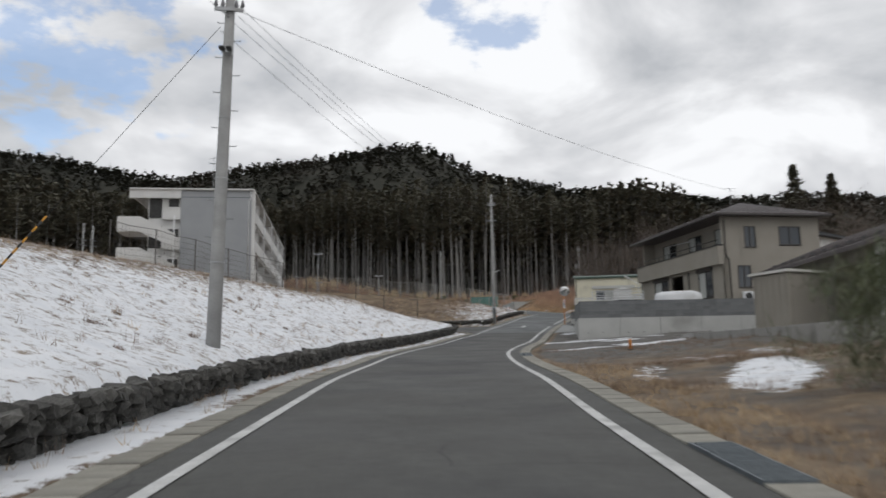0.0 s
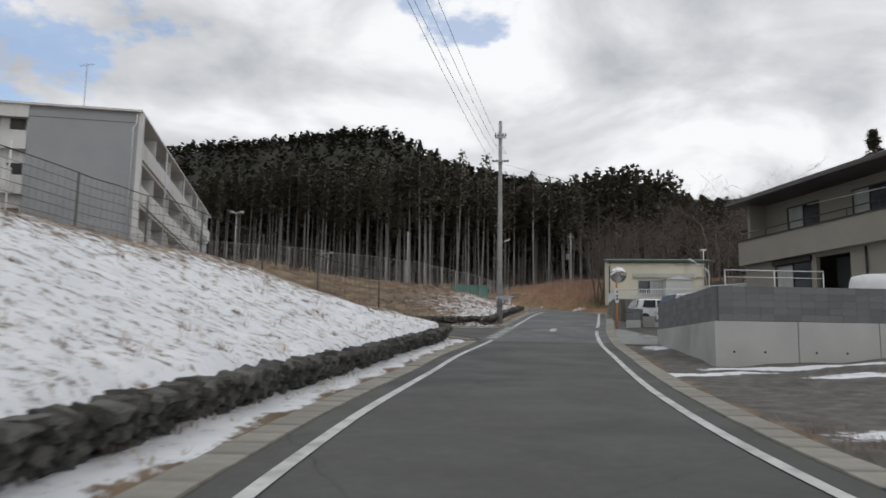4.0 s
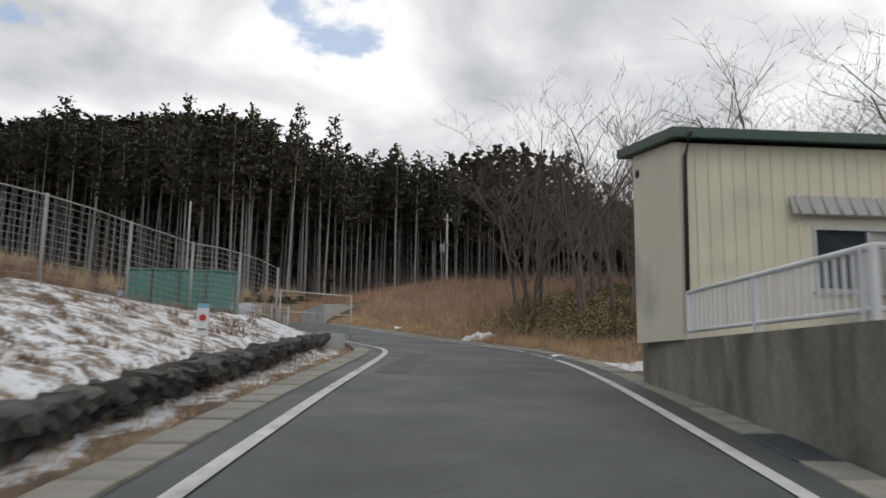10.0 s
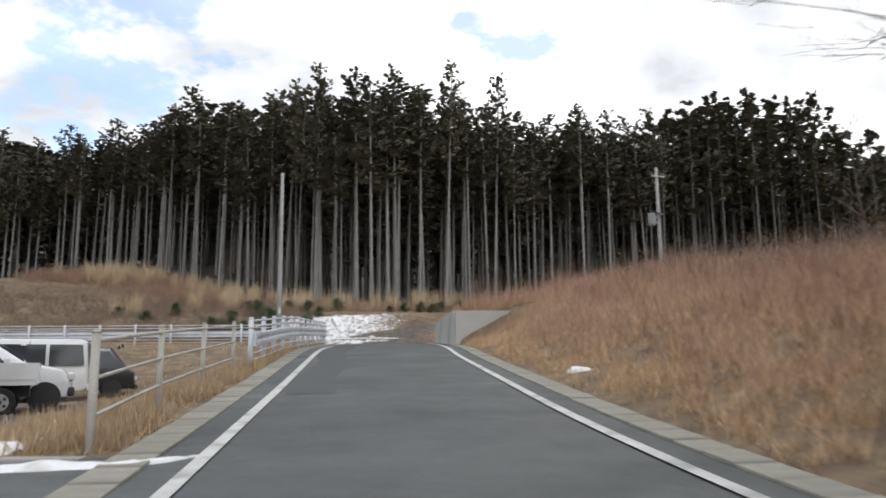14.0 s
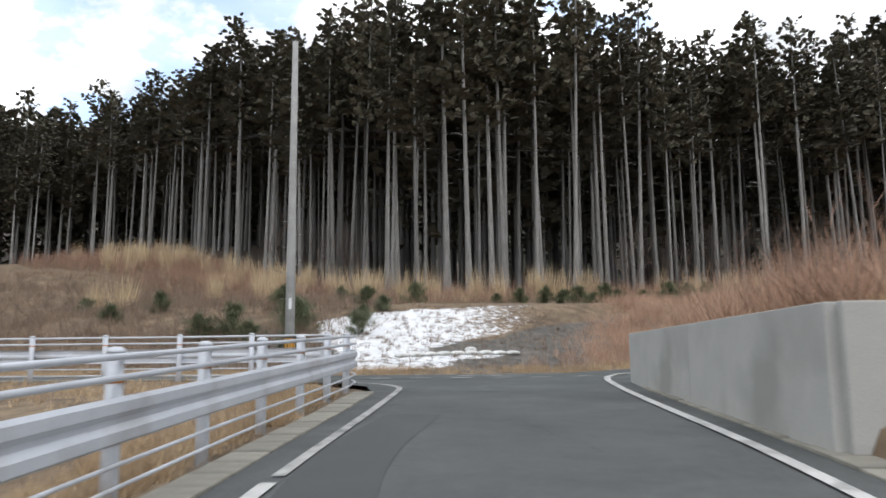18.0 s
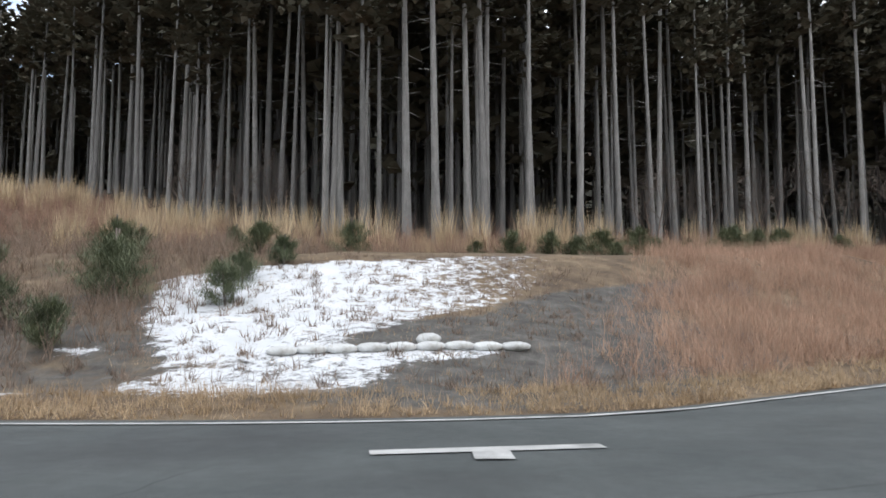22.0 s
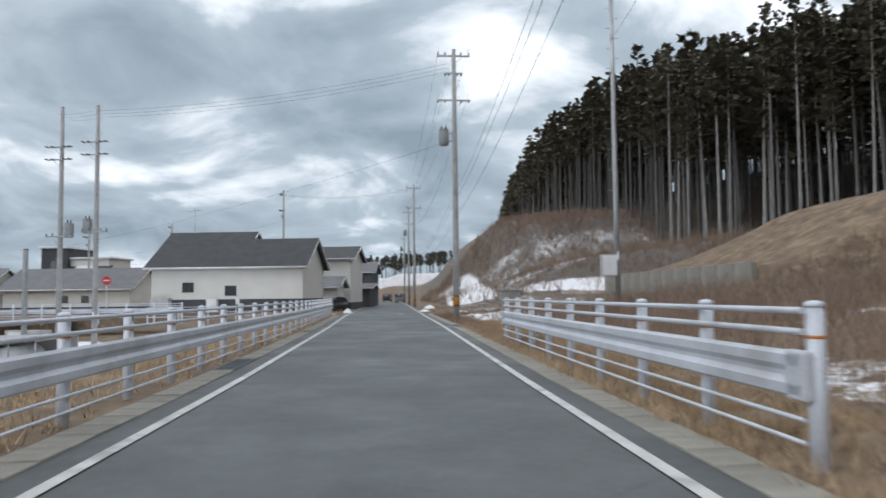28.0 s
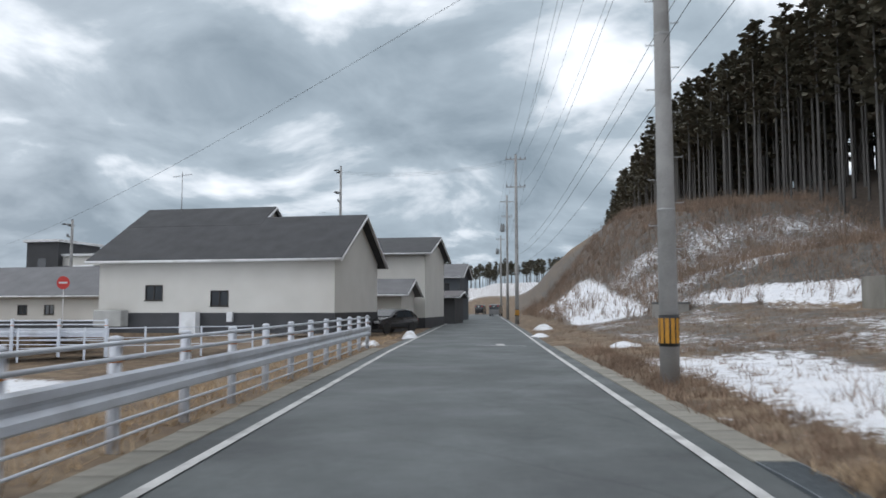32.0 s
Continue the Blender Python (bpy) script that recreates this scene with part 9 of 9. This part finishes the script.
def bamboo_grass(name, places, h, count, label):
    """Broad drooping leaves on thin stems, in low mounds."""
    cx, cy = np.array(places).T
    i = rng.integers(0, len(cx), count)
    r, a = 1.5 * np.sqrt(rng.uniform(0, 1, count)), rng.uniform(0, 6.283, count)
    x, y = cx[i] + r * np.cos(a), cy[i] + r * np.sin(a)
    z = ground_z(x, y) + h * (1 - 0.25 * r * r / 2.25) * rng.uniform(0.15, 1.0, count) ** 0.6 * (1 + 0.2 * fbm(x, y, 0.8))
    b, L = rng.uniform(0, 6.283, count), rng.uniform(0.07, 0.15, count)
    d = np.stack([np.cos(b) * L, np.sin(b) * L, rng.uniform(-0.7, 0.35, count) * L], -1)
    s = np.stack([-np.sin(b), np.cos(b), rng.uniform(-0.5, 0.5, count)], -1) * rng.uniform(0.018, 0.03, count)[:, None]
    c = np.stack([x, y, z], -1)
    p = np.stack([c, c + d * 0.4 + s, c + d, c + d * 0.4 - s], 1).reshape(-1, 3)
    o = np.arange(count)[:, None] * 4
    tagged(put(name, mesh_from(name, p.tolist(), (o + [0, 1, 2, 3]).tolist(), SASA)), label, "bamboo grass", kind="stuff")


places = [(x, y) for x, y in zip(rng.uniform(16.5, 34, 240), rng.uniform(87.5, 96.3, 240)) if x - right_x(y) > 2.6 + 0.4 * math.sin(y) and y > 87 + 0.1 * (x - 17)]
bamboo_grass("bamboo_grass", places, 0.85, 95000, "dense yellow-green dwarf bamboo under bare trees")


# ---------------------------------------------------------------- bare trees and young pines
def limb(vs, fs, a, b, ra, rb, sides):
    d = (b - a).normalized()
    u = d.orthogonal().normalized()
    w = d.cross(u)
    o = len(vs)
    for c, r in ((a, ra), (b, rb)):
        vs.extend(c + (u * math.cos(k * 6.2832 / sides) + w * math.sin(k * 6.2832 / sides)) * r for k in range(sides))
    fs.extend((o + k, o + (k + 1) % sides, o + sides + (k + 1) % sides, o + sides + k) for k in range(sides))


def bare_tree(rnd, h, r, label, stems=1, spread=0.55, depth=5):
    """Trunk and limbs, with ever finer leafless twigs."""
    tv, tf, bv, bf = [], [], [], []

    def grow(p, d, length, rad, level):
        vs, fs = (tv, tf) if level < 2 else (bv, bf)
        sides = 7 if level == 0 else 5 if level == 1 else 3
        seg = 4 if level < 2 else 2
        for s in range(seg):
            d = (d + Vector((rnd.uniform(-1, 1), rnd.uniform(-1, 1), rnd.uniform(-.3, .6))) * (0.10 if level == 0 else 0.2)).normalized()
            q = p + d * (length / seg)
            r2 = rad * (1 - (0.45 if level < depth else 0.7) / seg)
            limb(vs, fs, p, q, rad, r2, sides)
            if level < depth and (level > 0 or s >= 1):
                for k in range(1 if level == 0 and s < 2 else rnd.choice((1, 2, 2))):
                    side = Vector((rnd.uniform(-1, 1), rnd.uniform(-1, 1), 0)).normalized()
                    nd = (d * 0.75 + side * spread * rnd.uniform(0.8, 1.6) + Vector((0, 0, 0.12))).normalized()
                    grow(p.lerp(q, rnd.uniform(0.4, 1)), nd, length * rnd.uniform(0.45, 0.7), max(0.005, r2 * rnd.uniform(0.4, 0.6)), level + 1)
            p, rad = q, r2

    root = thing("bare_tree", Matrix(), label, "tree", "leafless trees on the hill")
    for k in range(stems):
        a = k * 6.283 / stems + rnd.random()
        grow(Vector((0.16 * math.cos(a) * (stems > 1), 0.16 * math.sin(a) * (stems > 1), -0.4)), Vector((0.22 * math.cos(a) * (stems > 1), 0.22 * math.sin(a) * (stems > 1), 1)).normalized(), h * rnd.uniform(0.5, 0.6), r * rnd.uniform(0.8, 1.1), 0)
    k = h / max(v.z for v in bv)
    put("trunk", mesh_from("trunk", [v * k for v in tv], tf, TWIG, True), root)
    put("crown", mesh_from("crown", [v * k for v in bv], bf, TWIG), root, "bare twiggy crown")
    return root


rnd = random.Random(21)
forms = [bare_tree(rnd, 10.6, 0.12, "tall leafless tree with grey-brown branches", 1, 0.8, 4), bare_tree(rnd, 9.8, 0.09, "leafless tree with several stems from one foot", 3, 0.6, 4),
         bare_tree(rnd, 8.6, 0.085, "leafless young tree with fine upright twigs", 2, 0.5, 4), bare_tree(rnd, 9.8, 0.11, "bare spreading tree with a dense crown of twigs", 2, 0.8, 4)]
sites = [(16.7, 93.4, 1, 1.0), (18.2, 91.0, 2, 1.0), (18.4, 88.3, 2, 1.02), (17.9, 95.4, 3, 0.9), (19.8, 93.6, 0, 0.9), (21.5, 96.5, 3, 0.9),
         (23.5, 93.0, 0, 0.85), (24.5, 99.5, 3, 0.95), (27.0, 95.0, 1, 0.95), (26.0, 88.5, 3, 1.0), (29.5, 91.0, 0, 1.0), (31.0, 98.0, 3, 1.05), (33.5, 86.5, 0, 1.1), (36.0, 92.5, 3, 1.1), (30.0, 104.0, 0, 0.95),
         (38.0, 84.0, 3, 1.15), (41.0, 89.0, 0, 1.2), (35.0, 100.0, 1, 1.1), (43.5, 96.0, 3, 1.2), (46.0, 86.0, 0, 1.2), (27.5, 84.5, 2, 1.1), (33.0, 79.5, 3, 1.1), (39.0, 106.0, 0, 1.1), (44.0, 104.0, 3, 1.2), (48.0, 92.0, 1, 1.3), (50.0, 100.0, 3, 1.3),
         (28.5, 86.5, 3, 1.3), (31.0, 84.0, 0, 1.25), (33.5, 88.0, 3, 1.3), (26.5, 91.5, 0, 1.2), (37.0, 76.0, 0, 1.1), (43.0, 79.0, 3, 1.2), (9.9, 18.4, 2, 0.28), (10.2, 17.2, 1, 0.22), (-12.0, 176.0, 3, 0.75), (-9.0, 175.0, 2, 0.8), (-16.5, 178.5, 2, 0.85), (13.5, 180.0, 2, 0.8), (17.5, 184.0, 2, 0.8), (22.0, 186.0, 1, 0.8), (27.0, 187.0, 2, 0.9), (31.0, 186.0, 1, 0.8)]
seen = set()
for x, y, k, s in sites:
    m = pose(x, y, gz(x, y), 0, 0, rnd.uniform(0, 360)) @ Matrix.Scale(s, 4)
    if k in seen:
        copy_thing(forms[k], m)
    else:
        seen.add(k)
        forms[k].matrix_basis = m


def young_pine(x, y, h, label="bushy young pine with dark green needles"):
    root = thing("young_pine", pose(x, y, gz(x, y), rnd.uniform(-5, 5), rnd.uniform(-5, 5), 0), label, "tree", "young pines on the bank")
    part("trunk", tube([(0, 0, -0.2), (0, 0, h * 0.9)], 0.025, 5), TWIG, root)
    h = h * 0.85
    n = int(3000 * h)
    lobes = 22
    la, lk = rng.uniform(0, 6.283, lobes), np.linspace(0.12, 1.0, lobes)
    lr = h * 0.85 * np.sqrt(1.02 - lk) * rng.uniform(0.45, 1.1, lobes)
    i = rng.integers(0, lobes, n)
    u = rng.uniform(0.25, 1, n)
    c = np.stack([lr[i] * u * np.cos(la[i]), lr[i] * u * np.sin(la[i]), h * (0.9 * lk[i] - 0.1) + lr[i] * u * 0.35], -1) + rng.normal(0, 0.055 * h, (n, 3))
    c[:, 2] = np.maximum(c[:, 2], 0.02)
    b = rng.uniform(0, 6.283, n)
    d = np.stack([np.cos(b), np.sin(b), rng.uniform(0.1, 1.4, n)], -1) * rng.uniform(0.12, 0.24, n)[:, None]
    s = np.stack([-np.sin(b), np.cos(b), 0 * b], -1) * 0.007
    p = np.stack([c - s, c + s, c + d], 1).reshape(-1, 3)
    put("needles", mesh_from("needles", p.tolist(), (np.arange(n)[:, None] * 3 + [0, 1, 2]).tolist(), PINE), root)


for x, y, h in ((-0.8, 160.2, 1.7), (-4.0, 148.8, 1.9), (6.9, 161.8, 1.3), (7.9, 162.2, 1.1), (15.6, 165.0, 1.4), (15.0, 167.8, 1.5), (21.5, 172.0, 1.3), (11.3, 164.7, 1.0), (-1.3, 149.2, 1.2), (-5.4, 146.7, 1.2), (-6.8, 147.7, 1.9), (-3.0, 144.9, 1.1),
                (-1.6, 151.0, 0.9), (-13.0, 152.4, 1.3), (-14.8, 150.7, 1.0), (-8.1, 147.2, 1.4), (-19.0, 155.0, 1.2), (9.6, 163.6, 0.8), (18.3, 168.4, 1.0), (-5.0, 158.5, 1.3), (-8.5, 158.0, 1.4), (3.8, 162.0, 0.7), (13.0, 166.0, 0.9), (24.0, 168.5, 1.1), (5.4, 160.6, 1.2), (10.4, 162.8, 1.5), (8.8, 160.9, 1.3), (14.2, 163.4, 1.6), (17.0, 166.4, 1.5), (19.6, 166.8, 1.2), (-4.9, 150.2, 1.6), (-6.2, 152.6, 1.5), (-2.2, 153.9, 1.1), (-1.0, 152.6, 0.9)):
    young_pine(x, y, h * 1.12)
young_pine(6.25, 10.6, 2.7, "thin scrubby young pine beside the dirt lot")


def spruce(x, y, h, label):
    root = thing("conifer_tree", pose(x, y, gz(x, y), 0, 0, rnd.uniform(0, 360)), label, "tree")
    part("trunk", tube([(0, 0, -0.3), (0, 0, h * 0.95)], 0.16, 7), BARK, root)
    n = 2600
    k = rng.uniform(0, 1, n) ** 0.75
    a = rng.uniform(0, 6.283, n)
    r = h * 0.20 * (1.02 - k) ** 0.8 * (0.7 + 0.25 * np.sin(a * 3 + k * 31) + 0.3 * np.sin(k * 70)) * rng.uniform(0.15, 1, n) ** 0.5
    c = np.stack([r * np.cos(a), r * np.sin(a), h * (0.12 + 0.88 * k)], -1)
    d = np.stack([np.cos(a), np.sin(a), rng.uniform(-0.7, 0.5, n)], -1) * rng.uniform(0.25, 0.55, n)[:, None]
    s = np.stack([-np.sin(a), np.cos(a), rng.uniform(-.3, .3, n)], -1) * 0.16
    p = np.stack([c - d * 0.4, c + s, c + d, c - s], 1).reshape(-1, 3)
    put("crown", mesh_from("crown", p.tolist(), (np.arange(n)[:, None] * 4 + [0, 1, 2, 3]).tolist(), NEEDLES), root)


spruce(31.9, 110.0, 21.0 - gz(31.9, 110.0), "tall dark conifer among bare trees")
spruce(43.3, 92.2, 24.2 - gz(43.3, 92.2), "tall dark conifer behind the houses")
spruce(47.0, 90.5, 22.5 - gz(47.0, 90.5), "dark pointed conifer above the house roofs")

# thin leafless woods filling the hill behind the shed
vs, fs = [], []
for i in range(150):
    x, y = rnd.uniform(24, 70), rnd.uniform(82, 128)
    if x < 30 + (y - 88) * 0.1 and y < 100:
        continue
    x0, h = Vector((x, y, gz(x, y) - 0.3)), rnd.uniform(6, 10.5)
    top = x0 + Vector((rnd.uniform(-.8, .8), rnd.uniform(-.8, .8), h))
    limb(vs, fs, x0, top, 0.07, 0.012, 3)
    for k in range(16):
        u = rnd.uniform(0.2, 0.97)
        p = x0.lerp(top, u)
        a = rnd.random() * 6.283
        d = Vector((math.cos(a), math.sin(a), rnd.uniform(0.7, 1.6))).normalized()
        L = h * rnd.uniform(0.12, 0.3) * (1.15 - u * 0.6)
        limb(vs, fs, p, p + d * L, 0.022, 0.008, 3)
        for q in range(6):
            v = p + d * L * rnd.uniform(0.25, 1)
            b = rnd.random() * 6.283
            limb(vs, fs, v, v + (d + Vector((math.cos(b), math.sin(b), 0.3)) * 0.8).normalized() * L * rnd.uniform(0.3, 0.6), 0.010, 0.005, 3)
tagged(put("bare_woods", mesh_from("bare_woods", vs, fs, TWIG)), "thicket of leafless grey-brown trees on the hill", "woods", kind="stuff")


# ---------------------------------------------------------------- snow heaps, sandbags
SNOW = material("old_snow", (0.66, 0.68, 0.71), (0.82, 0.83, 0.85), 3.0, 0.55, 0.5, 30, stain=(0.50, 0.48, 0.45), stain_scale=2.5)


def snow_heap(pts, width, h, label="heap of old grainy snow by the roadside"):
    """A lumpy ridge of snow along a line, lying on the ground."""
    vs, fs = [], []
    n, m = max(10, int(sum((Vector(b) - Vector(a)).length for a, b in zip(pts, pts[1:])) / 0.16)), 10
    ts = np.linspace(0, len(pts) - 1, n)
    for i, t in enumerate(ts):
        k = min(int(t), len(pts) - 2)
        p = Vector(pts[k]).lerp(Vector(pts[k + 1]), t - k)
        d = (Vector(pts[k + 1]) - Vector(pts[k])).normalized()
        e = math.sin(math.pi * (i + 0.15) / (n - 0.7)) ** 0.5
        for j in range(m + 1):
            u = j / m * 2 - 1
            ww = width * e * (1 + 0.35 * math.sin(i * 0.9) * math.sin(i * 0.37 + 1))
            x, y = p.x - d.y * u * ww, p.y + d.x * u * ww
            z = max(gz(x, y), zlane(x, y) if left_x(y) - 0.5 < x < right_x(y) + 0.5 and y < 131 else -99) - 0.03
            lump = 1 + 0.5 * fbm(np.array([x]), np.array([y]), 0.32)[0]
            vs.append((x, y, z + h * e * max(0, 1 - u * u) ** 0.7 * max(0.15, lump)))
    fs = [(i * (m + 1) + j, i * (m + 1) + j + 1, (i + 1) * (m + 1) + j + 1, (i + 1) * (m + 1) + j) for i in range(n - 1) for j in range(m)]
    tagged(put("snow_heap", mesh_from("snow_heap", vs, fs, SNOW, True)), label, "snow heap", kind="stuff")


for pts, wd, h in ((((14.75, 95.6), (15.3, 94.6), (15.9, 94.4)), 0.3, 0.26), (((13.35, 105.7), (13.9, 105.3)), 0.16, 0.1), (((8.95, 97.95), (8.3, 97.25), (6.6, 97.15), (4.5, 97.1), (2.0, 97.0)), 0.17, 0.09),
                   (((6.7, 98.3), (5.4, 98.6)), 0.42, 0.2), (((14.5, 84.7), (15.0, 84.8)), 0.18, 0.06), (((15.4, 84.85), (17.2, 85.0), (20.4, 85.0)), 0.22, 0.10), (((5.2, 105.6), (4.0, 106.2)), 0.5, 0.2),
                   (((6.6, 90.6), (5.6, 91.4), (4.2, 91.6)), 0.5, 0.28), (((-60.5, 138.6), (-62.5, 138.7)), 0.6, 0.14), (((-83.0, 136.2), (-86.0, 135.9)), 0.6, 0.3), (((-73.0, 135.8), (-75.0, 135.7)), 0.5, 0.16), (((-64.0, 129.0), (-66.5, 128.6)), 0.4, 0.2), (((-71.0, 129.4), (-73.5, 129.2)), 0.4, 0.3)):
    snow_heap(pts, wd, h)

BAG = material("sandbag_cloth", (0.55, 0.56, 0.55), (0.78, 0.79, 0.78), 5, 0.85, 0.4, 60, stain=(0.3, 0.28, 0.24), stain_scale=3, random_tint=0.12)


def sandbag(x, y, L, W, H, turn):
    bm = bmesh.new()
    bmesh.ops.create_uvsphere(bm, u_segments=14, v_segments=8, radius=1)
    for v in bm.verts:
        q = v.co
        sq = 1 + 0.25 * abs(math.sin(2 * math.atan2(q.y, q.x)))
        v.co = Vector((q.x * L / 2 * sq, q.y * W / 2 * sq, (q.z + 0.8) * H * 0.55 + 0.015 * math.sin(9 * q.x + 5 * q.y)))
    for f in bm.faces:
        f.smooth = True
    return thing("sandbag", pose(x, y, gz(x, y) - 0.02, 0, 0, turn), "pale full sandbag lying on gravel", "sandbag", "sandbags in a row"), bm


for i in range(9):
    t = i / 8
    bag, bm = sandbag(lerp(1.6, 5.9, t), 145.15 + 1.15 * t + rnd.uniform(-.05, .05), 0.56, 0.34, 0.17, 15 + rnd.uniform(-14, 14))
    part("sack", bm, BAG, bag)
bag, bm = sandbag(4.2, 146.25, 0.46, 0.38, 0.22, 10)
part("sack", bm, BAG, bag)

# ---------------------------------------------------------------- red paving of the lot with its concrete kerb
RED_PAVING = material("red_paving", (0.20, 0.045, 0.04), (0.34, 0.10, 0.085), 2.5, 0.8, 0.3, 50, stain=(0.3, 0.27, 0.25), stain_scale=2.0, random_tint=0.12)
kerb = thing("concrete_kerb", Matrix(), "pale concrete retaining kerb at the lot's corner", "kerb", kind="structure")
for (xa, ya), (xb, yb) in (((8.95, 86.6), (8.95, 88.6)), ((8.9, 86.5), (6.2, 86.3))):
    d = Vector((xb - xa, yb - ya, 0))
    ob = part("block", box(0.004, d.length - 0.004, -0.09, 0.09, -0.5, 0.5, 0.012), CONCRETE_LIGHT, kerb)
    ob.matrix_basis = pose(xa, ya, 5.75, 0, 0, math.degrees(math.atan2(d.y, d.x)))
paving = thing("lot_paving", Matrix(), "worn red paving slabs at the lot entrance", "paving", kind="structure")
for i in range(6):
    for j in range(6):
        x, y = 8.45 - 0.62 * i, 88.8 + 0.62 * j
        ob = part("paving_slab", box(-0.305, 0.305, -0.305, 0.305, -0.03, 0.03, 0.006), RED_PAVING, paving)
        ob.matrix_basis = pose(x, y, gz(x, y) + 0.04, 1.5, 0, 0)
